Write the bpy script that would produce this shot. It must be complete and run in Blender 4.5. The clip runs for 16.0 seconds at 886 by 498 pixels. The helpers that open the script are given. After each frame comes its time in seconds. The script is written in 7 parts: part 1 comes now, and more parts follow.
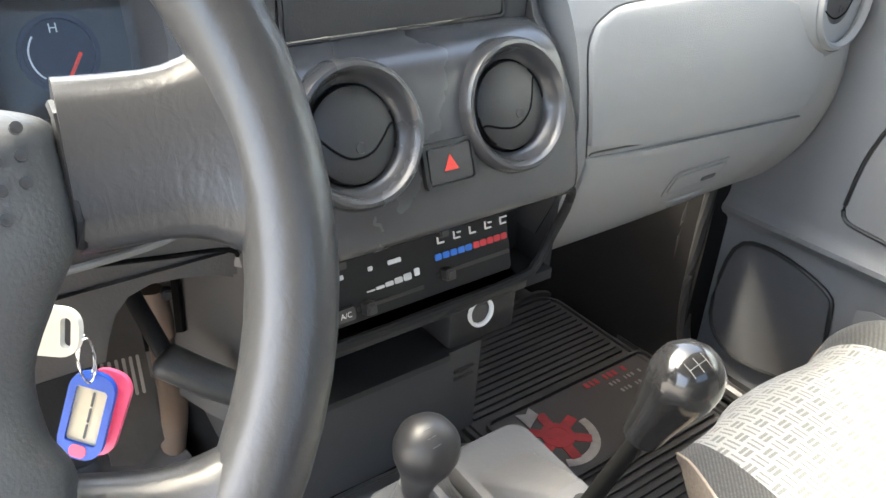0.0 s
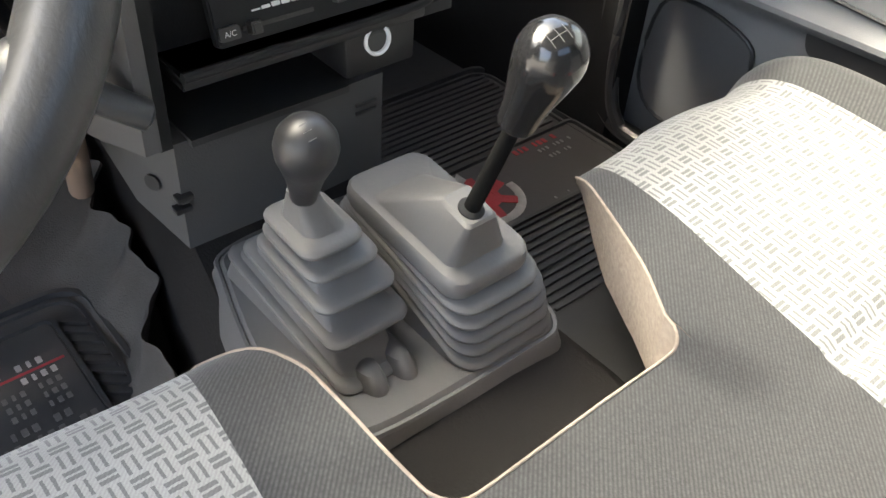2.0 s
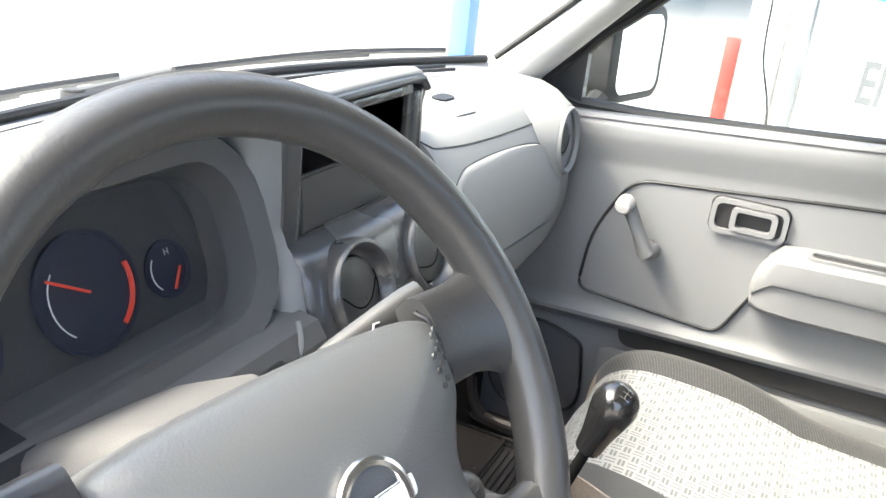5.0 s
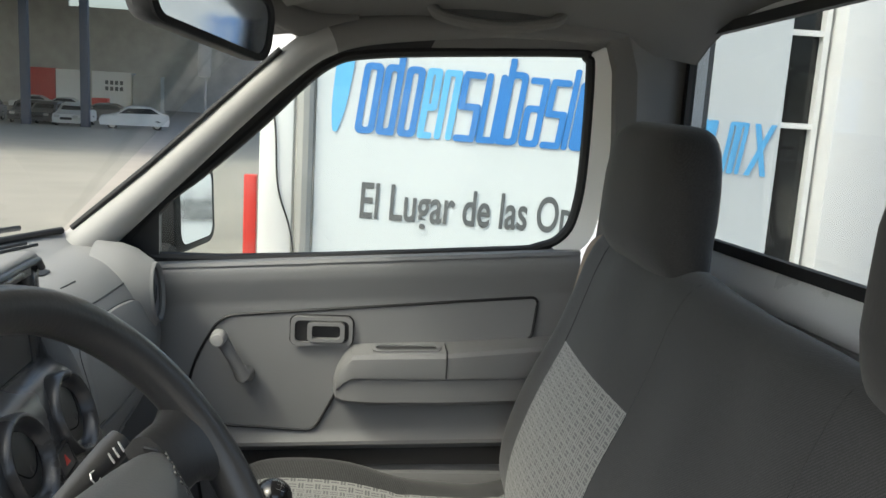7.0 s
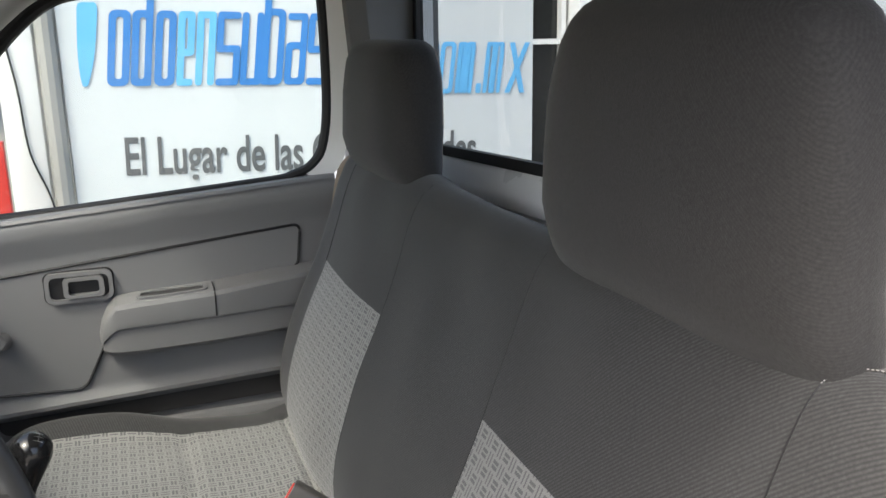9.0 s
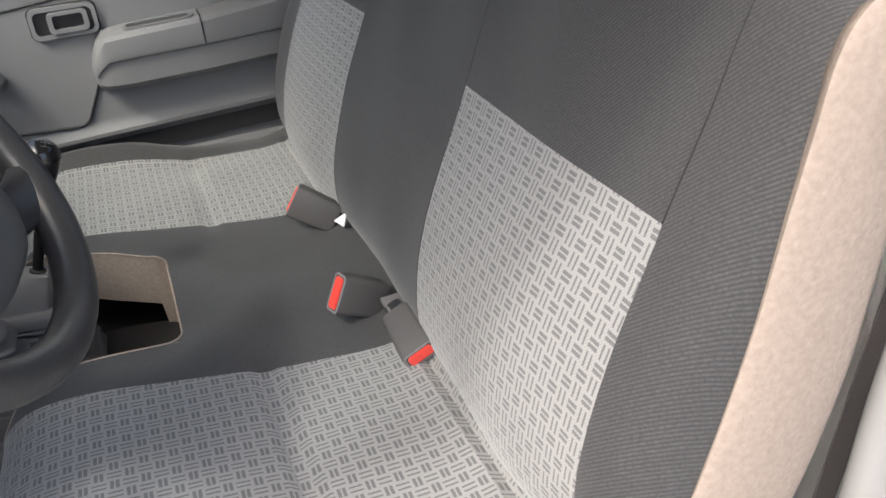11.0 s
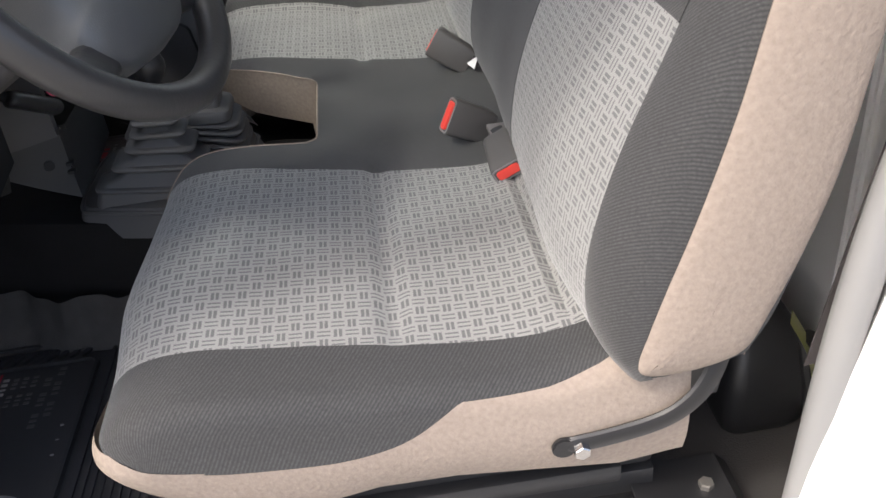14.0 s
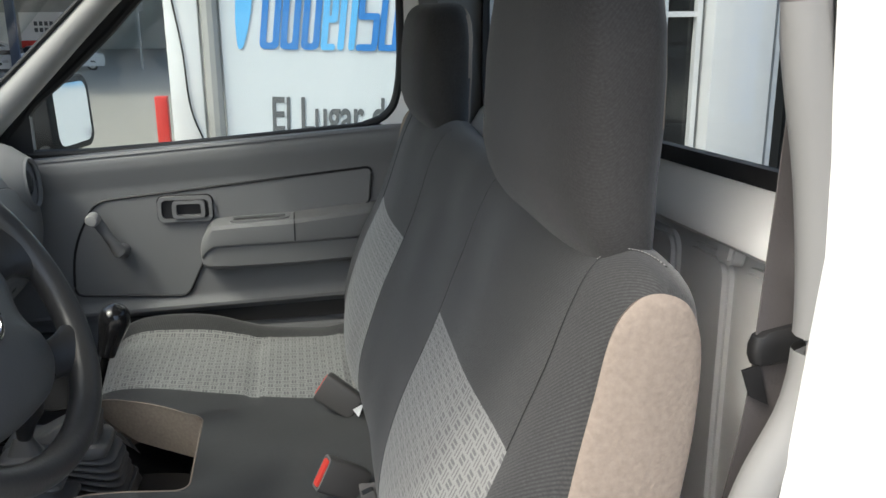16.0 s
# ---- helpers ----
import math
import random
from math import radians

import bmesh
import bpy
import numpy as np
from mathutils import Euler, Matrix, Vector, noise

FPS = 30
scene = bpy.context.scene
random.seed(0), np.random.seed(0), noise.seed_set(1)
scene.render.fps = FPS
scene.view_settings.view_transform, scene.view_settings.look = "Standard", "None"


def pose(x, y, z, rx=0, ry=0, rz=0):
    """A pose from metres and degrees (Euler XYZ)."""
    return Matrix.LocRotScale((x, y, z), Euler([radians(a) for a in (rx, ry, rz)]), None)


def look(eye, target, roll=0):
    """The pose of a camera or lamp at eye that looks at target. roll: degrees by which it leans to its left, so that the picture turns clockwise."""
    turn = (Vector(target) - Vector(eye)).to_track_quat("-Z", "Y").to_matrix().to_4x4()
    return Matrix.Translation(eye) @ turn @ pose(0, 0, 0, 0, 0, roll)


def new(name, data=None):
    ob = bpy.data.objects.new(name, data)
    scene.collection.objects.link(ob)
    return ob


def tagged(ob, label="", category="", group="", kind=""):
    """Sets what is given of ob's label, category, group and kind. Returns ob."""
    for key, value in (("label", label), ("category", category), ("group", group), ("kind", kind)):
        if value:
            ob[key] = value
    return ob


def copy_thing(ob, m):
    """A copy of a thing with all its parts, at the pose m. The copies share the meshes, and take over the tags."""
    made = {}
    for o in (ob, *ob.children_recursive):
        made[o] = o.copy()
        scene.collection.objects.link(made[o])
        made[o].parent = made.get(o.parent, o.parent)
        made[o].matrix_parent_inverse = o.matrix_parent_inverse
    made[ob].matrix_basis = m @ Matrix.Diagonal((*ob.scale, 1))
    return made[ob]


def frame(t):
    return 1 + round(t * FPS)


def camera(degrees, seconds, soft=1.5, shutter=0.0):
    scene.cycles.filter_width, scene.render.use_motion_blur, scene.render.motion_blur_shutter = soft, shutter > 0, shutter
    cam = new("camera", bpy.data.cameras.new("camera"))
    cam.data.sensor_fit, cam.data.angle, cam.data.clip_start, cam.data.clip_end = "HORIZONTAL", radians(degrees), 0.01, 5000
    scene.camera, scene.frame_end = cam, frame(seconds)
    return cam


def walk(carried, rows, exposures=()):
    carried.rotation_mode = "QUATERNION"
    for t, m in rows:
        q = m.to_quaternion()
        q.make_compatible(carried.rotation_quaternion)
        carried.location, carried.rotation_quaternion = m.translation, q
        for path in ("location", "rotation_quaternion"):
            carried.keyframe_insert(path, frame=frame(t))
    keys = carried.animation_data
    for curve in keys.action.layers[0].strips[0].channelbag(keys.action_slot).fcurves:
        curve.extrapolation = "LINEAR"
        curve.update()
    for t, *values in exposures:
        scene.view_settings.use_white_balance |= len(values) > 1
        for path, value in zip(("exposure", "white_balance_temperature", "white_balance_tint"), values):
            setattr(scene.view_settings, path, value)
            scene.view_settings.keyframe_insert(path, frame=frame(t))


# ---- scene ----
cam = camera(54.2, 16.0)
EXPOSURES = [(0.0, 4.25, 6900, 5), (0.5, 4.35, 6950, 5), (1.0, 4.45, 6950, 5), (1.5, 4.17, 6950, 5), (2.0, 3.87, 6950, 5), (2.5, 3.74, 6950, 5), (3.0, 3.95, 6900, 6), (3.7, 4.4, 6850, 7), (5.8, 2.95, 6600, 4), (6.5, 2.33, 6600, 3), (7.0, 1.65, 6600, 2), (8.0, 1.3, 6550, 2), (8.2, 1.35, 6550, 3), (10.3, 2.15, 6300, 8), (11.0, 1.88, 6350, 9), (11.5, 1.6, 6350, 9), (12.5, 1.43, 6350, 9), (13.0, 1.42, 6350, 9), (14.0, 1.65, 6350, 9), (15.0, 1.2, 6300, 5), (16.0, 1.38, 6250, 3)]
PATH = [
    (0, (-0.114, -0.302, 0.785), (-1.447, 0.805, -0.214), 4.7),
    (0.5, (-0.084, -0.305, 0.743), (-1.325, 0.81, -0.36), 4.7),
    (1, (-0.053, -0.287, 0.719), (-1.163, 0.763, -0.57), 4.8),
    (1.5, (-0.024, -0.286, 0.713), (-1.049, 0.727, -0.674), 5.9),
    (2, (-0.034, -0.284, 0.722), (-1.136, 0.749, -0.589), 4.8),
    (2.5, (-0.081, -0.286, 0.754), (-1.252, 0.787, -0.463), 5.1),
    (2.8, (-0.118, -0.284, 0.804), (-1.266, 0.82, -0.406), 7.8),
    (3, (-0.112, -0.292, 0.797), (-1.328, 0.844, -0.312), 6.6),
    (3.5, (-0.128, -0.308, 0.831), (-1.406, 0.875, -0.151), 6.2),
    (3.7, (-0.131, -0.326, 0.832), (-1.42, 0.892, -0.091), 6.5),
    (5.8, (-0.238, -0.812, 0.946), (-0.496, 1.048, 0.255), 4.2),
    (6, (-0.2395, -0.8225, 0.9495), (-0.4106, 1.053, 0.2762), 3.4),
    (6.5, (-0.257, -0.846, 0.951), (-0.206, 1.083, 0.423), 2.8),
    (7, (-0.260, -0.866, 0.954), (-0.03, 1.088, 0.588), 3.5),
    (7.5, (-0.243, -0.882, 0.955), (0.167, 1.047, 0.622), 3.3),
    (8, (-0.232, -0.895, 0.952), (0.295, 1.004, 0.614), 2.7),
    (8.2, (-0.224, -0.897, 0.949), (0.351, 0.985, 0.592), 2.2),
    (10.3, (-0.195, -0.988, 0.886), (0.442, 0.721, 0.064), -5.1),
    (10.5, (-0.195, -0.987, 0.876), (0.411, 0.703, -0.004), -5.7),
    (11, (-0.206, -0.993, 0.85), (0.361, 0.655, -0.131), -5.4),
    (11.5, (-0.201, -1.005, 0.824), (0.265, 0.582, -0.3), -6.1),
    (12, (-0.179, -1.069, 0.818), (0.076, 0.557, -0.318), -7.3),
    (12.5, (-0.165, -1.136, 0.811), (-0.1, 0.506, -0.328), -6.4),
    (13, (-0.174, -1.179, 0.806), (-0.264, 0.465, -0.328), -6.1),
    (13.5, (-0.175, -1.189, 0.794), (-0.243, 0.464, -0.33), -5.6),
    (14, (-0.133, -1.179, 0.805), (-0.036, 0.482, -0.304), -6.4),
    (14.5, (-0.095, -1.169, 0.826), (0.182, 0.544, -0.169), -5.2),
    (15, (-0.074, -1.173, 0.855), (0.264, 0.605, 0.004), -4.7),
    (15.5, (-0.067, -1.176, 0.892), (0.27, 0.667, 0.195), -2.7),
    (16, (-0.055, -1.181, 0.918), (0.265, 0.717, 0.377), -0.3),
]
walk(cam, [(t, look(eye, target, roll)) for t, eye, target, roll in PATH], EXPOSURES)

# ---- light ----
world = bpy.data.worlds.new("sky")
scene.world = world
world.use_nodes = True
wn = world.node_tree.nodes
sky = wn.new("ShaderNodeTexSky")
sky.sky_type, sky.sun_disc = "NISHITA", False
sky.air_density, sky.dust_density, sky.ozone_density = 0.8, 5.0, 0.4
SUN_EL, SUN_AZ = 52.6, 237.9
sky.sun_elevation, sky.sun_rotation = radians(SUN_EL), radians(SUN_AZ)
world.node_tree.links.new(sky.outputs["Color"], wn["Background"].inputs["Color"])
wn["Background"].inputs["Strength"].default_value = 0.15
sun_data = bpy.data.lights.new("sun", "SUN")
sun_data.energy, sun_data.angle, sun_data.color = 0.55, radians(5), (1.0, 0.95, 0.88)
sun = new("sun", sun_data)
sun_from = Vector((math.sin(radians(SUN_AZ)) * math.cos(radians(SUN_EL)), math.cos(radians(SUN_AZ)) * math.cos(radians(SUN_EL)), math.sin(radians(SUN_EL))))
sun.matrix_world = look(sun_from * 20, (0, 0, 0))

# ---- materials ----


def mat(name, color, rough=0.6, metal=0.0, grain=300.0, bump=0.15, vary=0.12, spots=6.0, coat=0.0, spec=0.5):
    """A surface with fine grain relief and broad, faint stains."""
    m = bpy.data.materials.new(name)
    m.use_nodes = True
    n, l = m.node_tree.nodes, m.node_tree.links
    b = n["Principled BSDF"]
    b.inputs["Metallic"].default_value = metal
    b.inputs["Coat Weight"].default_value = coat
    b.inputs["Specular IOR Level"].default_value = spec
    tc = n.new("ShaderNodeTexCoord")
    fine, broad = n.new("ShaderNodeTexNoise"), n.new("ShaderNodeTexNoise")
    fine.inputs["Scale"].default_value, broad.inputs["Scale"].default_value = grain, spots
    broad.inputs["Detail"].default_value = 6.0
    for t in (fine, broad):
        l.new(tc.outputs["Object"], t.inputs["Vector"])
    mix = n.new("ShaderNodeMix")
    mix.data_type = "RGBA"
    c = Vector(color)
    mix.inputs["A"].default_value = (*(c * (1 - vary)), 1)
    mix.inputs["B"].default_value = (*(c * (1 + vary)), 1)
    l.new(broad.outputs["Fac"], mix.inputs["Factor"])
    l.new(mix.outputs["Result"], b.inputs["Base Color"])
    mr = n.new("ShaderNodeMapRange")
    mr.inputs["To Min"].default_value, mr.inputs["To Max"].default_value = max(0.03, rough - 0.08), min(1, rough + 0.08)
    l.new(broad.outputs["Fac"], mr.inputs["Value"])
    l.new(mr.outputs["Result"], b.inputs["Roughness"])
    if bump:
        bp = n.new("ShaderNodeBump")
        bp.inputs["Strength"].default_value, bp.inputs["Distance"].default_value = bump, 0.001
        l.new(fine.outputs["Fac"], bp.inputs["Height"])
        l.new(bp.outputs["Normal"], b.inputs["Normal"])
    return m


def math_node(n, l, op, a, b=None, c=None):
    x = n.new("ShaderNodeMath")
    x.operation = op
    for i, v in enumerate((a, b, c)):
        if v is None:
            continue
        if isinstance(v, (int, float)):
            x.inputs[i].default_value = v
        else:
            l.new(v, x.inputs[i])
    return x.outputs[0]


def patch_fabric(name, pale, dark, cell=0.0137, sheen=0.3):
    """Woven cloth with pairs of dashes that stand and lie in turn, in metres along the cloth."""
    m = bpy.data.materials.new(name)
    m.use_nodes = True
    n, l = m.node_tree.nodes, m.node_tree.links
    b = n["Principled BSDF"]
    b.inputs["Roughness"].default_value = 0.85
    b.inputs["Specular IOR Level"].default_value = 0.2
    b.inputs["Sheen Weight"].default_value = sheen
    uv = n.new("ShaderNodeUVMap")
    sep = n.new("ShaderNodeSeparateXYZ")
    l.new(uv.outputs["UV"], sep.inputs[0])
    M = lambda op, *a: math_node(n, l, op, *a)
    tc, fray = n.new("ShaderNodeTexCoord"), n.new("ShaderNodeTexNoise")
    fray.inputs["Scale"].default_value = 700.0
    l.new(tc.outputs["Object"], fray.inputs["Vector"])
    wob = M("MULTIPLY", M("SUBTRACT", fray.outputs["Fac"], 0.5), 0.10)
    rib = M("SINE", M("MULTIPLY", M("SUBTRACT", sep.outputs[0], sep.outputs[1]), 6.283 / 0.0033))
    u, v = M("ADD", M("DIVIDE", sep.outputs[0], cell), wob), M("SUBTRACT", M("DIVIDE", sep.outputs[1], cell), wob)
    fu, fv = M("FLOORED_MODULO", u, 1.0), M("FLOORED_MODULO", v, 1.0)
    par = M("FLOORED_MODULO", M("ADD", M("FLOOR", u), M("FLOOR", v)), 2.0)
    along = M("ADD", M("MULTIPLY", fu, M("SUBTRACT", 1.0, par)), M("MULTIPLY", fv, par))
    across = M("ADD", M("MULTIPLY", fv, M("SUBTRACT", 1.0, par)), M("MULTIPLY", fu, par))
    off = M("ABSOLUTE", M("SUBTRACT", across, 0.5))
    near = M("ABSOLUTE", M("SUBTRACT", off, M("SUBTRACT", 0.21, M("MULTIPLY", par, 0.03))))
    bar = M("MULTIPLY", M("LESS_THAN", near, M("ADD", 0.08, M("MULTIPLY", par, 0.04))), M("LESS_THAN", M("ABSOLUTE", M("SUBTRACT", along, 0.5)), M("SUBTRACT", 0.48, M("MULTIPLY", par, 0.07))))
    thread = n.new("ShaderNodeTexNoise")
    thread.inputs["Scale"].default_value = 900.0
    broad = n.new("ShaderNodeTexNoise")
    broad.inputs["Scale"].default_value = 9.0
    for t in (thread, broad):
        l.new(tc.outputs["Object"], t.inputs["Vector"])
    mix = n.new("ShaderNodeMix")
    mix.data_type = "RGBA"
    mix.inputs["A"].default_value, mix.inputs["B"].default_value = (*pale, 1), (*dark, 1)
    l.new(bar, mix.inputs["Factor"])
    tone = n.new("ShaderNodeMix")
    tone.data_type, tone.blend_type = "RGBA", "MULTIPLY"
    tone.inputs["Factor"].default_value = 1.0
    l.new(mix.outputs["Result"], tone.inputs["A"])
    shade = M("ADD", M("ADD", 0.72, M("MULTIPLY", rib, 0.07)), M("ADD", M("MULTIPLY", thread.outputs["Fac"], 0.36), M("MULTIPLY", broad.outputs["Fac"], 0.2)))
    l.new(shade, tone.inputs["B"])
    l.new(tone.outputs["Result"], b.inputs["Base Color"])
    bp = n.new("ShaderNodeBump")
    bp.inputs["Strength"].default_value, bp.inputs["Distance"].default_value = 0.35, 0.001
    l.new(M("SUBTRACT", M("MULTIPLY", thread.outputs["Fac"], 0.7), M("MULTIPLY", bar, 0.8)), bp.inputs["Height"])
    l.new(bp.outputs["Normal"], b.inputs["Normal"])
    return m


def twill_fabric(name, color, pitch=0.0041, depth=0.30, sheen=0.16):
    """Ribbed cloth with fine slanting lines."""
    m = mat(name, color, 0.78, grain=900, bump=0.3, vary=0.1, spots=8, spec=0.35)
    n, l = m.node_tree.nodes, m.node_tree.links
    b = n["Principled BSDF"]
    b.inputs["Sheen Weight"].default_value = sheen
    uv = n.new("ShaderNodeUVMap")
    sep = n.new("ShaderNodeSeparateXYZ")
    l.new(uv.outputs["UV"], sep.inputs[0])
    M = lambda op, *a: math_node(n, l, op, *a)
    w = M("SINE", M("MULTIPLY", M("SUBTRACT", sep.outputs[0], sep.outputs[1]), 6.283 / pitch))
    old = b.inputs["Base Color"].links[0].from_socket
    tone = n.new("ShaderNodeMix")
    tone.data_type, tone.blend_type = "RGBA", "MULTIPLY"
    tone.inputs["Factor"].default_value = 1.0
    l.new(old, tone.inputs["A"])
    tc, fray = n.new("ShaderNodeTexCoord"), n.new("ShaderNodeTexNoise")
    fray.inputs["Scale"].default_value, fray.inputs["Detail"].default_value = 420.0, 3.0
    l.new(tc.outputs["Object"], fray.inputs["Vector"])
    worn = M("MULTIPLY", M("SUBTRACT", fray.outputs["Fac"], 0.5), 1.1)
    l.new(M("ADD", M("ADD", 1.0, worn), M("MULTIPLY", M("MULTIPLY", w, depth), M("MULTIPLY", fray.outputs["Fac"], 2.0))), tone.inputs["B"])
    l.new(tone.outputs["Result"], b.inputs["Base Color"])
    return m


DARK_CLOTH = twill_fabric("charcoal_cover_cloth", (0.036, 0.036, 0.0362), sheen=0.2)
PATCH = patch_fabric("grey_dash_cloth", (0.248, 0.248, 0.239), (0.118, 0.118, 0.119))
BEIGE = mat("beige_fleece", (0.275, 0.228, 0.190), 0.95, grain=210, bump=1.0, vary=0.26, spots=190, spec=0.1)
GREY_PL = mat("grey_dash_plastic", (0.235, 0.233, 0.232), 0.6, grain=700, bump=0.25, vary=0.06, spec=0.3)
GREY_DOOR = mat("grey_door_plastic", (0.19, 0.19, 0.195), 0.55, grain=700, bump=0.25, vary=0.06)
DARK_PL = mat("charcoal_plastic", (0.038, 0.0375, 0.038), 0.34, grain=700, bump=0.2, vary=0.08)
FASCIA_PL = mat("satin_charcoal_fascia", (0.052, 0.051, 0.052), 0.27, grain=800, bump=0.08, vary=0.06, spec=0.6)
GAP = mat("black_gap", (0.006, 0.006, 0.006), 0.9, grain=200, bump=0.1, vary=0.1, spec=0.05)
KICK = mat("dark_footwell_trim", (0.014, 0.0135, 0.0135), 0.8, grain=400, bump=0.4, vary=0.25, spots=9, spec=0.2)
KNEE = mat("charcoal_knee_plastic", (0.045, 0.044, 0.045), 0.6, grain=600, bump=0.2, vary=0.1)
BLACK_PL = mat("black_plastic", (0.016, 0.016, 0.017), 0.45, grain=500, bump=0.15, vary=0.1)
TUNNEL_VINYL = mat("dark_tunnel_vinyl", (0.019, 0.0175, 0.017), 0.85, grain=350, bump=0.6, vary=0.4, spots=10, spec=0.15)
SIDE_GREY = mat("grey_side_plastic", (0.078, 0.075, 0.075), 0.6, grain=600, bump=0.2, vary=0.1)
MATT_BLACK = mat("matt_black_plastic", (0.018, 0.018, 0.019), 0.7, grain=500, bump=0.15, vary=0.1, spec=0.2)
LEATHER = mat("charcoal_wheel_vinyl", (0.044, 0.043, 0.043), 0.34, grain=400, bump=0.1, vary=0.1, spots=14)


def wrinkle(m, scale, stretch, strength):
    """Adds long creases to the relief of a worn skin."""
    n, l = m.node_tree.nodes, m.node_tree.links
    bp = next(x for x in n if x.bl_idname == "ShaderNodeBump")
    tc, mp, nz = n.new("ShaderNodeTexCoord"), n.new("ShaderNodeMapping"), n.new("ShaderNodeTexNoise")
    mp.inputs["Scale"].default_value = stretch
    nz.inputs["Scale"].default_value, nz.inputs["Detail"].default_value, nz.inputs["Distortion"].default_value = scale, 4.0, 1.2
    l.new(tc.outputs["Object"], mp.inputs["Vector"])
    l.new(mp.outputs["Vector"], nz.inputs["Vector"])
    b2 = n.new("ShaderNodeBump")
    b2.inputs["Strength"].default_value, b2.inputs["Distance"].default_value = strength, 0.004
    l.new(nz.outputs["Fac"], b2.inputs["Height"])
    l.new(b2.outputs["Normal"], bp.inputs["Normal"])


wrinkle(LEATHER, 150, (1, 1, 0.3), 0.075)
GLOSS_BLACK = mat("polished_black_knob", (0.012, 0.012, 0.013), 0.16, grain=60, bump=0.02, vary=0.1, coat=0.3)
RUBBER = mat("grey_boot_rubber", (0.118, 0.115, 0.113), 0.55, grain=260, bump=0.2, vary=0.12, spots=14)
CARPET = mat("black_floor_vinyl", (0.040, 0.038, 0.037), 0.8, grain=350, bump=0.6, vary=0.25, spots=12)
CARPET_GREY = mat("worn_charcoal_carpet", (0.085, 0.078, 0.072), 0.95, grain=500, bump=0.9, vary=0.3, spots=25, spec=0.1)
MAT_RED = mat("faded_red_print", (0.32, 0.035, 0.045), 0.8, grain=200, bump=0.3, vary=0.4, spots=40)
MAT_RUBBER = mat("black_mat_rubber", (0.036, 0.035, 0.036), 0.6, grain=300, bump=0.3, vary=0.3, spots=9)
WHITE_PAINT = mat("white_body_paint", (0.78, 0.78, 0.77), 0.3, grain=30, bump=0.02, vary=0.03, coat=0.4)
PAD = mat("charcoal_horn_pad", (0.10, 0.102, 0.103), 0.42, grain=600, bump=0.25, vary=0.08)
HEADLINER = mat("grey_headliner", (0.17, 0.167, 0.16), 0.95, grain=500, bump=0.5, vary=0.06, spec=0.1)
PILLAR_TRIM = mat("pale_grey_trim", (0.31, 0.305, 0.295), 0.6, grain=600, bump=0.2, vary=0.05)
BLACK_RUBBER = mat("black_window_rubber", (0.012, 0.012, 0.013), 0.6, grain=200, bump=0.1)
RED_PL = mat("red_buckle_plastic", (0.66, 0.06, 0.045), 0.4, grain=100, bump=0.05, vary=0.08)
CHROME = mat("bright_metal", (0.75, 0.75, 0.76), 0.18, 1.0, grain=80, bump=0.03, vary=0.05)
STEEL = mat("dull_steel", (0.35, 0.33, 0.30), 0.45, 0.9, grain=120, bump=0.15, vary=0.25)
BANNER = mat("white_banner", (0.60, 0.63, 0.65), 0.7, grain=40, bump=0.08, vary=0.04, spots=1.5)
BLUE_DARK = mat("deep_blue_print", (0.04, 0.20, 0.54), 0.6, grain=40, bump=0.05, vary=0.1, spots=2)
BLUE_PALE = mat("sky_blue_print", (0.13, 0.45, 0.80), 0.6, grain=40, bump=0.05, vary=0.1, spots=2)
GREY_PRINT = mat("grey_print", (0.10, 0.105, 0.11), 0.6, grain=40, bump=0.05, vary=0.1, spots=2)
CONCRETE = mat("pale_concrete", (0.255, 0.238, 0.208), 0.9, grain=60, bump=0.5, vary=0.18, spots=0.8)
RED_PAINT = mat("red_post_paint", (0.50, 0.03, 0.02), 0.5, grain=60, bump=0.1)
BLUE_PAINT = mat("blue_post_paint", (0.11, 0.27, 0.60), 0.5, grain=60, bump=0.1)
GREY_BUILD = mat("grey_shed_sheeting", (0.40, 0.40, 0.375), 0.9, grain=20, bump=0.2, vary=0.3, spots=0.6)


def glass_mat(name, tint=(0.86, 0.90, 0.89), gloss=0.06):
    m = bpy.data.materials.new(name)
    m.use_nodes = True
    n, l = m.node_tree.nodes, m.node_tree.links
    n.remove(n["Principled BSDF"])
    t, g, mx = n.new("ShaderNodeBsdfTransparent"), n.new("ShaderNodeBsdfGlossy"), n.new("ShaderNodeMixShader")
    t.inputs["Color"].default_value = (*tint, 1)
    g.inputs["Roughness"].default_value = 0.02
    mx.inputs[0].default_value = gloss
    for a, b in ((t, 1), (g, 2)):
        l.new(a.outputs[0], mx.inputs[b])
    l.new(mx.outputs[0], n["Material Output"].inputs["Surface"])
    return m


GLASS = glass_mat("window_glass", gloss=0.03)
SCREEN = glass_mat("tinted_windscreen_glass", (0.80, 0.84, 0.83))
REAR_GLASS = glass_mat("tinted_rear_glass", (0.72, 0.75, 0.76))
MIRROR = mat("mirror_glass", (0.85, 0.86, 0.87), 0.03, 1.0, grain=5, bump=0, vary=0.01)

# ---- building blocks ----
BASE = {}


def thing(name, label, category, base=(0, 0, 0), group="", kind=""):
    e = new(name)
    e.location = base
    BASE[e] = Vector(base)
    return tagged(e, label, category, group, kind)


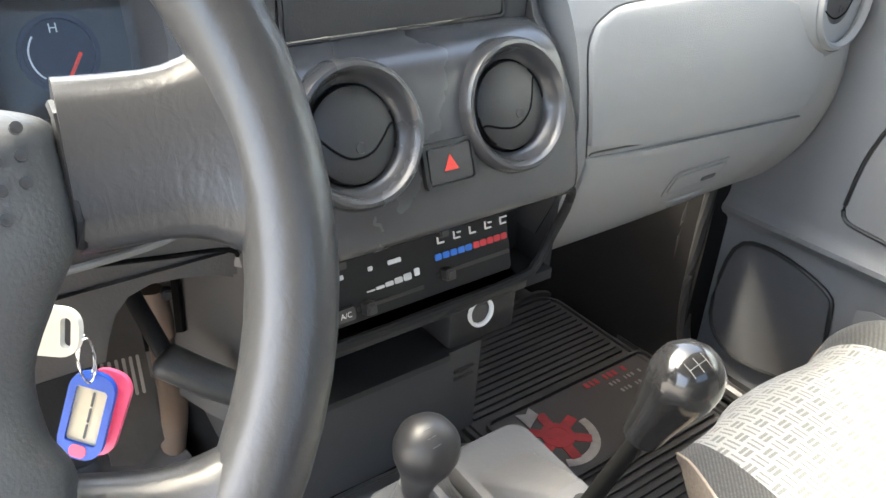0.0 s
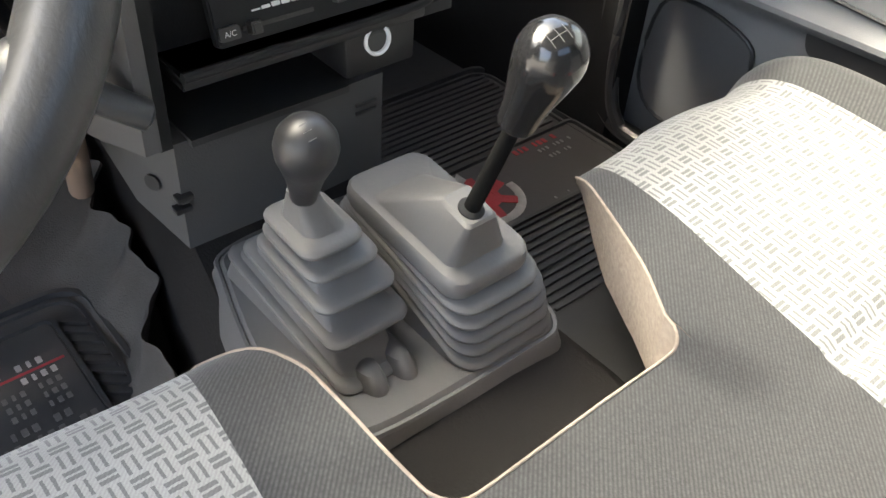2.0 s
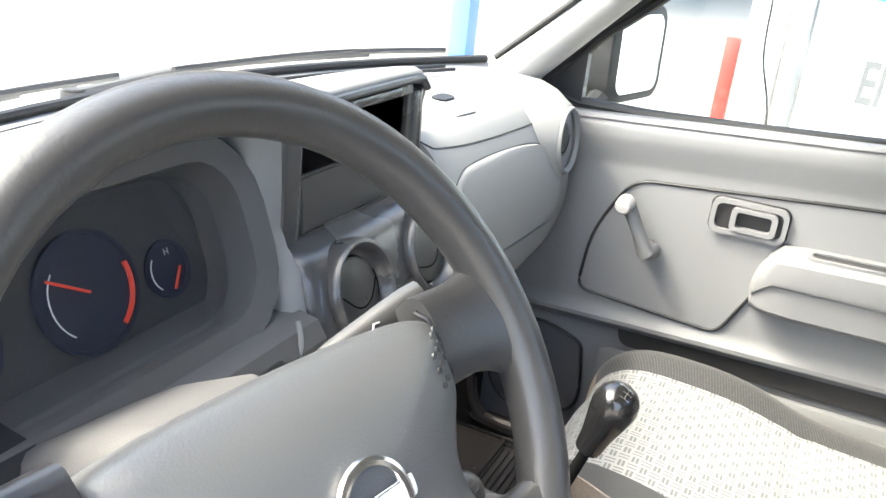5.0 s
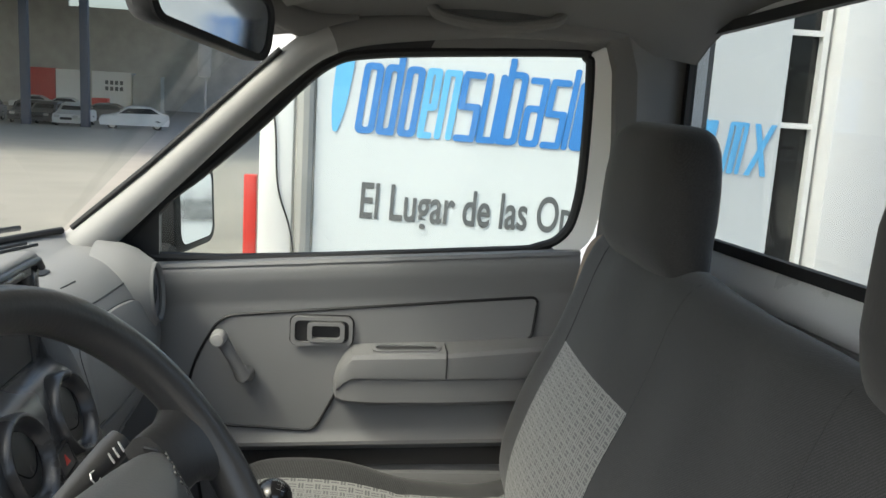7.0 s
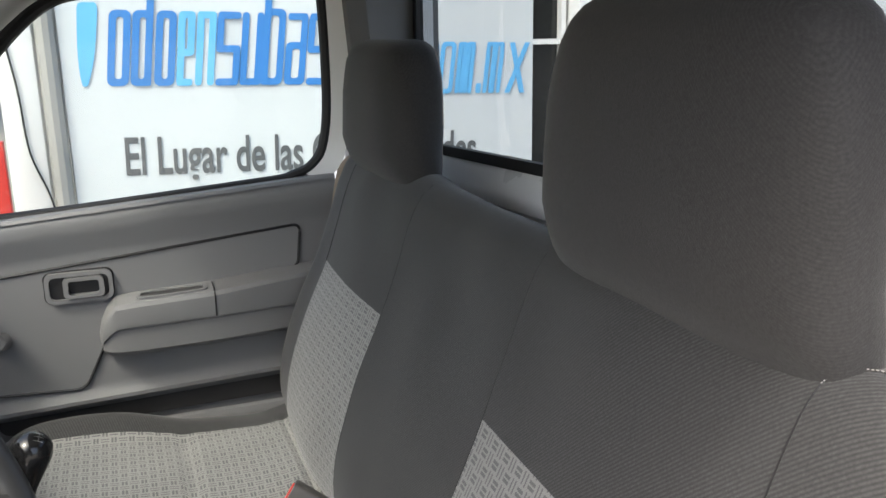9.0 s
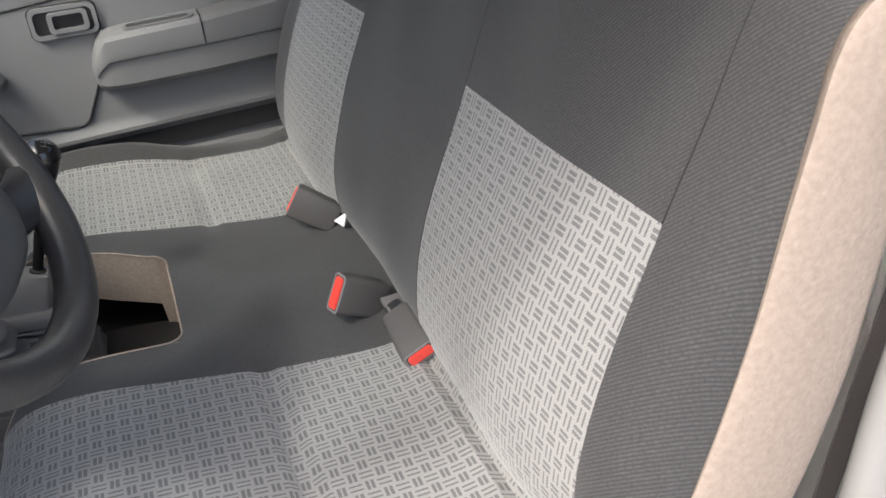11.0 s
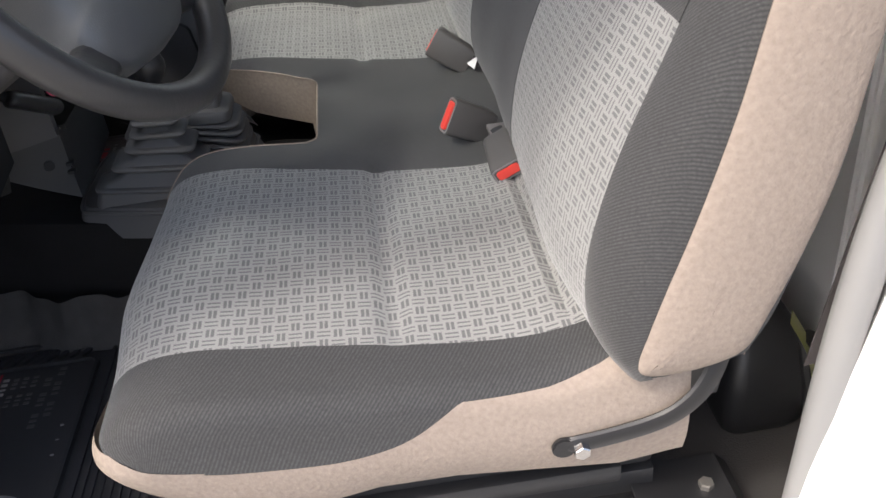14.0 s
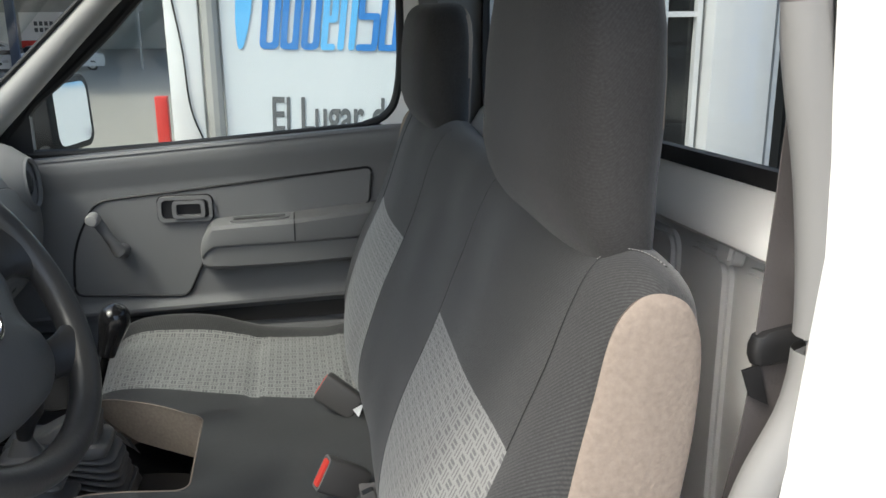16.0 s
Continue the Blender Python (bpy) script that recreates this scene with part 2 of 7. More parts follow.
def part(name, bm, material, parent=None, label="", angle=35, category="", kind="", group=""):
    """Links a bmesh, given in world metres, as one mesh object under its thing."""
    bmesh.ops.recalc_face_normals(bm, faces=bm.faces)
    base = BASE.get(parent, Vector((0, 0, 0)))
    bm.transform(Matrix.Translation(-base))
    me = bpy.data.meshes.new(name)
    bm.to_mesh(me)
    bm.free()
    for m in material if isinstance(material, (list, tuple)) else [material]:
        me.materials.append(m)
    me.shade_smooth()
    me.set_sharp_from_angle(angle=radians(angle))
    ob = new(name, me)
    if parent:
        ob.parent = parent
    BASE[ob] = base
    return tagged(ob, label, category, group, kind)


def box(x0, x1, y0, y1, z0, z1, bevel=0.0, seg=2):
    bm = bmesh.new()
    bmesh.ops.create_cube(bm, size=1)
    bm.transform(Matrix.LocRotScale(((x0 + x1) / 2, (y0 + y1) / 2, (z0 + z1) / 2), None, (abs(x1 - x0), abs(y1 - y0), abs(z1 - z0))))
    if bevel:
        bmesh.ops.bevel(bm, geom=bm.edges[:], offset=bevel, segments=seg, profile=0.5, affect="EDGES")
    return bm


def join(*bms):
    out = bms[0]
    for b in bms[1:]:
        me = bpy.data.meshes.new("tmp")
        b.to_mesh(me)
        b.free()
        out.from_mesh(me)
        bpy.data.meshes.remove(me)
    return out


def skin(rings, closed=True, caps=True):
    """A surface through rings of points, one after the other."""
    bm = bmesh.new()
    vs = [[bm.verts.new(p) for p in r] for r in rings]
    n = len(rings[0])
    for a, b in zip(vs, vs[1:]):
        for i in range(n if closed else n - 1):
            j = (i + 1) % n
            bm.faces.new((a[i], a[j], b[j], b[i]))
    if caps and closed:
        bm.faces.new(vs[0])
        bm.faces.new(vs[-1])
    return bm


def surf(f, nu, nv):
    """A sheet f(u, v) -> (point, (U, V)) for u, v in 0..1, with its cloth coordinates in metres."""
    bm = bmesh.new()
    lay = bm.loops.layers.uv.new("UVMap")
    g = [[f(i / nu, j / nv) for j in range(nv + 1)] for i in range(nu + 1)]
    vs = [[bm.verts.new(p) for p, _ in r] for r in g]
    for i in range(nu):
        for j in range(nv):
            idx = ((i, j), (i + 1, j), (i + 1, j + 1), (i, j + 1))
            fc = bm.faces.new([vs[a][b] for a, b in idx])
            for lp, (a, b) in zip(fc.loops, idx):
                lp[lay].uv = g[a][b][1]
    return bm


def smooth_line(pts, n=8, closed=False):
    """A Catmull-Rom line through the points."""
    pts = [Vector(p) for p in pts]
    m = len(pts)
    out = []
    for i in range(m if closed else m - 1):
        a, b, c, d = (pts[(i + k) % m] if closed else pts[min(max(i + k, 0), m - 1)] for k in (-1, 0, 1, 2))
        for k in range(n):
            t = k / n
            out.append(0.5 * (2 * b + (c - a) * t + (2 * a - 5 * b + 4 * c - d) * t * t + (3 * b - a - 3 * c + d) * t**3))
    if not closed:
        out.append(pts[-1])
    return out


def tube(pts, r, seg=10, closed=False, flat=1.0, up=(0, 0, 1)):
    """A round bar along the points; r is one radius or one for each point."""
    pts = [Vector(p) for p in pts]
    rings = []
    for i, p in enumerate(pts):
        a = pts[i - 1] if i or closed else p
        b = pts[(i + 1) % len(pts)] if i + 1 < len(pts) or closed else p
        d = (b - a).normalized()
        s = d.cross(Vector(up))
        s = s.normalized() if s.length > 1e-4 else d.orthogonal().normalized()
        w = s.cross(d)
        rr = r[i] if isinstance(r, (list, tuple)) else r
        rings.append([p + rr * (math.cos(2 * math.pi * k / seg) * s + flat * math.sin(2 * math.pi * k / seg) * w) for k in range(seg)])
    if closed:
        rings.append(rings[0])
    bm = skin(rings, True, not closed)
    if closed:
        bmesh.ops.remove_doubles(bm, verts=bm.verts, dist=1e-6)
    return bm


def disc(c, axis, r, depth, seg=32, bevel=0.0, r2=None):
    """A short cylinder (or cone) with its back at c, standing depth along axis."""
    bm = bmesh.new()
    bmesh.ops.create_cone(bm, cap_ends=True, segments=seg, radius1=r, radius2=r if r2 is None else r2, depth=depth)
    bm.transform(Matrix.Translation((0, 0, depth / 2)))
    if bevel:
        es = [e for e in bm.edges if abs(e.verts[0].co.z - e.verts[1].co.z) < 1e-6]
        bmesh.ops.bevel(bm, geom=es, offset=bevel, segments=2, affect="EDGES")
    bm.transform(Matrix.Translation(c) @ Vector(axis).to_track_quat("Z", "Y").to_matrix().to_4x4())
    return bm


def lathe(profile, c, axis, seg=36):
    """Turns (radius, height) pairs round axis through c."""
    m = Matrix.Translation(c) @ Vector(axis).to_track_quat("Z", "Y").to_matrix().to_4x4()
    return skin([[m @ Vector((r * math.cos(2 * math.pi * k / seg), r * math.sin(2 * math.pi * k / seg), h)) for k in range(seg)] for r, h in profile], True, True)


def slab(outline, depth, m, bevel=0.0):
    """A plate with the given outline (in its own x, y), depth thick, placed by the matrix m."""
    bm = bmesh.new()
    f = bm.faces.new([bm.verts.new((x, y, 0)) for x, y in outline])
    r = bmesh.ops.extrude_face_region(bm, geom=[f])
    top = [v for v in r["geom"] if isinstance(v, bmesh.types.BMVert)]
    bmesh.ops.translate(bm, verts=top, vec=(0, 0, depth))
    if bevel:
        tops = set(top)
        es = [e for e in bm.edges if e.verts[0] in tops and e.verts[1] in tops]
        bmesh.ops.bevel(bm, geom=es, offset=bevel, segments=2, affect="EDGES")
    bm.transform(m)
    return bm


def round_rect(w, h, r, n=5):
    r = min(r, 0.49 * w, 0.49 * h)
    return [(sx * (w / 2 - r) + r * math.cos(a), sy * (h / 2 - r) + r * math.sin(a)) for sx, sy, a0 in ((1, 1, 0), (-1, 1, 90), (-1, -1, 180), (1, -1, 270)) for a in [radians(a0 + 90 * k / n) for k in range(n + 1)]]


def lerp_table(t, table):
    """Linear reading of a table of (key, value)."""
    if t <= table[0][0]:
        return table[0][1]
    for (a, va), (b, vb) in zip(table, table[1:]):
        if t <= b:
            return va + (vb - va) * (t - a) / (b - a)
    return table[-1][1]


def facing(c, n, up=(0, 0, 1)):
    """A pose at c whose z looks along n and whose y leans to up."""
    z = Vector(n).normalized()
    x = Vector(up).cross(z).normalized()
    return Matrix.Translation(c) @ Matrix((x, z.cross(x), z)).transposed().to_4x4()



def ring_frame(outer, inner, depth, m):
    """A flat frame between two outlines of equally many points."""
    rows = [[m @ Vector((x, y, z)) for x, y in o] for o, z in ((outer, 0), (outer, depth), (inner, depth), (inner, 0))]
    rows.append(rows[0])
    bm = skin(rows, True, False)
    bmesh.ops.remove_doubles(bm, verts=bm.verts, dist=1e-7)
    return bm

# ---- the cab: floor, roof, walls ----
part("floor", box(-1.15, 0.40, -0.62, 0.68, -0.05, 0.0, 0.005), CARPET, None, "black vinyl cab floor", kind="structure", category="floor")
tunnel_rings = []
for x, h, w, yc in ((-1.12, 0.26, 0.11, 0.10), (-1.0, 0.23, 0.11, 0.095), (-0.75, 0.20, 0.125, 0.065), (-0.55, 0.192, 0.15, 0.04), (-0.3, 0.187, 0.17, 0.03), (0.1, 0.12, 0.19, 0.03), (0.35, 0.10, 0.19, 0.03)):
    tunnel_rings.append([(x, yc + w * sy, h * sz) for sy, sz in ((-0.92, -0.1), (-0.87, 0.35), (-0.80, 0.8), (-0.68, 0.97), (-0.3, 1), (0.3, 1), (0.7, 0.97), (0.9, 0.8), (1.05, 0.35), (1.25, -0.1))])
part("floor_tunnel", skin(tunnel_rings, True, True), TUNNEL_VINYL, None, "black vinyl transmission tunnel of the cab floor", kind="structure", category="floor")


def carpet_sheet(u, v):
    x = -1.02 + 0.58 * u
    fold = math.sin(31 * u + 3 * v) * 0.5 + math.sin(57 * u - 4 * v + 1) * 0.3 + math.sin(13 * u + 7 * v) * 0.4
    edge = 0.009 * math.sin(15 * u + 0.6) + 0.006 * math.sin(34 * u + 1.7) + 0.0025 * math.sin(83 * u)
    inner = lerp_table(x, ((-1.02, -0.018), (-0.75, -0.062), (-0.58, -0.105), (-0.44, -0.122)))
    outer = lerp_table(x, ((-1.02, -0.20), (-0.80, -0.17), (-0.70, -0.150), (-0.44, -0.150)))
    y = outer + (inner - outer) * v ** 0.8 + (edge + 0.004 * fold) * v
    z = 0.006 + 0.082 * v ** 2.2 + 0.008 * fold * v * (1.3 - v) + 0.008 * v * math.sin(9 * u + 4 * math.sin(5 * u)) ** 2
    return (x, y, z), (u, v)


carpet = surf(carpet_sheet, 90, 14)
r = bmesh.ops.extrude_face_region(carpet, geom=carpet.faces[:])
bmesh.ops.translate(carpet, verts=[v for v in r["geom"] if isinstance(v, bmesh.types.BMVert)], vec=(0, 0.002, -0.004))
bmesh.ops.recalc_face_normals(carpet, faces=carpet.faces[:])
part("floor_carpet", carpet, CARPET_GREY, None, "crumpled dark carpet edge beside the transmission tunnel", kind="structure", category="carpet")
for k, (dx, r) in enumerate(((0.0, 0.010), (-0.03, 0.008))):
    part("trim_door_seal_%d" % (k + 1), tube(smooth_line([(-0.688 + dx, 0.628 - dx * 0.2, 0.40), (-0.692 + dx, 0.630, 0.25), (-0.690 + dx, 0.632, 0.12), (-0.668 + dx, 0.632, 0.055), (-0.61, 0.634, 0.040 + dx * 0.3), (-0.3, 0.634, 0.038 + dx * 0.3)], 6), r, 10), DARK_PL, None, "charcoal rubber door seal at the passenger footwell", kind="structure", category="trim")
part("wall_front", box(-1.18, -1.12, -0.66, 0.72, -0.05, 0.56, 0.01), CARPET, None, "black padded firewall under the dashboard", kind="structure", category="wall")
kick = skin([[(-1.12, y, z) for y, z in ((0.60, 0.0), (0.60, 0.5), (0.68, 0.5), (0.68, 0.0))], [(-0.68, y, z) for y, z in ((0.625, 0.0), (0.625, 0.5), (0.68, 0.5), (0.68, 0.0))]])
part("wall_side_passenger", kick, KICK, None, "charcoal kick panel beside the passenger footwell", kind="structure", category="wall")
kick = skin([[(-1.12, y, z) for y, z in ((-0.60, 0.0), (-0.60, 0.5), (-0.68, 0.5), (-0.68, 0.0))], [(-0.72, y, z) for y, z in ((-0.615, 0.0), (-0.615, 0.5), (-0.68, 0.5), (-0.68, 0.0))]])
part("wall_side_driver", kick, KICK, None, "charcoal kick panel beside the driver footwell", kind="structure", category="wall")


def roof_sheet(u, v):
    x, y = -0.42 + 0.775 * u, -0.66 + 1.32 * v
    e = abs(2 * v - 1)
    return (x, y, 1.140 - 0.03 * (2 * u - 1) ** 2 - 0.09 * e**5), (x, y)


roof = surf(roof_sheet, 16, 24)
top = surf(lambda u, v: ((-0.45 + 0.87 * u, -0.69 + 1.38 * v, 1.175 - 0.03 * (2 * u - 1) ** 2 - 0.05 * abs(2 * v - 1) ** 5), (u, v)), 10, 12)
part("ceiling", roof, HEADLINER, None, "grey woven headliner of the cab", kind="structure", category="ceiling")
part("roof_skin", top, WHITE_PAINT, None, "white painted cab roof", kind="structure", category="roof")

# rear wall with its window opening
RW, RZ0, RZ1, RX = 0.672, 0.747, 1.105, 0.352
LEAN = Matrix(((1, 0, 0, 0), (0, 1, 0, 0), (0, -0.046, 1, 0), (0, 0, 0, 1)))


def leaning(bm):
    """The rear of the cab stands a little out of level with the floor."""
    bm.transform(LEAN)
    return bm


rear = join(box(RX, RX + 0.03, -0.70, 0.70, -0.05, RZ0), box(RX, RX + 0.03, -0.70, 0.70, RZ1, 1.15), box(RX, RX + 0.03, -0.70, -RW, RZ0, RZ1), box(RX, RX + 0.03, RW, 0.70, RZ0, RZ1))
part("wall_rear", leaning(rear), WHITE_PAINT, None, "white painted sheet metal rear wall of the cab", kind="structure", category="wall")
part("trim_rear_rail", leaning(skin([[(RX - 0.001, y, 0.742), (RX - 0.006, y, 0.741), (RX - 0.014, y, 0.734), (RX - 0.030, y, 0.709), (RX - 0.035, y, 0.698), (RX - 0.035, y, 0.690), (RX - 0.029, y, 0.685), (RX - 0.001, y, 0.682)] for y in (-0.66, -0.3, 0, 0.3, 0.66)])), WHITE_PAINT, None, "white pressed rail below the rear window", kind="structure", category="trim")
FIELDS = ((-0.605, 0.115), (-0.500, 0.066), (-0.400, 0.095), (-0.255, 0.150), (-0.080, 0.150), (0.095, 0.150), (0.270, 0.150), (0.445, 0.150))
for i, (y, w) in enumerate(FIELDS):
    part("trim_pressing_%d" % (i + 1), leaning(slab(round_rect(w, 0.52, 0.022), 0.011, facing((RX + 0.001, y, 0.405), (-1, 0, 0)), 0.005)), WHITE_PAINT, None, "white pressed field of the rear wall", kind="structure", category="trim")
for i, y in enumerate((-0.452, -0.168, 0.182)):
    part("trim_clip_%d" % (i + 1), leaning(slab(round_rect(0.030, 0.026, 0.006), 0.016, facing((RX - 0.001, y, 0.672), (-1, 0, 0.2)), 0.004)), WHITE_PAINT, None, "white pressed tab under the rear window rail", kind="structure", category="trim")
win = thing("window_1", "cab rear window in a black rubber gasket", "window", (RX, 0, RZ0), kind="structure")
m = facing((RX + 0.006, 0, (RZ0 + RZ1) / 2), (-1, 0, 0))
h = RZ1 - RZ0
part("gasket", leaning(ring_frame(round_rect(2 * RW + 0.014, h + 0.014, 0.02), round_rect(2 * RW - 0.022, h - 0.020, 0.03), 0.014, m)), BLACK_RUBBER, win)
pane = part("pane", leaning(slab(round_rect(2 * RW + 0.004, h + 0.004, 0.004), 0.004, facing((RX + 0.004, 0, (RZ0 + RZ1) / 2), (-1, 0, 0)))), REAR_GLASS, win)
pane.visible_shadow = False

# passenger window: belt, header, A and B pillars
zb = lambda x: 0.663 + 0.0709 * x


def bar(name, pts, r, material, label, flat=1.0, seg=12, up=(0, 0, 1)):
    if isinstance(r, list):
        r = [v for a, b in zip(r, r[1:]) for v in [a + (b - a) * k / 6 for k in range(6)]] + [r[-1]]
    return part(name, tube(smooth_line(pts, 6), r, seg, False, flat, up), material, None, label, kind="structure", category="trim")


A_PTS = [(-0.82, 0.615, 0.540), (-0.683, 0.625, 0.668), (-0.575, 0.625, 0.769), (-0.465, 0.625, 0.878), (-0.378, 0.625, 0.962), (-0.305, 0.632, 1.018), (-0.21, 0.642, 1.046), (0.0, 0.65, 1.068), (0.17, 0.645, 1.07), (0.35, 0.65, 1.08)]
A_RAD = [0.05, 0.043, 0.036, 0.033, 0.033, 0.033, 0.032, 0.03, 0.03, 0.03]
for s, n in ((1, "passenger"), (-1, "driver")):
    line = smooth_line([(x - (0.08 if s < 0 else 0.0) * min(1.0, max(0.0, (1.07 - z) / 0.05)), s * y, z) for x, y, z in A_PTS], 6)
    rad = [v for a, b in zip(A_RAD, A_RAD[1:]) for v in [a + (b - a) * k / 6 for k in range(6)]] + [A_RAD[-1]]
    part("pillar_front_" + n, tube(line[:32], rad[:32], 16, False, 0.8), PILLAR_TRIM, None, "pale grey windscreen pillar trim", kind="structure", category="trim", angle=70)
    part("trim_roof_rail_" + n, tube(line[31:], rad[31:], 16, False, 0.8), HEADLINER, None, "grey roof rail trim over the door", kind="structure", category="trim", angle=70)
bpil = skin([[(x, y, z) for x, y in ((xf, 0.628), (xf, 0.655), (xf + 0.01, 0.70), (0.40, 0.70), (0.40, 0.692), (0.345, 0.688), (xf + 0.06, 0.645), (xf + 0.035, 0.62))] for z, xf in ((-0.05, 0.18), (0.3, 0.185), (0.66, 0.20), (0.85, 0.212), (1.0, 0.20), (1.09, 0.17))])
part("pillar_rear_passenger", bpil, HEADLINER, None, "grey trimmed rear pillar beside the passenger seat", kind="structure", category="pillar")
WIN_PTS = [(-0.586, 0.631), (-0.587, 0.712), (-0.505, 0.787), (-0.411, 0.874), (-0.336, 0.951), (-0.289, 0.987), (-0.241, 1.002), (-0.124, 1.014), (0.134, 1.03), (0.158, 1.022), (0.168, 0.996), (0.170, 0.82), (0.160, 0.735), (0.140, 0.697), (0.100, 0.676), (0.0, 0.663)]
win = thing("window_2", "passenger door window in a black rubber channel", "window", (-0.2, 0.68, 0.65), kind="structure")
WIN_LOOP = [(p.x, p.z) for p in smooth_line([(x, 0, z) for x, z in WIN_PTS], 4, True)]
loop = [Vector((x, 0.678, z)) for x, z in WIN_LOOP]
part("window_frame", tube(loop, 0.0095, 8, True, 1.0, (0, 1, 0)), BLACK_RUBBER, win)
bm = bmesh.new()
bm.faces.new([bm.verts.new((x, 0.681, z)) for x, z in WIN_LOOP])
r = bmesh.ops.extrude_face_region(bm, geom=bm.faces[:])
bmesh.ops.translate(bm, verts=[v for v in r["geom"] if isinstance(v, bmesh.types.BMVert)], vec=(0, 0.004, 0))
pane = part("pane", bm, GLASS, win)
pane.visible_shadow = False
# door frame round the window
WP = [(p.x, p.z) for p in smooth_line([(x, 0, z) for x, z in WIN_PTS[1:]], 4)]


def frame_run(p0, p1, w):
    rings = []
    for x, z in WP[p0:p1]:
        d = Vector((x + 0.2, 0, z - 0.84)).normalized() * w
        rings.append([(x, 0.674, z), (x + d.x, 0.657, z + d.z), (x + d.x, 0.70, z + d.z), (x, 0.70, z)])
    return skin(rings, True, True)


part("trim_window_frame", frame_run(0, 25, 0.045), BLACK_RUBBER, None, "black sealed front edge of the passenger window frame", kind="structure", category="trim")
part("trim_window_header", frame_run(24, 31, 0.045), HEADLINER, None, "grey trimmed top of the passenger window frame", kind="structure", category="trim")
part("trim_window_edge", frame_run(30, 52, 0.040), WHITE_PAINT, None, "white painted window frame of the passenger door", kind="structure", category="trim")
part("trim_corner", slab([(-0.70, 0.60), (-0.580, 0.622), (-0.580, 0.73), (-0.62, 0.695)], 0.02, Matrix(((1, 0, 0, 0), (0, 0, -1, 0.69), (0, 1, 0, 0), (0, 0, 0, 1)))), BLACK_PL, None, "black mirror foot cover at the window corner", kind="structure", category="trim")

# windscreen
def ws_x(y):
    """The curved foot of the windscreen."""
    return -0.885 + 0.45 * y * y


ws = thing("window_3", "raked windscreen of clear glass", "window", (-0.6, 0, 0.66), kind="structure")
pane = part("pane", surf(lambda u, v: (Vector((ws_x(-0.60 + 1.2 * v) - 0.004, -0.60 + 1.2 * v, 0.680)).lerp(Vector((-0.37 - 0.05 * (1 - (2 * v - 1) ** 2), -0.60 + 1.2 * v, 1.075)), u), (u, v)), 6, 14), SCREEN, ws)
part("gasket", tube([(ws_x(y) + 0.002, y, 0.6855) for y in [-0.60 + 0.05 * k for k in range(25)]], 0.006, 8), BLACK_RUBBER, ws)
for sy in (1, -1):
    part("gasket", tube([(-0.706, sy * 0.602, 0.69), (-0.583, sy * 0.602, 0.80), (-0.463, sy * 0.602, 0.915), (-0.373, sy * 0.602, 1.0)], 0.005, 8), BLACK_RUBBER, ws)
    part("corner_filler", tube(smooth_line([(-0.425, sy * 0.53, 1.072), (-0.385, sy * 0.585, 1.062), (-0.325, sy * 0.628, 1.045), (-0.25, sy * 0.64, 1.05)], 6), 0.026, 16), HEADLINER, ws)
part("header", tube(smooth_line([(-0.40, -0.62, 1.062), (-0.425, -0.3, 1.075), (-0.43, 0, 1.078), (-0.425, 0.3, 1.075), (-0.40, 0.62, 1.062)], 6), 0.025, 16), HEADLINER, ws)

# driver side: door opening, sill, rear pillar
part("trim_sill", box(-0.80, 0.30, -0.70, -0.615, -0.06, 0.04, 0.02, 3), WHITE_PAINT, None, "white painted door sill on the driver side", kind="structure", category="trim")
rings = []
for z, xf in ((-0.06, 0.19), (0.15, 0.215), (0.35, 0.25), (0.55, 0.285), (0.75, 0.30), (0.95, 0.285), (1.10, 0.25)):
    rings.append([(xf, -0.66, z), (xf + 0.02, -0.625, z), (xf + 0.06, -0.60, z), (0.40, -0.60, z), (0.40, -0.72, z), (xf + 0.03, -0.72, z), (xf + 0.005, -0.70, z)])
part("pillar_rear_driver", skin(rings), WHITE_PAINT, None, "white painted door jamb on the driver side", kind="structure", category="pillar")


part("trim_sill_passenger", box(-1.12, 0.20, 0.64, 0.72, -0.06, 0.035, 0.01, 3), BLACK_PL, None, "black covered door sill on the passenger side", kind="structure", category="trim")

# ---- passenger door ----
door = thing("door_1", "closed passenger door with grey plastic trim", "door", (-0.27, 0.68, 0.0), kind="structure")


def door_sheet(u, v):
    x = -0.69 + 0.86 * u
    top = zb(x)
    z = 0.02 + (top - 0.02) * v
    y = lerp_table(v, ((0, 0.668), (0.3, 0.665), (0.40, 0.664), (0.418, 0.661), (0.430, 0.648), (0.442, 0.641), (0.454, 0.640), (0.468, 0.647), (0.482, 0.6515), (0.55, 0.652), (0.60, 0.655), (0.88, 0.652), (0.95, 0.640), (0.985, 0.640), (1.0, 0.652)))
    return (x, y, z), (x, z)


sheet = surf(door_sheet, 24, 90)
back = box(-0.69, 0.17, 0.68, 0.70, 0.02, 0.61)
part("trim_panel", sheet, GREY_DOOR, door)
part("door_skin", back, WHITE_PAINT, door, "white outer door skin")
ledge = skin([[(x, 0.64, zb(x) - 0.004), (x, 0.646, zb(x) + 0.002), (x, 0.68, zb(x) + 0.002), (x, 0.68, zb(x) - 0.01)] for x in (-0.69, -0.3, 0.17)])
part("belt_ledge", ledge, GREY_DOOR, door)
INS = [(-0.470, 0.535, 0.03), (0.100, 0.588, 0.016), (0.092, 0.506, 0.016), (-0.222, 0.478, 0.02), (-0.300, 0.322, 0.02), (-0.530, 0.335, 0.02), (-0.522, 0.44, 0.05)]


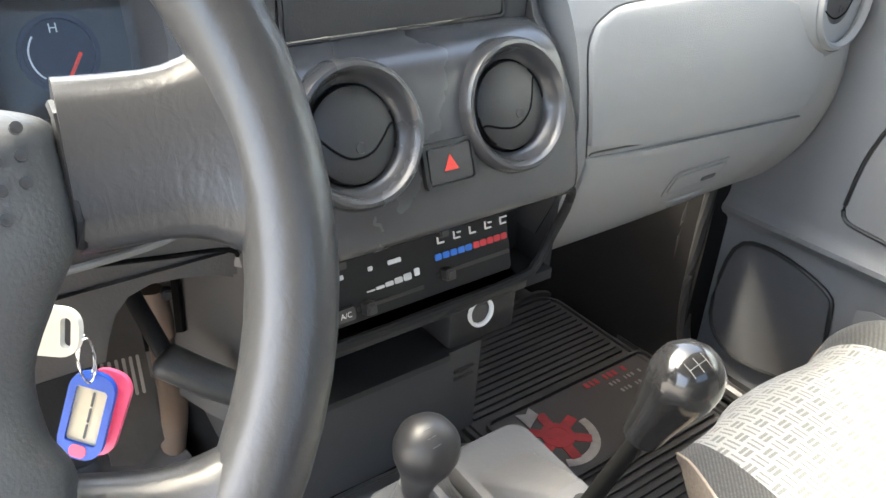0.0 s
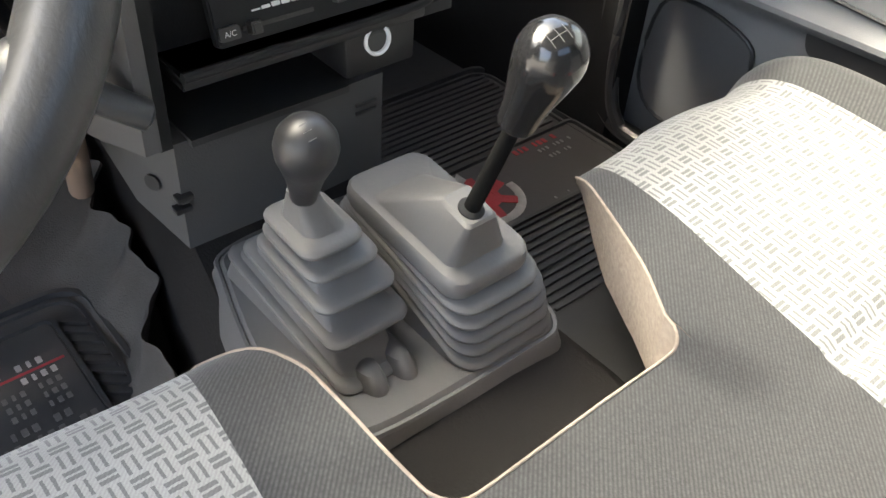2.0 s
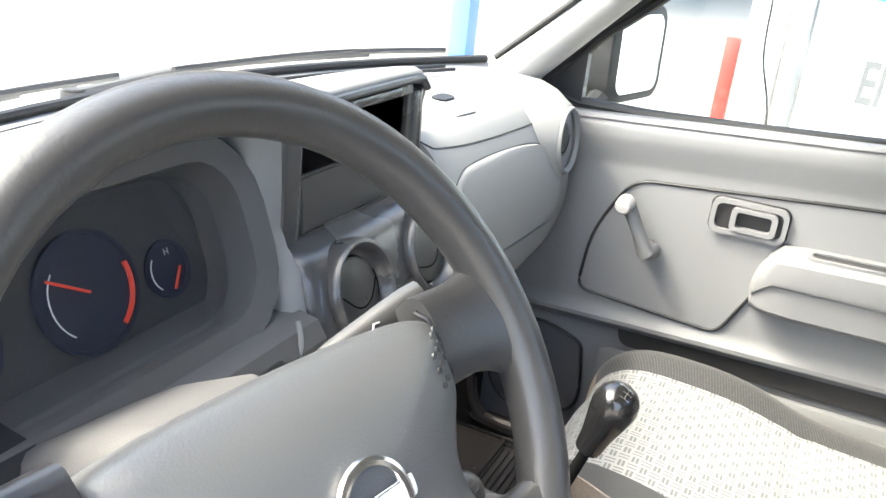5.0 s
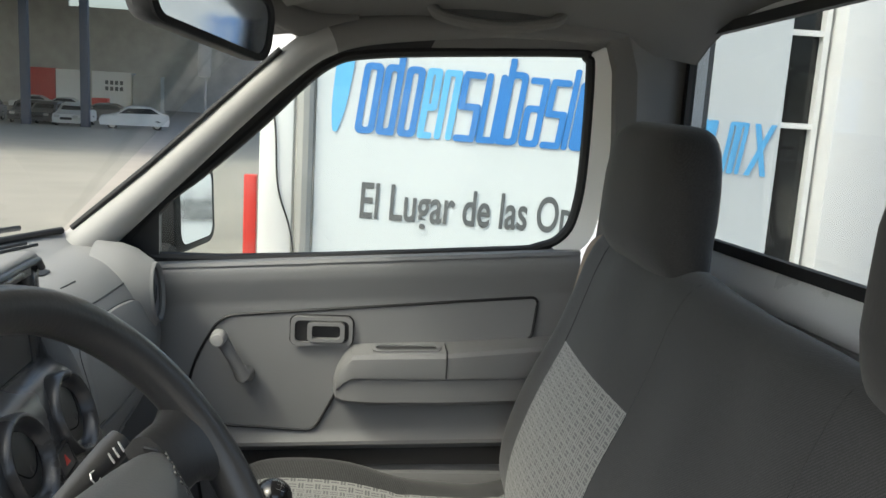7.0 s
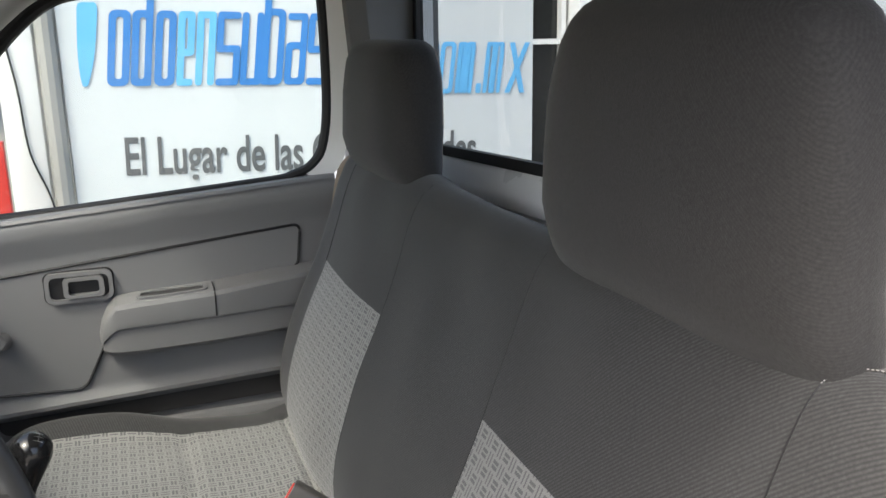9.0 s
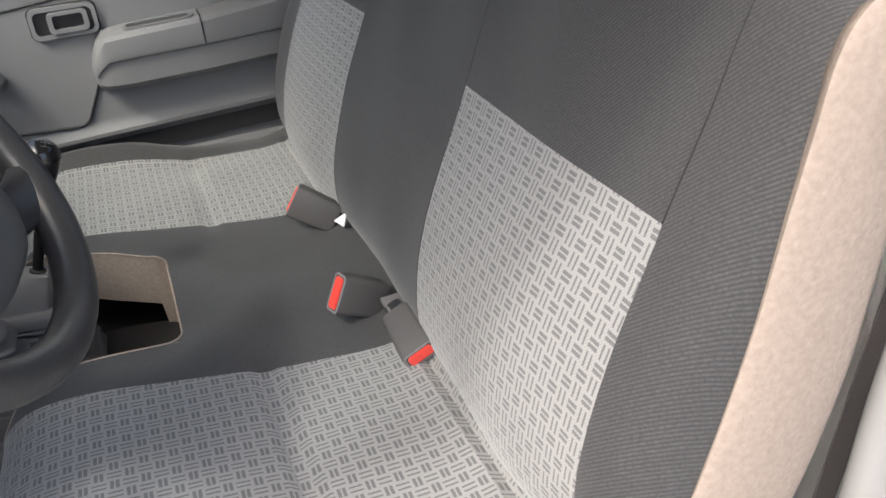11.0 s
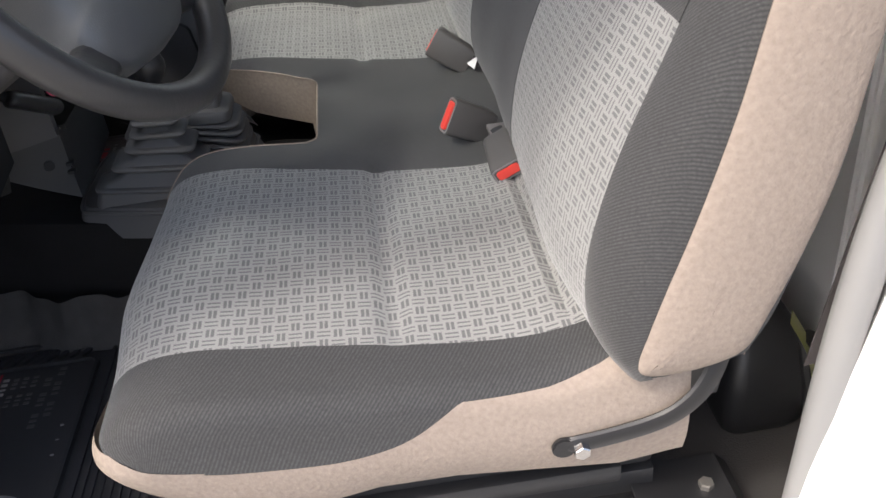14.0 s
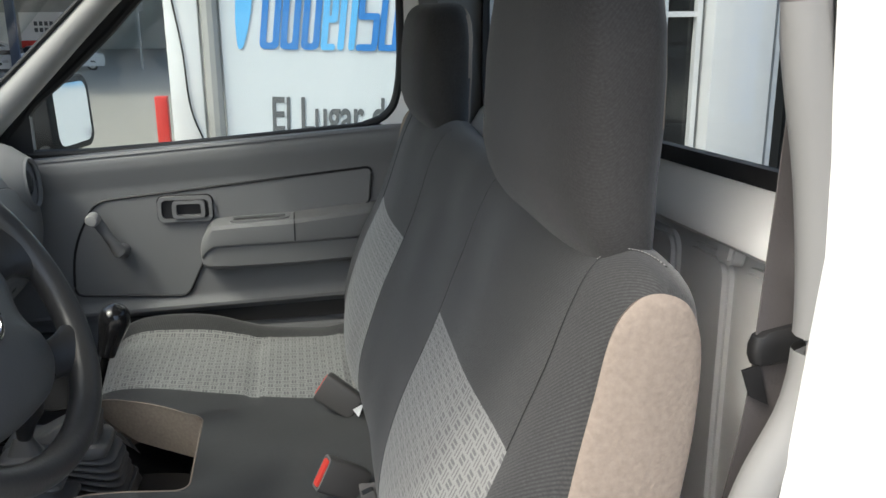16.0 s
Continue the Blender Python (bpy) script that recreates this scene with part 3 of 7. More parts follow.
def rounded(corners, n=5):
    """A polygon with each corner (x, y, radius) rounded by a quadratic curve."""
    out = []
    m = len(corners)
    for i, (x, y, r) in enumerate(corners):
        p = Vector((x, y))
        a, b = Vector(corners[i - 1][:2]), Vector(corners[(i + 1) % m][:2])
        p0, p2 = p + (a - p).normalized() * r, p + (b - p).normalized() * r
        for k in range(n + 1):
            t = k / n
            q = p0 * (1 - t) ** 2 + p * 2 * t * (1 - t) + p2 * t * t
            out.append((q.x, q.y))
    return out


md = Matrix(((1, 0, 0, 0), (0, 0, -1, 0.6545), (0, 1, 0, 0), (0, 0, 0, 1)))
ins = rounded(INS)
part("trim_insert", slab(ins, 0.005, md), GREY_DOOR, door)
part("insert_groove", tube([(x, 0.6490, z) for x, z in ins], 0.0028, 6, True), BLACK_PL, door)
arm = []
for x, z0, z1, zl, yy in ((-0.268, 0.392, 0.425, 0.41, 0.640), (-0.262, 0.388, 0.446, 0.415, 0.612), (-0.250, 0.386, 0.470, 0.430, 0.600), (-0.236, 0.386, 0.486, 0.441, 0.594), (-0.20, 0.386, 0.489, 0.443, 0.590), (-0.07, 0.388, 0.494, 0.445, 0.590), (0.06, 0.392, 0.506, 0.448, 0.596), (0.13, 0.395, 0.510, 0.450, 0.606), (0.168, 0.40, 0.505, 0.455, 0.632)):
    arm.append([(x, 0.66, z0), (x, yy + 0.022, z0 + 0.001), (x, yy + 0.012, z0 + 0.010), (x, yy + 0.008, zl - 0.004), (x, yy + 0.002, zl), (x, yy, zl + 0.006), (x, yy + 0.001, z1 - 0.010), (x, yy + 0.005, z1 - 0.003), (x, yy + 0.012, z1), (x, 0.66, z1 + 0.003)])
part("armrest", skin(arm), GREY_DOOR, door, angle=25)
part("armrest_seam", tube([(-0.069, 0.640, 0.4965), (-0.069, 0.6005, 0.4955), (-0.069, 0.5905, 0.485), (-0.069, 0.590, 0.447)], 0.0014, 6), BLACK_PL, door)
am = facing((-0.140, 0.6165, 0.4915), (-0.03, -0.06, 1), (0, 1, 0))
part("armrest_pull", ring_frame(round_rect(0.122, 0.034, 0.012), round_rect(0.108, 0.022, 0.009), 0.004, am), GREY_DOOR, door)
part("pull_cup", slab(round_rect(0.110, 0.024, 0.009), 0.0012, am @ Matrix.Translation((0, 0, 0.0004))), DARK_PL, door)
part("door_handle", ring_frame(round_rect(0.110, 0.054, 0.013), round_rect(0.096, 0.040, 0.010), 0.010, facing((-0.2915, 0.6495, 0.513), (0, -1, 0))), GREY_DOOR, door)
part("handle_groove", tube([Vector((-0.2915 + a, 0.6488, 0.513 + b)) for a, b in round_rect(0.112, 0.056, 0.013)], 0.0018, 6, True), BLACK_PL, door)
part("handle_cup", slab(round_rect(0.098, 0.042, 0.009), 0.003, facing((-0.2915, 0.649, 0.513), (0, -1, 0))), BLACK_PL, door)
part("handle_lever", ring_frame(round_rect(0.066, 0.036, 0.008), round_rect(0.050, 0.024, 0.005), 0.012, facing((-0.284, 0.646, 0.513), (0, -1, 0))), GREY_DOOR, door)
part("window_crank", tube([(-0.423, 0.645, 0.43), (-0.426, 0.618, 0.435), (-0.445, 0.612, 0.472), (-0.465, 0.612, 0.507)], [0.016, 0.014, 0.010, 0.012], 12), GREY_DOOR, door)
part("crank_knob", lathe([(0.0, 0), (0.012, 0), (0.014, 0.005), (0.013, 0.026), (0.010, 0.031), (0.0, 0.032)], (-0.466, 0.612, 0.509), (0, -1, 0), 20), mat("grey_knob_plastic", (0.30, 0.30, 0.30), 0.4), door)
SPK = [(-0.655, 0.23), (-0.60, 0.252), (-0.52, 0.235), (-0.505, 0.20), (-0.50, 0.125), (-0.53, 0.09), (-0.62, 0.075), (-0.665, 0.12)]
spk = [(p.x, p.y) for p in smooth_line([(x, z, 0) for x, z in SPK], 4, True)]
part("grille_groove", tube([(x, 0.658, z) for x, z in spk], 0.003, 6, True), BLACK_PL, door)
part("speaker_grille", slab(spk, 0.004, Matrix(((1, 0, 0, 0), (0, 0, -1, 0.662), (0, 1, 0, 0), (0, 0, 0, 1)))), mat("grey_grille_plastic", (0.09, 0.09, 0.093), 0.85, grain=900, bump=0.5), door)
pk = []
for x, yy in ((-0.48, 0.666), (-0.46, 0.662), (-0.43, 0.659), (-0.2, 0.655), (0.1, 0.655), (0.17, 0.657)):
    pk.append([(x, 0.668, 0.04), (x, yy + 0.006, 0.045), (x, yy, 0.10), (x, yy - 0.003, 0.225), (x, yy + 0.002, 0.236), (x, yy + 0.012, 0.240), (x, 0.668, 0.238)])
part("door_pocket", skin(pk), GREY_DOOR, door)
# a flat slab closes the pocket mouth; its dark colour stands for shade inside
part("pocket_mouth_shade", slab(rounded([(-0.455, 0.296, 0.02), (0.165, 0.308, 0.01), (0.165, 0.258, 0.005), (-0.447, 0.250, 0.02)]), 0.003, Matrix(((1, 0, 0, 0), (0, 0, -1, 0.660), (0, 1, 0, 0), (0, 0, 0, 1)))), DARK_PL, door)
part("pocket_rib", tube([(-0.455, 0.656, 0.208), (-0.30, 0.651, 0.211), (0.1, 0.651, 0.214)], 0.004, 8), GREY_DOOR, door)

# ---- bench seat ----
D_OUT, P_OUT, B_OUT = -0.612, 0.572, -0.634
NOTCH_X, NOTCH_A, NOTCH_B = -0.220, -0.085, 0.145
CUSH = smooth_line([(0.115, 0, 0.284), (0.075, 0, 0.286), (0.045, 0, 0.286), (0.018, 0, 0.278), (-0.02, 0, 0.271), (-0.08, 0, 0.272), (-0.15, 0, 0.276), (-0.25, 0, 0.289), (-0.34, 0, 0.297), (-0.394, 0, 0.292), (-0.427, 0, 0.268), (-0.441, 0, 0.232), (-0.441, 0, 0.20), (-0.430, 0, 0.175)], 8)
BACK = smooth_line([(0.042, 0, 0.255), (0.0265, 0, 0.28), (0.0195, 0, 0.31), (0.0200, 0, 0.345), (0.027, 0, 0.385), (0.0425, 0, 0.435), (0.062, 0, 0.485), (0.081, 0, 0.525), (0.100, 0, 0.565), (0.126, 0, 0.630), (0.147, 0, 0.688), (0.167, 0, 0.726), (0.196, 0, 0.742), (0.226, 0, 0.730), (0.245, 0, 0.695), (0.245, 0, 0.60), (0.231, 0, 0.46), (0.203, 0, 0.33), (0.175, 0, 0.272)], 8)


class Line:
    """A profile read by its length, with its outward normal."""

    def __init__(self, pts, sign):
        self.p = pts
        self.s = [0.0]
        for a, b in zip(pts, pts[1:]):
            self.s.append(self.s[-1] + (b - a).length)
        self.length, self.sign = self.s[-1], sign

    def at(self, s):
        s = min(max(s, 0.0), self.length - 1e-6)
        i = next(k for k in range(len(self.s) - 1) if self.s[k + 1] > s)
        t = (s - self.s[i]) / (self.s[i + 1] - self.s[i])
        d = (self.p[i + 1] - self.p[i]).normalized()
        return self.p[i].lerp(self.p[i + 1], t), Vector((-d.z, 0, d.x)) * self.sign

    def where(self, test):
        return next(s for s, p in zip(self.s, self.p) if test(p))


CL, BL = Line(CUSH, -1), Line(BACK, 1)


def roll(y, r=0.05, low=D_OUT):
    d = max(0.0, min(y - low, P_OUT - y))
    return 0.0 if d >= r else r - math.sqrt(max(0.0, r * r - (r - d) ** 2))


def dip(x, x0, w, depth):
    return depth * math.exp(-(((x - x0) / w) ** 2))


SEAM1 = CL.where(lambda p: p.x < -0.148)
SEAM2 = CL.where(lambda p: p.x < 0.02)


ROLL = 0.032
S_PEAK = BL.where(lambda p: p.z > 0.7415)


def cushion_at(s, y):
    p, n = CL.at(s)
    h = -roll(y, ROLL) + 0.004 * noise.noise(Vector((p.x * 9, y * 9, 1)))
    inside = min(1.0, max(0.0, min(y + 0.545, -0.15 - y) / 0.05), 1.0) if y < 0 else min(1.0, max(0.0, min(y - 0.185, 0.505 - y) / 0.05))
    if inside:
        h -= inside * (dip(s, SEAM1, 0.010, 0.009) + dip(s, SEAM2, 0.006, 0.010))
    h += 0.034 * math.exp(-(((y - 0.522) / 0.034) ** 2)) * math.exp(-(((p.x + 0.28) / 0.17) ** 2))
    c = -0.36 if y < 0.03 else 0.35
    h += 0.010 * math.exp(-(((y - c) / 0.16) ** 2)) - 0.006
    q = p + n * h
    if p.x < -0.36 and y > 0.1:
        q.x += 0.09 * min(1.0, max(0.0, (0.34 - y) / 0.12)) * min(1.0, max(0.0, (0.285 - p.z) / 0.085))
    return (q.x, y, q.z), (s, y)


SIDE_ROLL = ((0.28, 0.026), (0.33, 0.040), (0.38, 0.050), (0.43, 0.052), (0.50, 0.044), (0.56, 0.034), (0.62, 0.022), (0.68, 0.014), (0.72, 0.020))


def back_at(s, y):
    p, n = BL.at(s)
    if s < S_PEAK:
        deep = lerp_table(p.z, SIDE_ROLL) * (1.0 if y < 0 else 0.8)
    else:
        deep = 0.022
    h = -deep * roll(y, 0.062 if y < 0 else 0.050, B_OUT) / (0.062 if y < 0 else 0.050) + 0.004 * noise.noise(Vector((p.z * 8, y * 8, 5)))
    c = -0.39 if y < -0.03 else 0.31
    h += 0.012 * math.exp(-(((y - c) / 0.15) ** 2)) - 0.008
    q = p + n * h
    return (q.x, y, q.z), (s, -y)


def strip(f, s0, s1, ya, yb, ns, nv):
    """A piece of cover between two lengths and two edges (numbers or functions of the length)."""
    fa = ya if callable(ya) else (lambda s: ya)
    fb = yb if callable(yb) else (lambda s: yb)

    def g(u, v):
        s = s0 + (s1 - s0) * u
        return f(s, fa(s) + (fb(s) - fa(s)) * v)

    return surf(g, ns, nv)


d_out = lambda s: -0.552 + 0.028 * min(1.0, s / 0.45)
d_in = lambda s: -0.205 + 0.065 * s / CL.length
p_in = lambda s: 0.188 + 0.065 * s / CL.length
def n_b(s):
    x = CL.at(s)[0].x
    return lerp_table(-x if s < 0.55 else 0.46, ((0.220, NOTCH_B), (0.250, NOTCH_B + 0.001), (0.268, 0.156), (0.292, 0.169), (0.35, 0.192), (0.403, 0.216), (0.46, 0.232)))


def n_a(s):
    x = CL.at(s)[0].x
    return lerp_table(-x if s < 0.55 else 0.46, ((0.220, NOTCH_A), (0.36, -0.092), (0.393, -0.104), (0.42, -0.125), (0.46, -0.14)))


S_NOTCH = CL.where(lambda p: p.x < NOTCH_X)
S_END = CL.length
seat = thing("bench_seat", "three-seat bench in charcoal and grey patterned covers over beige fleece", "seat", (-0.2, 0, 0.0))
part("cushion", strip(cushion_at, 0, S_END, d_out, d_in, 60, 26), PATCH, seat, "grey dash-patterned cushion panel")
part("cushion_panel", strip(cushion_at, 0, S_END, p_in, 0.487, 60, 24), PATCH, seat, "grey dash-patterned cushion panel")
part("cushion_band", strip(cushion_at, 0, S_END, d_in, n_a, 60, 6), DARK_CLOTH, seat)
part("cushion_band", strip(cushion_at, 0, S_END, n_b, p_in, 60, 6), DARK_CLOTH, seat)
S_FIL = 0.026


def notch_s(y):
    """The front edge of the middle cloth, filleted into the side bands."""
    e = max(0.0, abs(y - (NOTCH_A + NOTCH_B) / 2) - ((NOTCH_B - NOTCH_A) / 2 - S_FIL))
    return S_NOTCH + S_FIL - math.sqrt(max(0.0, S_FIL**2 - e * e))


def middle_sheet(u, v):
    w = 0.5 - 0.5 * math.cos(math.pi * v)
    y = NOTCH_A + (NOTCH_B - NOTCH_A) * w
    return cushion_at(notch_s(y) * u, y)


part("cushion_middle", surf(middle_sheet, 36, 30), DARK_CLOTH, seat)


WAVE = [(p.x, p.z) for p in smooth_line([(x, 0, z) for x, z in ((-0.47, 0.262), (-0.43, 0.256), (-0.405, 0.247), (-0.381, 0.236), (-0.345, 0.226), (-0.309, 0.219), (-0.237, 0.213), (-0.20, 0.214), (-0.163, 0.221), (-0.135, 0.233), (-0.11, 0.249), (-0.087, 0.261), (-0.066, 0.269), (-0.045, 0.272), (-0.004, 0.273), (0.02, 0.277), (0.042, 0.287), (0.07, 0.294))], 5)]


def wave(x):
    return lerp_table(x, WAVE)


HEM = ((-0.44, 0.225), (-0.41, 0.208), (-0.375, 0.190), (-0.326, 0.165), (-0.30, 0.156), (-0.23, 0.153), (-0.185, 0.161), (-0.11, 0.160), (0.05, 0.142), (0.108, 0.15))


def side_path(s, y_of, y_patch):
    """The cover across the rolled edge of the cushion and down its side."""
    sg = 1 if y_of > 0 else -1
    y_patch = y_patch(s) if callable(y_patch) else y_patch
    pts = [Vector(cushion_at(s, y_patch + (y_of - y_patch) * math.sin(math.pi / 2 * k / 14))[0]) for k in range(15)]
    x, y, z = pts[-1]
    zl = z if CL.at(s)[1].z < 0.2 and x < -0.3 else min(z, lerp_table(x, HEM))
    for k in range(1, 13):
        t = k / 12
        pts.append(Vector((x, y_of + sg * (0.008 * math.sin(math.pi * t * 0.75) - 0.012 * t * t), z + (zl - z) * t)))
    return pts


def side_cut(pts):
    """How far along the path the dark cloth reaches."""
    for i, (p, q) in enumerate(zip(pts, pts[1:])):
        cap = pts[0].z - lerp_table(pts[0].x, ((-0.02, 0.014), (0.06, 0.005))) if pts[0].x > -0.40 else 1.0
        da, db = p.z - min(wave(p.x), cap), q.z - min(wave(q.x), cap)
        if da <= 0:
            return float(i)
        if db <= 0:
            return i + da / (da - db)
    return float(len(pts) - 1)


def side_sheets(y_of, y_patch, n=110):
    cols = [side_path(S_END * (k / n), y_of, y_patch) for k in range(n + 1)]
    cuts = [side_cut(c) for c in cols]

    def at(i, f):
        k = min(int(f), len(cols[i]) - 2)
        return cols[i][k].lerp(cols[i][k + 1], f - k)

    last = len(cols[0]) - 1
    dark = surf(lambda u, v: (lambda i: (at(i, cuts[i] * v), (S_END * u, 0.004 * cuts[i] * v)))(round(u * n)), n, 14)
    m = n if y_of > 0 else next(i for i, c in enumerate(cols) if c[-1].x < -0.306)
    pale = surf(lambda u, v: (lambda i: (at(i, cuts[i] + (last - cuts[i]) * v), (S_END * u, v)))(round(u * m)), m, 14)
    return dark, pale


for y_of, y_patch in ((D_OUT, d_out), (P_OUT, 0.487)):
    dark, pale = side_sheets(y_of, y_patch)
    part("cushion_edge", dark, DARK_CLOTH, seat, angle=60)
    part("cushion_skirt", pale, BEIGE, seat, "beige fleece skirt", angle=60)

CORNER = smooth_line([(-0.300, -0.6122, 0), (-0.335, -0.6125, 0), (-0.363, -0.6130, 0), (-0.392, -0.6125, 0), (-0.417, -0.607, 0), (-0.433, -0.595, 0), (-0.4415, -0.576, 0), (-0.4415, -0.550, 0), (-0.437, -0.52, 0)], 6)


def corner_sheet(u, v):
    """The beige cover drawn round the front corner of the cushion."""
    i = min(int(u * (len(CORNER) - 1)), len(CORNER) - 2)
    p = CORNER[i].lerp(CORNER[i + 1], u * (len(CORNER) - 1) - i)
    z1 = min(wave(p.x) + 0.001, 0.253)
    z0 = lerp_table(p.x, HEM) - 0.001 - 0.05 * max(0.0, u - 0.6)
    z = z0 + (z1 - z0) * v
    front = min(1.0, max(0.0, (-0.387 - p.x) / 0.05))
    t = (0.262 - z) / (0.262 - z0)
    tuck = 0.012 * t * t - 0.008 * math.sin(0.75 * math.pi * t) + front * (0.441 + lerp_table(z, ((0.175, -0.430), (0.20, -0.441), (0.232, -0.439), (0.262, -0.428), (0.292, -0.392))))
    c = Vector((-0.38, -0.54, 0))
    d = (c - p).normalized()
    return (p.x + d.x * tuck, p.y + d.y * tuck, z0 + (z1 - z0) * v), (u * 0.2, v * 0.1)


part("cushion_corner", surf(corner_sheet, 42, 10), BEIGE, seat, "beige fleece corner", angle=60)


NOTCH_HEM = ((-0.42, 0.262), (-0.405, 0.250), (-0.385, 0.234), (-0.35, 0.214), (-0.30, 0.204), (-0.256, 0.200), (-0.22, 0.193))


def notch_wall(edge, lean):
    def g(u, v):
        s = S_NOTCH + (S_END * 0.97 - S_NOTCH) * u
        x, y, z = cushion_at(s, edge(s))[0]
        low = 0.13 if lean < 0.01 else lerp_table(x, NOTCH_HEM)
        zz = z + (min(z, low) - z) * v
        return (x + (0.03 if lean < 0.01 else 0.008) * v * u, y + lean * v, zz), (s, zz)

    return surf(g, 26, 6)


part("notch_wall", notch_wall(n_a, 0.004), BEIGE, seat)
part("notch_wall", notch_wall(n_b, 0.012), BEIGE, seat)
part("notch_wall", surf(lambda u, v: ((lambda y: Vector(cushion_at(notch_s(y), y)[0]) + Vector((0.01 * v, 0, -0.15 * v)))(NOTCH_A + (NOTCH_B - NOTCH_A) * (0.5 - 0.5 * math.cos(math.pi * u))), (u, v)), 30, 4), BEIGE, seat)
steps = [S_NOTCH + (S_END * 0.93 - S_NOTCH) * k / 14 for k in range(15)]
lip = [Vector(cushion_at(s, n_a(s))[0]) for s in reversed(steps)][:-3] + [Vector(cushion_at(notch_s(y), y)[0]) for y in [NOTCH_A + (NOTCH_B - NOTCH_A) * (0.5 - 0.5 * math.cos(math.pi * k / 16)) for k in range(0, 17)]] + [Vector(cushion_at(s, n_b(s))[0]) for s in steps][3:]
part("notch_piping", tube(smooth_line(lip, 2), 0.0013, 8), BEIGE, seat, "beige piping round the gear lever cut-out")
part("cushion_base", box(-0.40, 0.10, -0.57, -0.10, 0.09, 0.13, 0.01), BLACK_PL, seat)
part("cushion_base", box(-0.40, 0.10, 0.16, 0.53, 0.09, 0.13, 0.01), BLACK_PL, seat)

# backrest
B_TOP = BL.where(lambda p: p.z > 0.562)
bo = lambda s: -0.572 + 0.016 * min(1.0, s / B_TOP)
po = lambda s: 0.430 + 0.026 * min(1.0, s / B_TOP)
b_in = lambda s: -0.222 + 0.011 * min(1.0, s / B_TOP)
p_low = lambda s: 0.114 + 0.024 * min(1.0, s / B_TOP)
hem = lambda s: 0.0
h_d, h_p = (lambda s: B_OUT + hem(s)), (lambda s: P_OUT - hem(s))
part("backrest", strip(back_at, 0, B_TOP, bo, b_in, 40, 26), PATCH, seat, "grey dash-patterned backrest panel")
part("backrest_panel", strip(back_at, 0, B_TOP, p_low, po, 40, 24), PATCH, seat, "grey dash-patterned backrest panel")
part("backrest_edge", strip(back_at, 0, B_TOP, h_d, bo, 40, 10), DARK_CLOTH, seat)
part("backrest_edge", strip(back_at, 0, B_TOP, po, h_p, 40, 10), DARK_CLOTH, seat)
part("backrest_middle", strip(back_at, 0, B_TOP, b_in, p_low, 40, 20), DARK_CLOTH, seat)
S_BACK = BL.length * 0.60
tops = [strip(back_at, B_TOP, S_BACK, a, b, 40, n) for a, b, n in ((h_d, bo, 10), (bo, b_in, 26), (b_in, p_low, 20), (p_low, po, 24), (po, h_p, 10))]
tops = join(*tops)
bmesh.ops.remove_doubles(tops, verts=tops.verts, dist=1e-5)
part("backrest_top", tops, DARK_CLOTH, seat)
part("backrest_rear", strip(back_at, S_BACK, BL.length, B_OUT, P_OUT, 20, 30), BEIGE, seat)
for ya, yb, yc in ((-0.556, -0.562, -0.602), (0.456, 0.470, 0.556)):
    line = [back_at(B_TOP + (S_PEAK - 0.03 - B_TOP) * k / 14, ya + (yb - ya) * k / 14) for k in range(15)]
    line += [back_at(S_PEAK - 0.03 + 0.05 * k / 8, yb + (yc - yb) * (k / 8) ** 1.6) for k in range(1, 9)]
    line = [Vector(p[0]) + Vector((-0.0004, 0, 0.0003)) for p in line]
    part("cover_seam", tube(line, 0.0007, 6), BLACK_PL, seat)
    for k in range(14, 22):
        for j in range(3):
            p0, p1 = line[k].lerp(line[k + 1], j / 3), line[k].lerp(line[k + 1], (j + 0.55) / 3)
            up = Vector((-0.0012, -0.0015 if ya < 0 else 0.0015, 0.0016))
            part("stitch", tube([p0 + up * 0.7, p1 + up * 0.7], 0.0004, 5), PILLAR_TRIM, seat)
for yy in (b_in, p_low):
    line = [Vector(back_at(S_PEAK * k / 30, yy(S_PEAK * k / 30))[0]) + Vector((-0.0002, 0, 0)) for k in range(31)]
    part("cover_seam", tube(line, 0.0005, 6), BLACK_PL, seat)


def back_side(y_of, sgn):
    """The beige fleece field on the side of the backrest, level by level between its front and rear edges."""
    ring = [Vector(back_at(BL.length * k / 120, y_of)[0]) for k in range(121)]
    ring.append(ring[0])
    zs = [p.z for p in ring]
    z0, z1 = min(zs) + 0.002, max(zs) - 0.0015

    def g(u, v):
        z = z0 + (z1 - z0) * (0.5 - 0.5 * math.cos(math.pi * u))
        cut = [a.x + (b.x - a.x) * (z - a.z) / (b.z - a.z) for a, b in zip(ring, ring[1:]) if (a.z <= z) != (b.z <= z)]
        x = min(cut) + (max(cut) - min(cut)) * (0.5 - 0.5 * math.cos(math.pi * v))
        e = math.sin(math.pi * (0.5 - 0.5 * math.cos(math.pi * v))) ** 2 * math.sin(math.pi * (0.5 - 0.5 * math.cos(math.pi * u)))
        return (x, y_of + sgn * 0.004 * e, z), (z, x)

    part("backrest_flank", surf(g, 44, 16), DARK_CLOTH, seat)


back_side(B_OUT, -1)
back_side(P_OUT, 1)


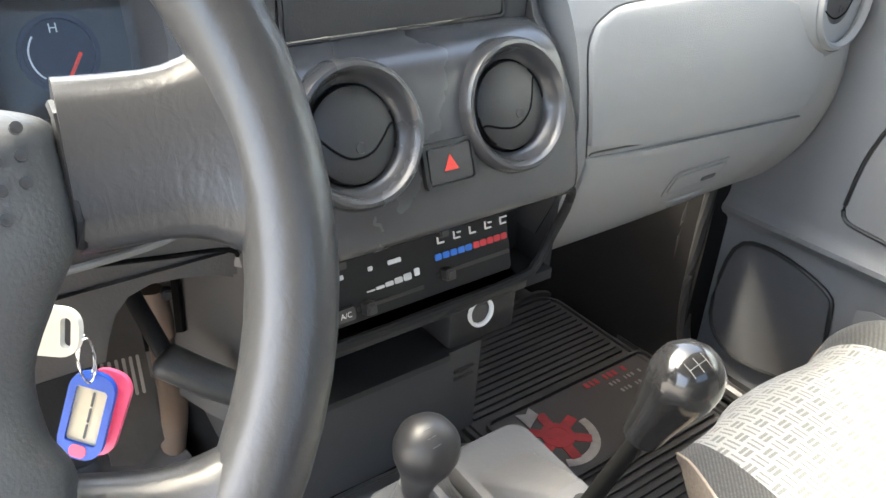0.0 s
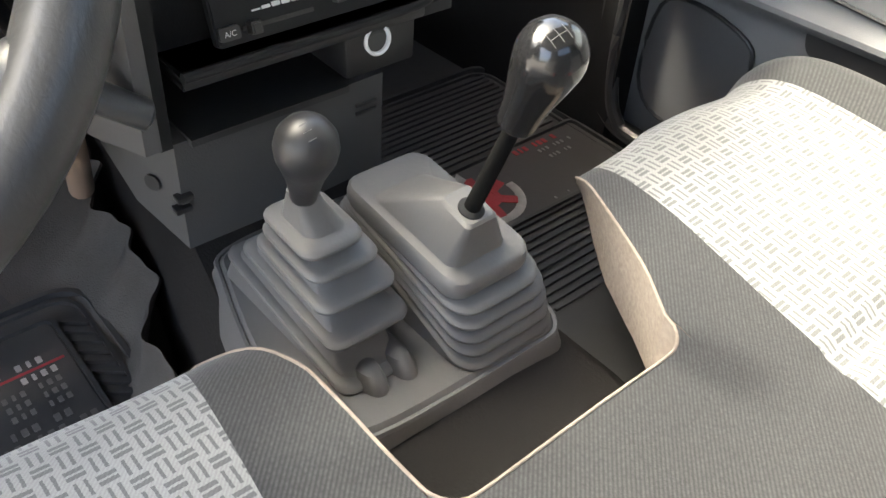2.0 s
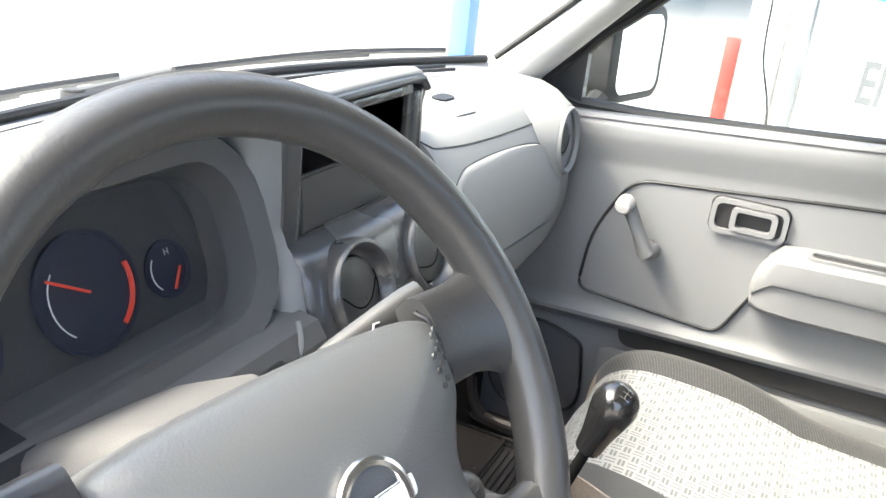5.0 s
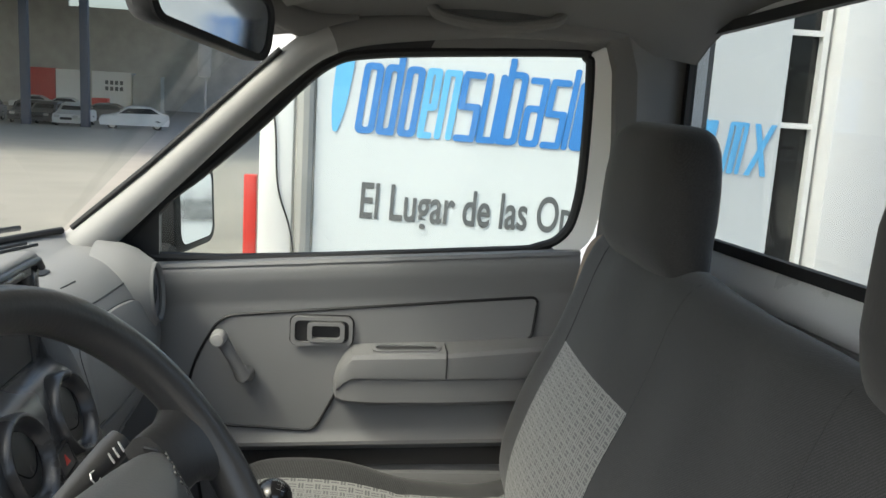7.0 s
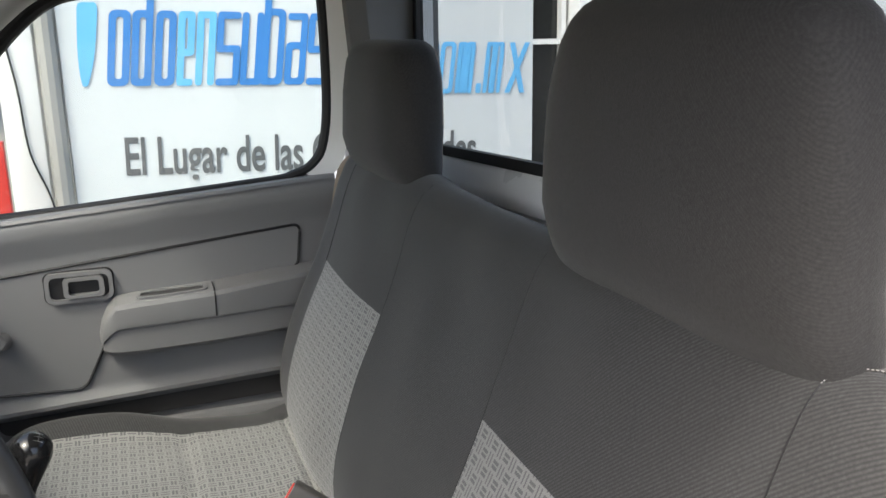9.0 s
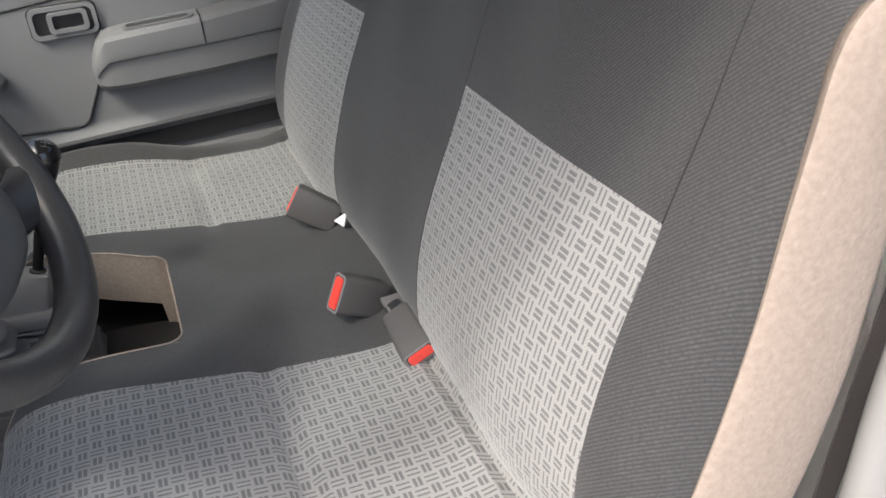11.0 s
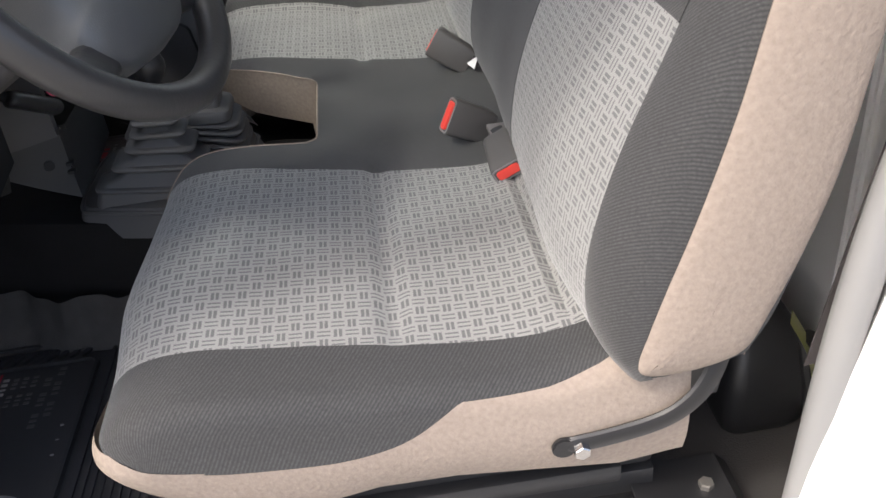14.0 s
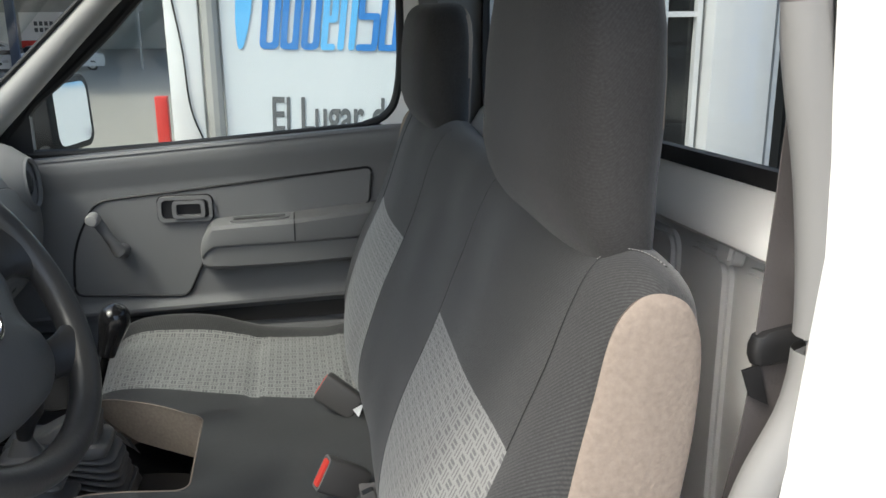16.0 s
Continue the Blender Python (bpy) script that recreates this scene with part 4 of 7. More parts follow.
FLANK = [(0.055, 0.294), (0.063, 0.325), (0.075, 0.365), (0.093, 0.42), (0.109, 0.475), (0.123, 0.53), (0.135, 0.59), (0.146, 0.64), (0.155, 0.683), (0.165, 0.706), (0.181, 0.720), (0.200, 0.720), (0.217, 0.708), (0.227, 0.676), (0.226, 0.614), (0.218, 0.548), (0.206, 0.458), (0.187, 0.386), (0.168, 0.334), (0.152, 0.297), (0.128, 0.283), (0.09, 0.277), (0.062, 0.280)]
for y_of, sg in ((B_OUT, -1), (P_OUT, 1)):
    ring = smooth_line([(x, 0, z) for x, z in FLANK], 5, True)

    def shrink(d, y):
        """The outline moved inward by d."""
        out = []
        for i, p in enumerate(ring):
            t = (ring[(i + 1) % len(ring)] - ring[i - 1]).normalized()
            out.append(Vector((p.x + t.z * d, y_of + sg * y, p.z - t.x * d)))
        return out

    rings = [shrink(d, y) for d, y in ((0.005, -0.010), (0.0, 0.001), (0.003, 0.0035), (0.009, 0.0055), (0.018, 0.0075))]
    inner = rings[-1]
    axis = [(0.345, 0.114), (0.40, 0.134), (0.50, 0.161), (0.60, 0.180), (0.655, 0.187)]
    for k in (0.2, 0.4, 0.6, 0.8, 0.95):
        row = []
        for p in inner:
            z = min(max(p.z, 0.345), 0.655)
            q = p.lerp(Vector((lerp_table(z, axis), 0.0, z)), k)
            row.append(Vector((q.x, y_of + sg * (0.0075 + 0.0025 * (1 - (1 - k) ** 2)), q.z)))
        rings.append(row)
    part("backrest_side", skin(rings, True, True), BEIGE, seat, "beige fleece backrest side", angle=70)


def headrest(y0, y1, ztop):
    yc, w = (y0 + y1) / 2, (y1 - y0) / 2
    rings = []
    H = ztop - 0.69
    for t, sc, xo, dp in ((0, 0.97, 0.200, 0.022), (0.10, 1.0, 0.197, 0.030), (0.17, 1.01, 0.193, 0.040), (0.24, 1.01, 0.190, 0.046), (0.34, 1.0, 0.187, 0.050), (0.5, 0.99, 0.189, 0.051), (0.65, 0.975, 0.190, 0.051), (0.77, 0.94, 0.192, 0.050), (0.86, 0.89, 0.193, 0.048), (0.92, 0.83, 0.194, 0.044), (0.96, 0.76, 0.195, 0.038), (0.985, 0.67, 0.196, 0.031), (1, 0.54, 0.197, 0.019)):
        ring = []
        for k in range(48):
            a = 2 * math.pi * k / 48
            c, d = math.cos(a), math.sin(a)
            px, py = math.copysign(abs(c) ** 0.72, c), math.copysign(abs(d) ** 0.62, d)
            ring.append((xo + dp * px, yc + w * sc * py + 0.002 * math.sin(7 * a + 9 * t), 0.69 + H * t))
        rings.append(ring)
    bm = skin(rings)
    lay = bm.loops.layers.uv.new("UVMap")
    for f in bm.faces:
        for lp in f.loops:
            lp[lay].uv = (lp.vert.co.z, lp.vert.co.y + lp.vert.co.x)
        if f.calc_center_median().x > 0.222:
            f.material_index = 1
    return bm


HEAD_CLOTH = twill_fabric("charcoal_headrest_cloth", (0.030, 0.029, 0.029), 0.0028, 0.10)
part("headrest", headrest(-0.575, -0.214, 0.962), [HEAD_CLOTH, BEIGE], seat, angle=70)
part("headrest", headrest(0.184, 0.509, 0.922), [HEAD_CLOTH, BEIGE], seat, angle=70)

# ---- steering wheel ----
WC, WT, WW, WR = Vector((-0.3917, -0.3506, 0.6471)), radians(32.6), radians(-10.5), 0.1802
WN = Vector((math.cos(WT) * math.cos(WW), math.cos(WT) * math.sin(WW), math.sin(WT)))
WY = Vector((-math.sin(WW), math.cos(WW), 0))
WU = WN.cross(WY)
wp = lambda a, b, c=0.0: WC + WY * a + WU * b + WN * c
wheel = thing("steering_wheel", "charcoal four-spoke steering wheel with worn glossy rim", "steering wheel", tuple(WC))
part("rim", tube([wp(WR * math.cos(2 * math.pi * k / 72), WR * math.sin(2 * math.pi * k / 72)) for k in range(72)], 0.0165, 16, True, 1.05, tuple(WN)), LEATHER, wheel)
hub = [(0.1175, 0.024), (0.113, 0.036), (0.085, 0.042), (0.03, 0.0445), (-0.03, 0.0445), (-0.085, 0.042), (-0.113, 0.036), (-0.1175, 0.024), (-0.118, -0.004), (-0.108, -0.022), (-0.097, -0.044), (-0.098, -0.066), (-0.104, -0.080), (-0.098, -0.104), (-0.065, -0.126), (-0.02, -0.132), (0.02, -0.132), (0.065, -0.126), (0.098, -0.104), (0.104, -0.080), (0.098, -0.066), (0.097, -0.044), (0.108, -0.022), (0.118, -0.004)]
HS = 0.955
hub = [(p.x, p.y) for p in smooth_line([(a * HS, b, 0) for a, b in hub], 4, True)]
rings = [[wp(a * k, (b + 0.03) * k - 0.03, c) for a, b in hub] for k, c in ((0.80, -0.075), (0.94, -0.055), (0.99, -0.026), (1.0, -0.010), (0.985, -0.003), (0.95, 0.003), (0.86, 0.010), (0.7, 0.017), (0.45, 0.022), (0.2, 0.024), (0.03, 0.0245))]
part("horn_pad", skin(rings), PAD, wheel, angle=50)
for sx in (1, -1):
    part("pad_seam", tube([wp(sx * a * HS, b, c) for a, b, c in ((0.1175, 0.0405, -0.012), (0.1180, 0.035, -0.005), (0.1185, 0.02, -0.003), (0.1190, 0.0, -0.003), (0.1185, -0.008, -0.008))], 0.0018, 6), BLACK_PL, wheel)
    for i in range(4 if sx > 0 else 0):
        for j in range(3):
            if (i, j) in ((0, 0), (3, 2)):
                continue
            a, b = 0.086 + 0.0072 * j, 0.026 - 0.0085 * i + 0.002 * j
            k = max(a / (0.1175 * HS), (b + 0.03) / 0.0745)
            c = lerp_table(k, ((0.45, 0.022), (0.7, 0.017), (0.86, 0.010), (0.95, 0.003), (1.0, -0.006))) + 0.0012
            part("grip_dimple", lathe([(0.0021, -0.001), (0.0020, 0.0003), (0.0012, 0.0002), (0.0004, 0.0001)], wp(sx * a, b, c), WN + WY * (0.25 * sx), 12), DARK_PL, wheel)
for a0, b0, a1, b1, w0, w1, fu, fd in ((0.113, 0.0200, 0.183, 0.0200, 0.0300, 0.0285, 0.030, 0.034), (-0.113, 0.0200, -0.183, 0.0200, 0.0300, 0.0285, 0.034, 0.030), (0.085, -0.100, 0.142, -0.112, 0.022, 0.022, 0.012, 0.004), (-0.085, -0.100, -0.142, -0.112, 0.022, 0.022, 0.004, 0.012)):
    d = Vector((a1 - a0, b1 - b0)).normalized()
    q = Vector((-d.y, d.x))
    if a0 < 0:
        q = -q
        fu, fd = fd, fu
    rings = []
    for i in range(11):
        k = i / 10
        a, b, w = a0 + (a1 - a0) * k, b0 + (b1 - b0) * k, w0 + (w1 - w0) * k
        g = max(0.0, (k - 0.35) / 0.65) ** 2.4
        dep = -0.0165 + 0.0165 * k * k
        tip = lambda p: p * min(1.0, (WR - 0.003) / p.length)
        rings.append([wp(*tip(Vector((a + q.x * (w + (fu if e > 0 else fd) * g) * e, b + q.y * (w + (fu if e > 0 else fd) * g) * e))), dep + h * (1 - 0.1 * g)) for e, h in ((-1, 0), (-0.97, 0.006), (-0.86, 0.0115), (-0.6, 0.0145), (-0.3, 0.0155), (0, 0.016), (0.3, 0.0155), (0.6, 0.0145), (0.86, 0.0115), (0.97, 0.006), (1, 0), (0.85, -0.011), (0, -0.014), (-0.85, -0.011))])
    part("spoke", skin(rings), LEATHER, wheel, angle=60)
part("badge", tube([wp(0.022 * math.cos(2 * math.pi * k / 40), -0.030 + 0.022 * math.sin(2 * math.pi * k / 40), 0.0265) for k in range(40)], 0.0032, 8, True, 1, tuple(WN)), CHROME, wheel, "plain chrome ring badge with a crossbar")
part("badge_bar", slab(round_rect(0.056, 0.011, 0.002), 0.004, facing(wp(0, -0.030, 0.0245), WN, tuple(WU)), 0.001), CHROME, wheel)

# ---- dashboard ----
dash = thing("dashboard", "grey moulded plastic dashboard with glovebox", "dashboard", (-0.7, 0, 0.4))
DP = smooth_line([(-0.95, 0, 0.63), (-0.82, 0, 0.655), (-0.70, 0, 0.665), (-0.635, 0, 0.652), (-0.595, 0, 0.615), (-0.572, 0, 0.56), (-0.565, 0, 0.505), (-0.572, 0, 0.455), (-0.595, 0, 0.40), (-0.635, 0, 0.355), (-0.70, 0, 0.33), (-0.85, 0, 0.325)], 6)


def dash_sheet(ya, yb, i0=0, i1=None):
    rows = DP[i0 : (i1 or len(DP))]

    def g(u, v):
        y = ya + (yb - ya) * v
        p = rows[round(u * (len(rows) - 1))]
        e = max(0.0, (y - 0.615) / 0.03)
        f = max(0.0, (-0.70 - p.x) / 0.25)
        if f > 0:
            return (-0.70 + f * (ws_x(y) + 0.70) - 0.01 * e * e, y, 0.665 + 0.016 * f), (u, v)
        return (p.x - 0.02 * e * e, y, p.z), (u, v)

    return surf(g, len(rows) - 1, 24)


TOP_END = next(i for i, p in enumerate(DP) if p.x > -0.705)
part("dash_body", dash_sheet(0.207, 0.645), GREY_PL, dash)
part("dash_return", skin([[(p.x, 0.2072, p.z), (-0.72, 0.2072, p.z)] for p in DP if 0.37 < p.z < 0.664 and p.x > -0.69], False, False), GREY_PL, dash)
part("dash_top", dash_sheet(-0.54, 0.208, 0, TOP_END + 1), GREY_PL, dash)
part("dash_end", dash_sheet(-0.63, -0.54), GREY_PL, dash)


def cowl(u, v):
    """The raised top over the instruments and the radio, with its rolled rear lip."""
    y = -0.575 + 0.799 * v
    w = min(1.0, max(0.0, (y + 0.575) / 0.09)), min(1.0, max(0.0, (0.224 - y) / 0.055))
    w = math.sin(math.pi / 2 * w[0]) * math.sin(math.pi / 2 * w[1])
    lip = [(-0.86, 0.0), (-0.83, 0.004), (-0.79, 0.018), (-0.74, 0.038), (-0.69, 0.056), (-0.65, 0.066), (-0.625, 0.070), (-0.6165, 0.067), (-0.6150, 0.062), (-0.618, 0.056), (-0.63, 0.054), (-0.70, 0.050)]
    x, h = lip[round(u * (len(lip) - 1))]
    x = max(x, ws_x(y) + 0.012)
    z = 0.667 + 0.016 * max(0.0, (-0.70 - x) / 0.17)
    arch = 0.004 * math.cos((y - 0.06) / 0.13) if y > -0.1 else 0.004
    return (x - 0.045 * (1 - w) ** 2 * (u > 0.3), y, z + (h + arch * u) * w - 0.006 * (1 - w)), (u, v)


part("dash_cowl", surf(cowl, 11, 48), GREY_PL, dash, angle=60)
lip = [Vector(cowl(8 / 11, k / 48)[0]) + Vector((0.0006, 0, -0.003)) for k in range(29, 47)]
part("cowl_lip", tube(lip, 0.0042, 8), DARK_PL, dash)

# dashboard: passenger fittings


def dash_x(z):
    """The rearmost face of the dashboard at a height."""
    best = -2
    for a, b in zip(DP, DP[1:]):
        if min(a.z, b.z) <= z <= max(a.z, b.z) and abs(a.z - b.z) > 1e-6:
            best = max(best, a.x + (b.x - a.x) * (z - a.z) / (b.z - a.z))
    return best


def on_dash(y, z, lift=0.0):
    e = max(0.0, (y - 0.615) / 0.03)
    return Vector((dash_x(z) - 0.02 * e * e + lift, y, z))


def seam(name, yz, r, closed, parent, material=None):
    line = smooth_line([(y, z, 0) for y, z in yz], 6, closed)
    return part(name, tube([on_dash(p.x, p.y, -0.0004) for p in line], r, 6, closed), material or BLACK_PL, parent)


def dash_pad(yz, lift):
    """A lid that follows the curve of the dashboard and stands lift proud of it."""
    line = [(p.x, p.y) for p in smooth_line([(y, z, 0) for y, z in yz], 4, True)]
    zs = [z for _, z in line]
    z0, z1 = min(zs) + 1e-4, max(zs) - 1e-4
    rows = []
    steps = (0, 0.006, 0.016, 0.04, 0.1, 0.2, 0.3, 0.4, 0.5, 0.6, 0.7, 0.8, 0.9, 0.96, 0.984, 0.994, 1)
    rise = lambda f, size: min(1.0, min(f, 1 - f) * size / 0.003) ** 0.5
    for f in steps:
        z = z0 + (z1 - z0) * f
        cut = []
        for (ya, za), (yb, zb_) in zip(line, line[1:] + line[:1]):
            if (za <= z) != (zb_ <= z):
                cut.append(ya + (yb - ya) * (z - za) / (zb_ - za))
        a, b = min(cut), max(cut)
        rows.append([on_dash(a + (b - a) * h, z, (lift + 0.001) * rise(f, z1 - z0) * rise(h, b - a) - 0.001) for h in steps])
    return skin(rows, False, False)


LID = [(0.222, 0.495), (0.216, 0.55), (0.222, 0.59), (0.246, 0.606), (0.285, 0.612), (0.381, 0.610), (0.489, 0.600), (0.545, 0.578), (0.565, 0.54), (0.566, 0.50), (0.552, 0.478), (0.46, 0.481), (0.374, 0.4855), (0.30, 0.4905), (0.245, 0.4945), (0.228, 0.4950)]
part("glovebox_lid", dash_pad(LID, 0.005), GREY_PL, dash)
seam("lid_seam", LID, 0.0012, True, dash)
DRAWER = [(0.222, 0.4890), (0.228, 0.4898), (0.245, 0.4893), (0.30, 0.4853), (0.374, 0.4803), (0.46, 0.4758), (0.556, 0.4728), (0.552, 0.44), (0.537, 0.41), (0.505, 0.386), (0.45, 0.372), (0.235, 0.366)]
drawer = part("glovebox_drawer", dash_pad(DRAWER, 0.004), GREY_PL, dash)
lm = facing(on_dash(0.409, 0.4265, 0.0042), (0.92, 0.0, -0.39))
part("latch_recess", ring_frame(round_rect(0.090, 0.036, 0.008), round_rect(0.082, 0.028, 0.006), 0.0008, lm), GREY_PL, drawer)
part("latch", slab(round_rect(0.079, 0.025, 0.005), 0.0014, lm, 0.0006), GREY_PL, drawer)
part("latch_slot", slab(round_rect(0.022, 0.006, 0.002), 0.001, lm @ Matrix.Translation((0.022, -0.005, 0.0012))), KNEE, drawer)
part("finger_lip", tube([on_dash(y, 0.3925 + 0.004 * ((y - 0.425) / 0.045) ** 2, 0.0025) for y in (0.380, 0.395, 0.41, 0.425, 0.44, 0.455, 0.47)], [0.001, 0.003, 0.004, 0.004, 0.004, 0.003, 0.001], 8), GREY_PL, drawer)
seam("pad_seam", [(0.204, 0.652), (0.214, 0.643), (0.236, 0.637), (0.342, 0.628), (0.519, 0.622), (0.538, 0.630), (0.548, 0.643)], 0.0016, False, dash)
part("speaker_slot", slab(round_rect(0.040, 0.022, 0.010), 0.002, facing((-0.682, 0.374, 0.6642), (0.06, 0, 1), (1, 0, 0))), BLACK_PL, dash)
part("pad_groove", tube([(-0.640, 0.331, 0.6535), (-0.638, 0.355, 0.6532), (-0.636, 0.380, 0.6528)], 0.0016, 6), DARK_PL, dash)
for off in (0.030, 0.046):
    for ya, yb in ((-0.50, -0.10), (-0.06, 0.14), (0.18, 0.50)):
        line = [(ws_x(ya + (yb - ya) * k / 10) + off, ya + (yb - ya) * k / 10, 0.6815 - (off - 0.03) * 0.1) for k in range(11)]
        part("defroster_slot", tube(line, 0.0026, 6), BLACK_PL, dash)


BALL = mat("dark_vent_plastic", (0.026, 0.0255, 0.026), 0.42, grain=700, bump=0.2)


def round_vent(c, n, R, opening, flap_turn, ring_mat, parent):
    """A round air outlet: rolled lip, glossy bowl, dark gap and a swivelling two-part flap."""
    v = part("air_vent", lathe([(R + 0.004, -0.040), (R + 0.003, -0.003), (R + 0.0018, 0.003), (R - 0.0004, 0.0062), (R - 0.003, 0.0064), (R - 0.005, 0.0042), (R - 0.0065, 0.0010), (opening + 0.0060, -0.0062), (opening + 0.0030, -0.0088), (opening + 0.0012, -0.0100), (opening + 0.0008, -0.014), (opening + 0.0008, -0.03), (0.001, -0.031)], c, n, 64), ring_mat, parent, angle=40)
    m = facing(Vector(c), n)
    rr = opening - 0.0008
    dome = lambda q: -0.0082 + 0.0052 * math.sqrt(max(0.0, 1 - 0.9 * q * q))
    lens = lathe([(rr, -0.02), (rr, dome(1.0) - 0.0012)] + [(rr * k, dome(k)) for k in (0.985, 0.95, 0.9, 0.8, 0.65, 0.5, 0.3, 0.1, 0.01)], c, n, 48)
    part("vent_flap", lens, BALL, v, angle=50)
    part("throat", lathe([(opening + 0.0010, -0.0125), (opening + 0.0006, -0.0120), (rr - 0.0004, -0.0125)], c, n, 40), GAP, v)
    curve = smooth_line([(-0.97, 0.10, 0), (-0.85, 0.08, 0), (-0.55, -0.22, 0), (-0.25, -0.42, 0), (0.05, -0.46, 0), (0.35, -0.38, 0), (0.6, -0.18, 0), (0.86, 0.08, 0), (0.97, 0.10, 0)], 5)
    tw = Matrix.Rotation(radians(flap_turn), 4, "Z")
    part("flap_seam", tube([m @ (tw @ Vector((p.x * rr, p.y * rr, dome(min(1.0, p.length)) - 0.0001))) for p in curve], 0.0009, 6), GAP, v)
    part("flap_dimple", lathe([(0.0045, -0.0012), (0.0038, 0.0006), (0.001, 0.0)], m @ (tw @ Vector((0.05 * rr, -0.26 * rr, dome(0.28)))), n, 16), BALL, v)
    for sx in (-1, 1):
        part("flap_gap", tube([m @ (tw @ Vector((sx * rr * math.sqrt(0.97 - y * y), y * rr, dome(0.985) + 0.0003))) for y in (-0.42, -0.25, -0.1, 0.05, 0.2, 0.36)], 0.0009, 6), GAP, v)
    return v


round_vent((-0.566, 0.577, 0.592), (0.99, 0.02, 0.10), 0.049, 0.0410, 10, GREY_PL, dash)
part("vent_pod", lathe([(0.092, -0.085), (0.086, -0.050), (0.075, -0.026), (0.061, -0.010), (0.055, -0.002), (0.0525, 0.001), (0.050, -0.004)], (-0.566, 0.577, 0.592), (0.99, 0.02, 0.10), 40), GREY_PL, dash, angle=60)

# centre stack
stack = thing("centre_console", "charcoal plastic centre console with two round vents", "console", (-0.6, 0.063, 0.2))
Y0, Y1 = -0.062, 0.190
part("radio_frame", join(box(-0.69, -0.617, Y0 - 0.006, -0.037, 0.59, 0.716, 0.007, 3), box(-0.69, -0.617, 0.160, Y1 - 0.004, 0.59, 0.716, 0.007, 3), box(-0.66, -0.617, -0.037, 0.160, 0.712, 0.722, 0.002)), FASCIA_PL, stack)
bm_ = facing((-0.626, 0.0615, 0.6345), (1, 0, 0.1))
part("blank_plate", slab(round_rect(0.191, 0.052, 0.003), 0.005, bm_, 0.0012), DARK_PL, stack)
part("plate_bead", ring_frame(round_rect(0.1965, 0.057, 0.004), round_rect(0.1925, 0.0535, 0.003), 0.0052, bm_), FASCIA_PL, stack)
slot = [[(x, y, z) for y, z in ((-0.037, 0.6605), (-0.037, 0.709), (0.160, 0.709), (0.160, 0.6605))] for x in (-0.628, -0.716)]
slot.append([(-0.716, 0.0615 + (p[1] - 0.0615) * 0.01, 0.685 + (p[2] - 0.685) * 0.01) for p in slot[0]])
part("radio_slot", skin(slot, True, False), BLACK_PL, stack, "empty radio slot")
FN = Vector((0.933, 0, 0.36)).normalized()
FASCIA_LINE = smooth_line([(-0.640, 0, 0.6085), (-0.628, 0, 0.6075), (-0.612, 0, 0.6045), (-0.596, 0, 0.600), (-0.5855, 0, 0.593), (-0.578, 0, 0.583), (-0.571, 0, 0.567), (-0.560, 0, 0.5385), (-0.549, 0, 0.510), (-0.5405, 0, 0.490), (-0.5395, 0, 0.484), (-0.543, 0, 0.479), (-0.556, 0, 0.477), (-0.59, 0, 0.479)], 4)
y_hi = lambda z: lerp_table(z, ((0.475, 0.190), (0.495, 0.199), (0.525, 0.204), (0.555, 0.203), (0.595, 0.193), (0.615, 0.187)))
y_lo = lambda z: lerp_table(z, ((0.475, -0.074), (0.555, -0.080), (0.595, -0.072), (0.615, -0.068)))
COLS = [0, 0, 0.004, 0.012, 0.025, 0.045, 0.07] + [0.1 + 0.8 * k / 64 for k in range(65)] + [0.93, 0.955, 0.975, 0.988, 0.996, 1, 1]


VENTS = ((-0.0085, 0.5575, 0), (0.131, 0.555, 28))


def fascia(u, v):
    p = FASCIA_LINE[round(u * (len(FASCIA_LINE) - 1))]
    j = round(v * (len(COLS) - 1))
    a, b = y_lo(p.z), y_hi(p.z)
    y = a + (b - a) * COLS[j]
    d = min(y - a, b - y)
    r = 0.016
    back = 0.0 if d >= r else r - math.sqrt(max(0.0, r * r - (r - d) ** 2))
    if j in (0, len(COLS) - 1):
        back += 0.06
    if min(math.hypot(y - vy, (p.z - vz) / 0.933) for vy, vz, _ in VENTS) < 0.0435:
        back += 0.022
    return (p.x - back, y, p.z - 0.3 * min(back, r)), (u, v)


part("vent_panel", surf(fascia, len(FASCIA_LINE) - 1, len(COLS) - 1), FASCIA_PL, stack, angle=50)
for y, z, turn in VENTS:
    k = (z - 0.5385) / 0.933
    round_vent(tuple(Vector((-0.560 - 0.36 * k, y, z)) + FN * 0.0035), tuple(FN), 0.0485, 0.0340, turn, FASCIA_PL, stack)
hz = Vector((-0.5555, 0.062, 0.527)) + FN * 0.002
part("hazard_frame", ring_frame(round_rect(0.046, 0.033, 0.004), round_rect(0.041, 0.028, 0.003), 0.005, facing(hz - FN * 0.003, FN)), BLACK_PL, stack)
hb = part("hazard_button", slab(round_rect(0.0405, 0.0275, 0.003), 0.006, facing(hz - FN * 0.004, FN), 0.0015), DARK_PL, stack)
part("triangle", slab([(-0.0065, -0.005), (0.0065, -0.005), (0, 0.0065)], 0.0006, facing(hz + FN * 0.0022, FN)), RED_PL, hb, "red warning triangle")
EDGE = [(-0.619, 0.720), (-0.617, 0.66), (-0.617, 0.625), (-0.610, 0.607), (-0.592, 0.590), (-0.576, 0.55), (-0.562, 0.515), (-0.553, 0.485), (-0.562, 0.455), (-0.575, 0.425)]
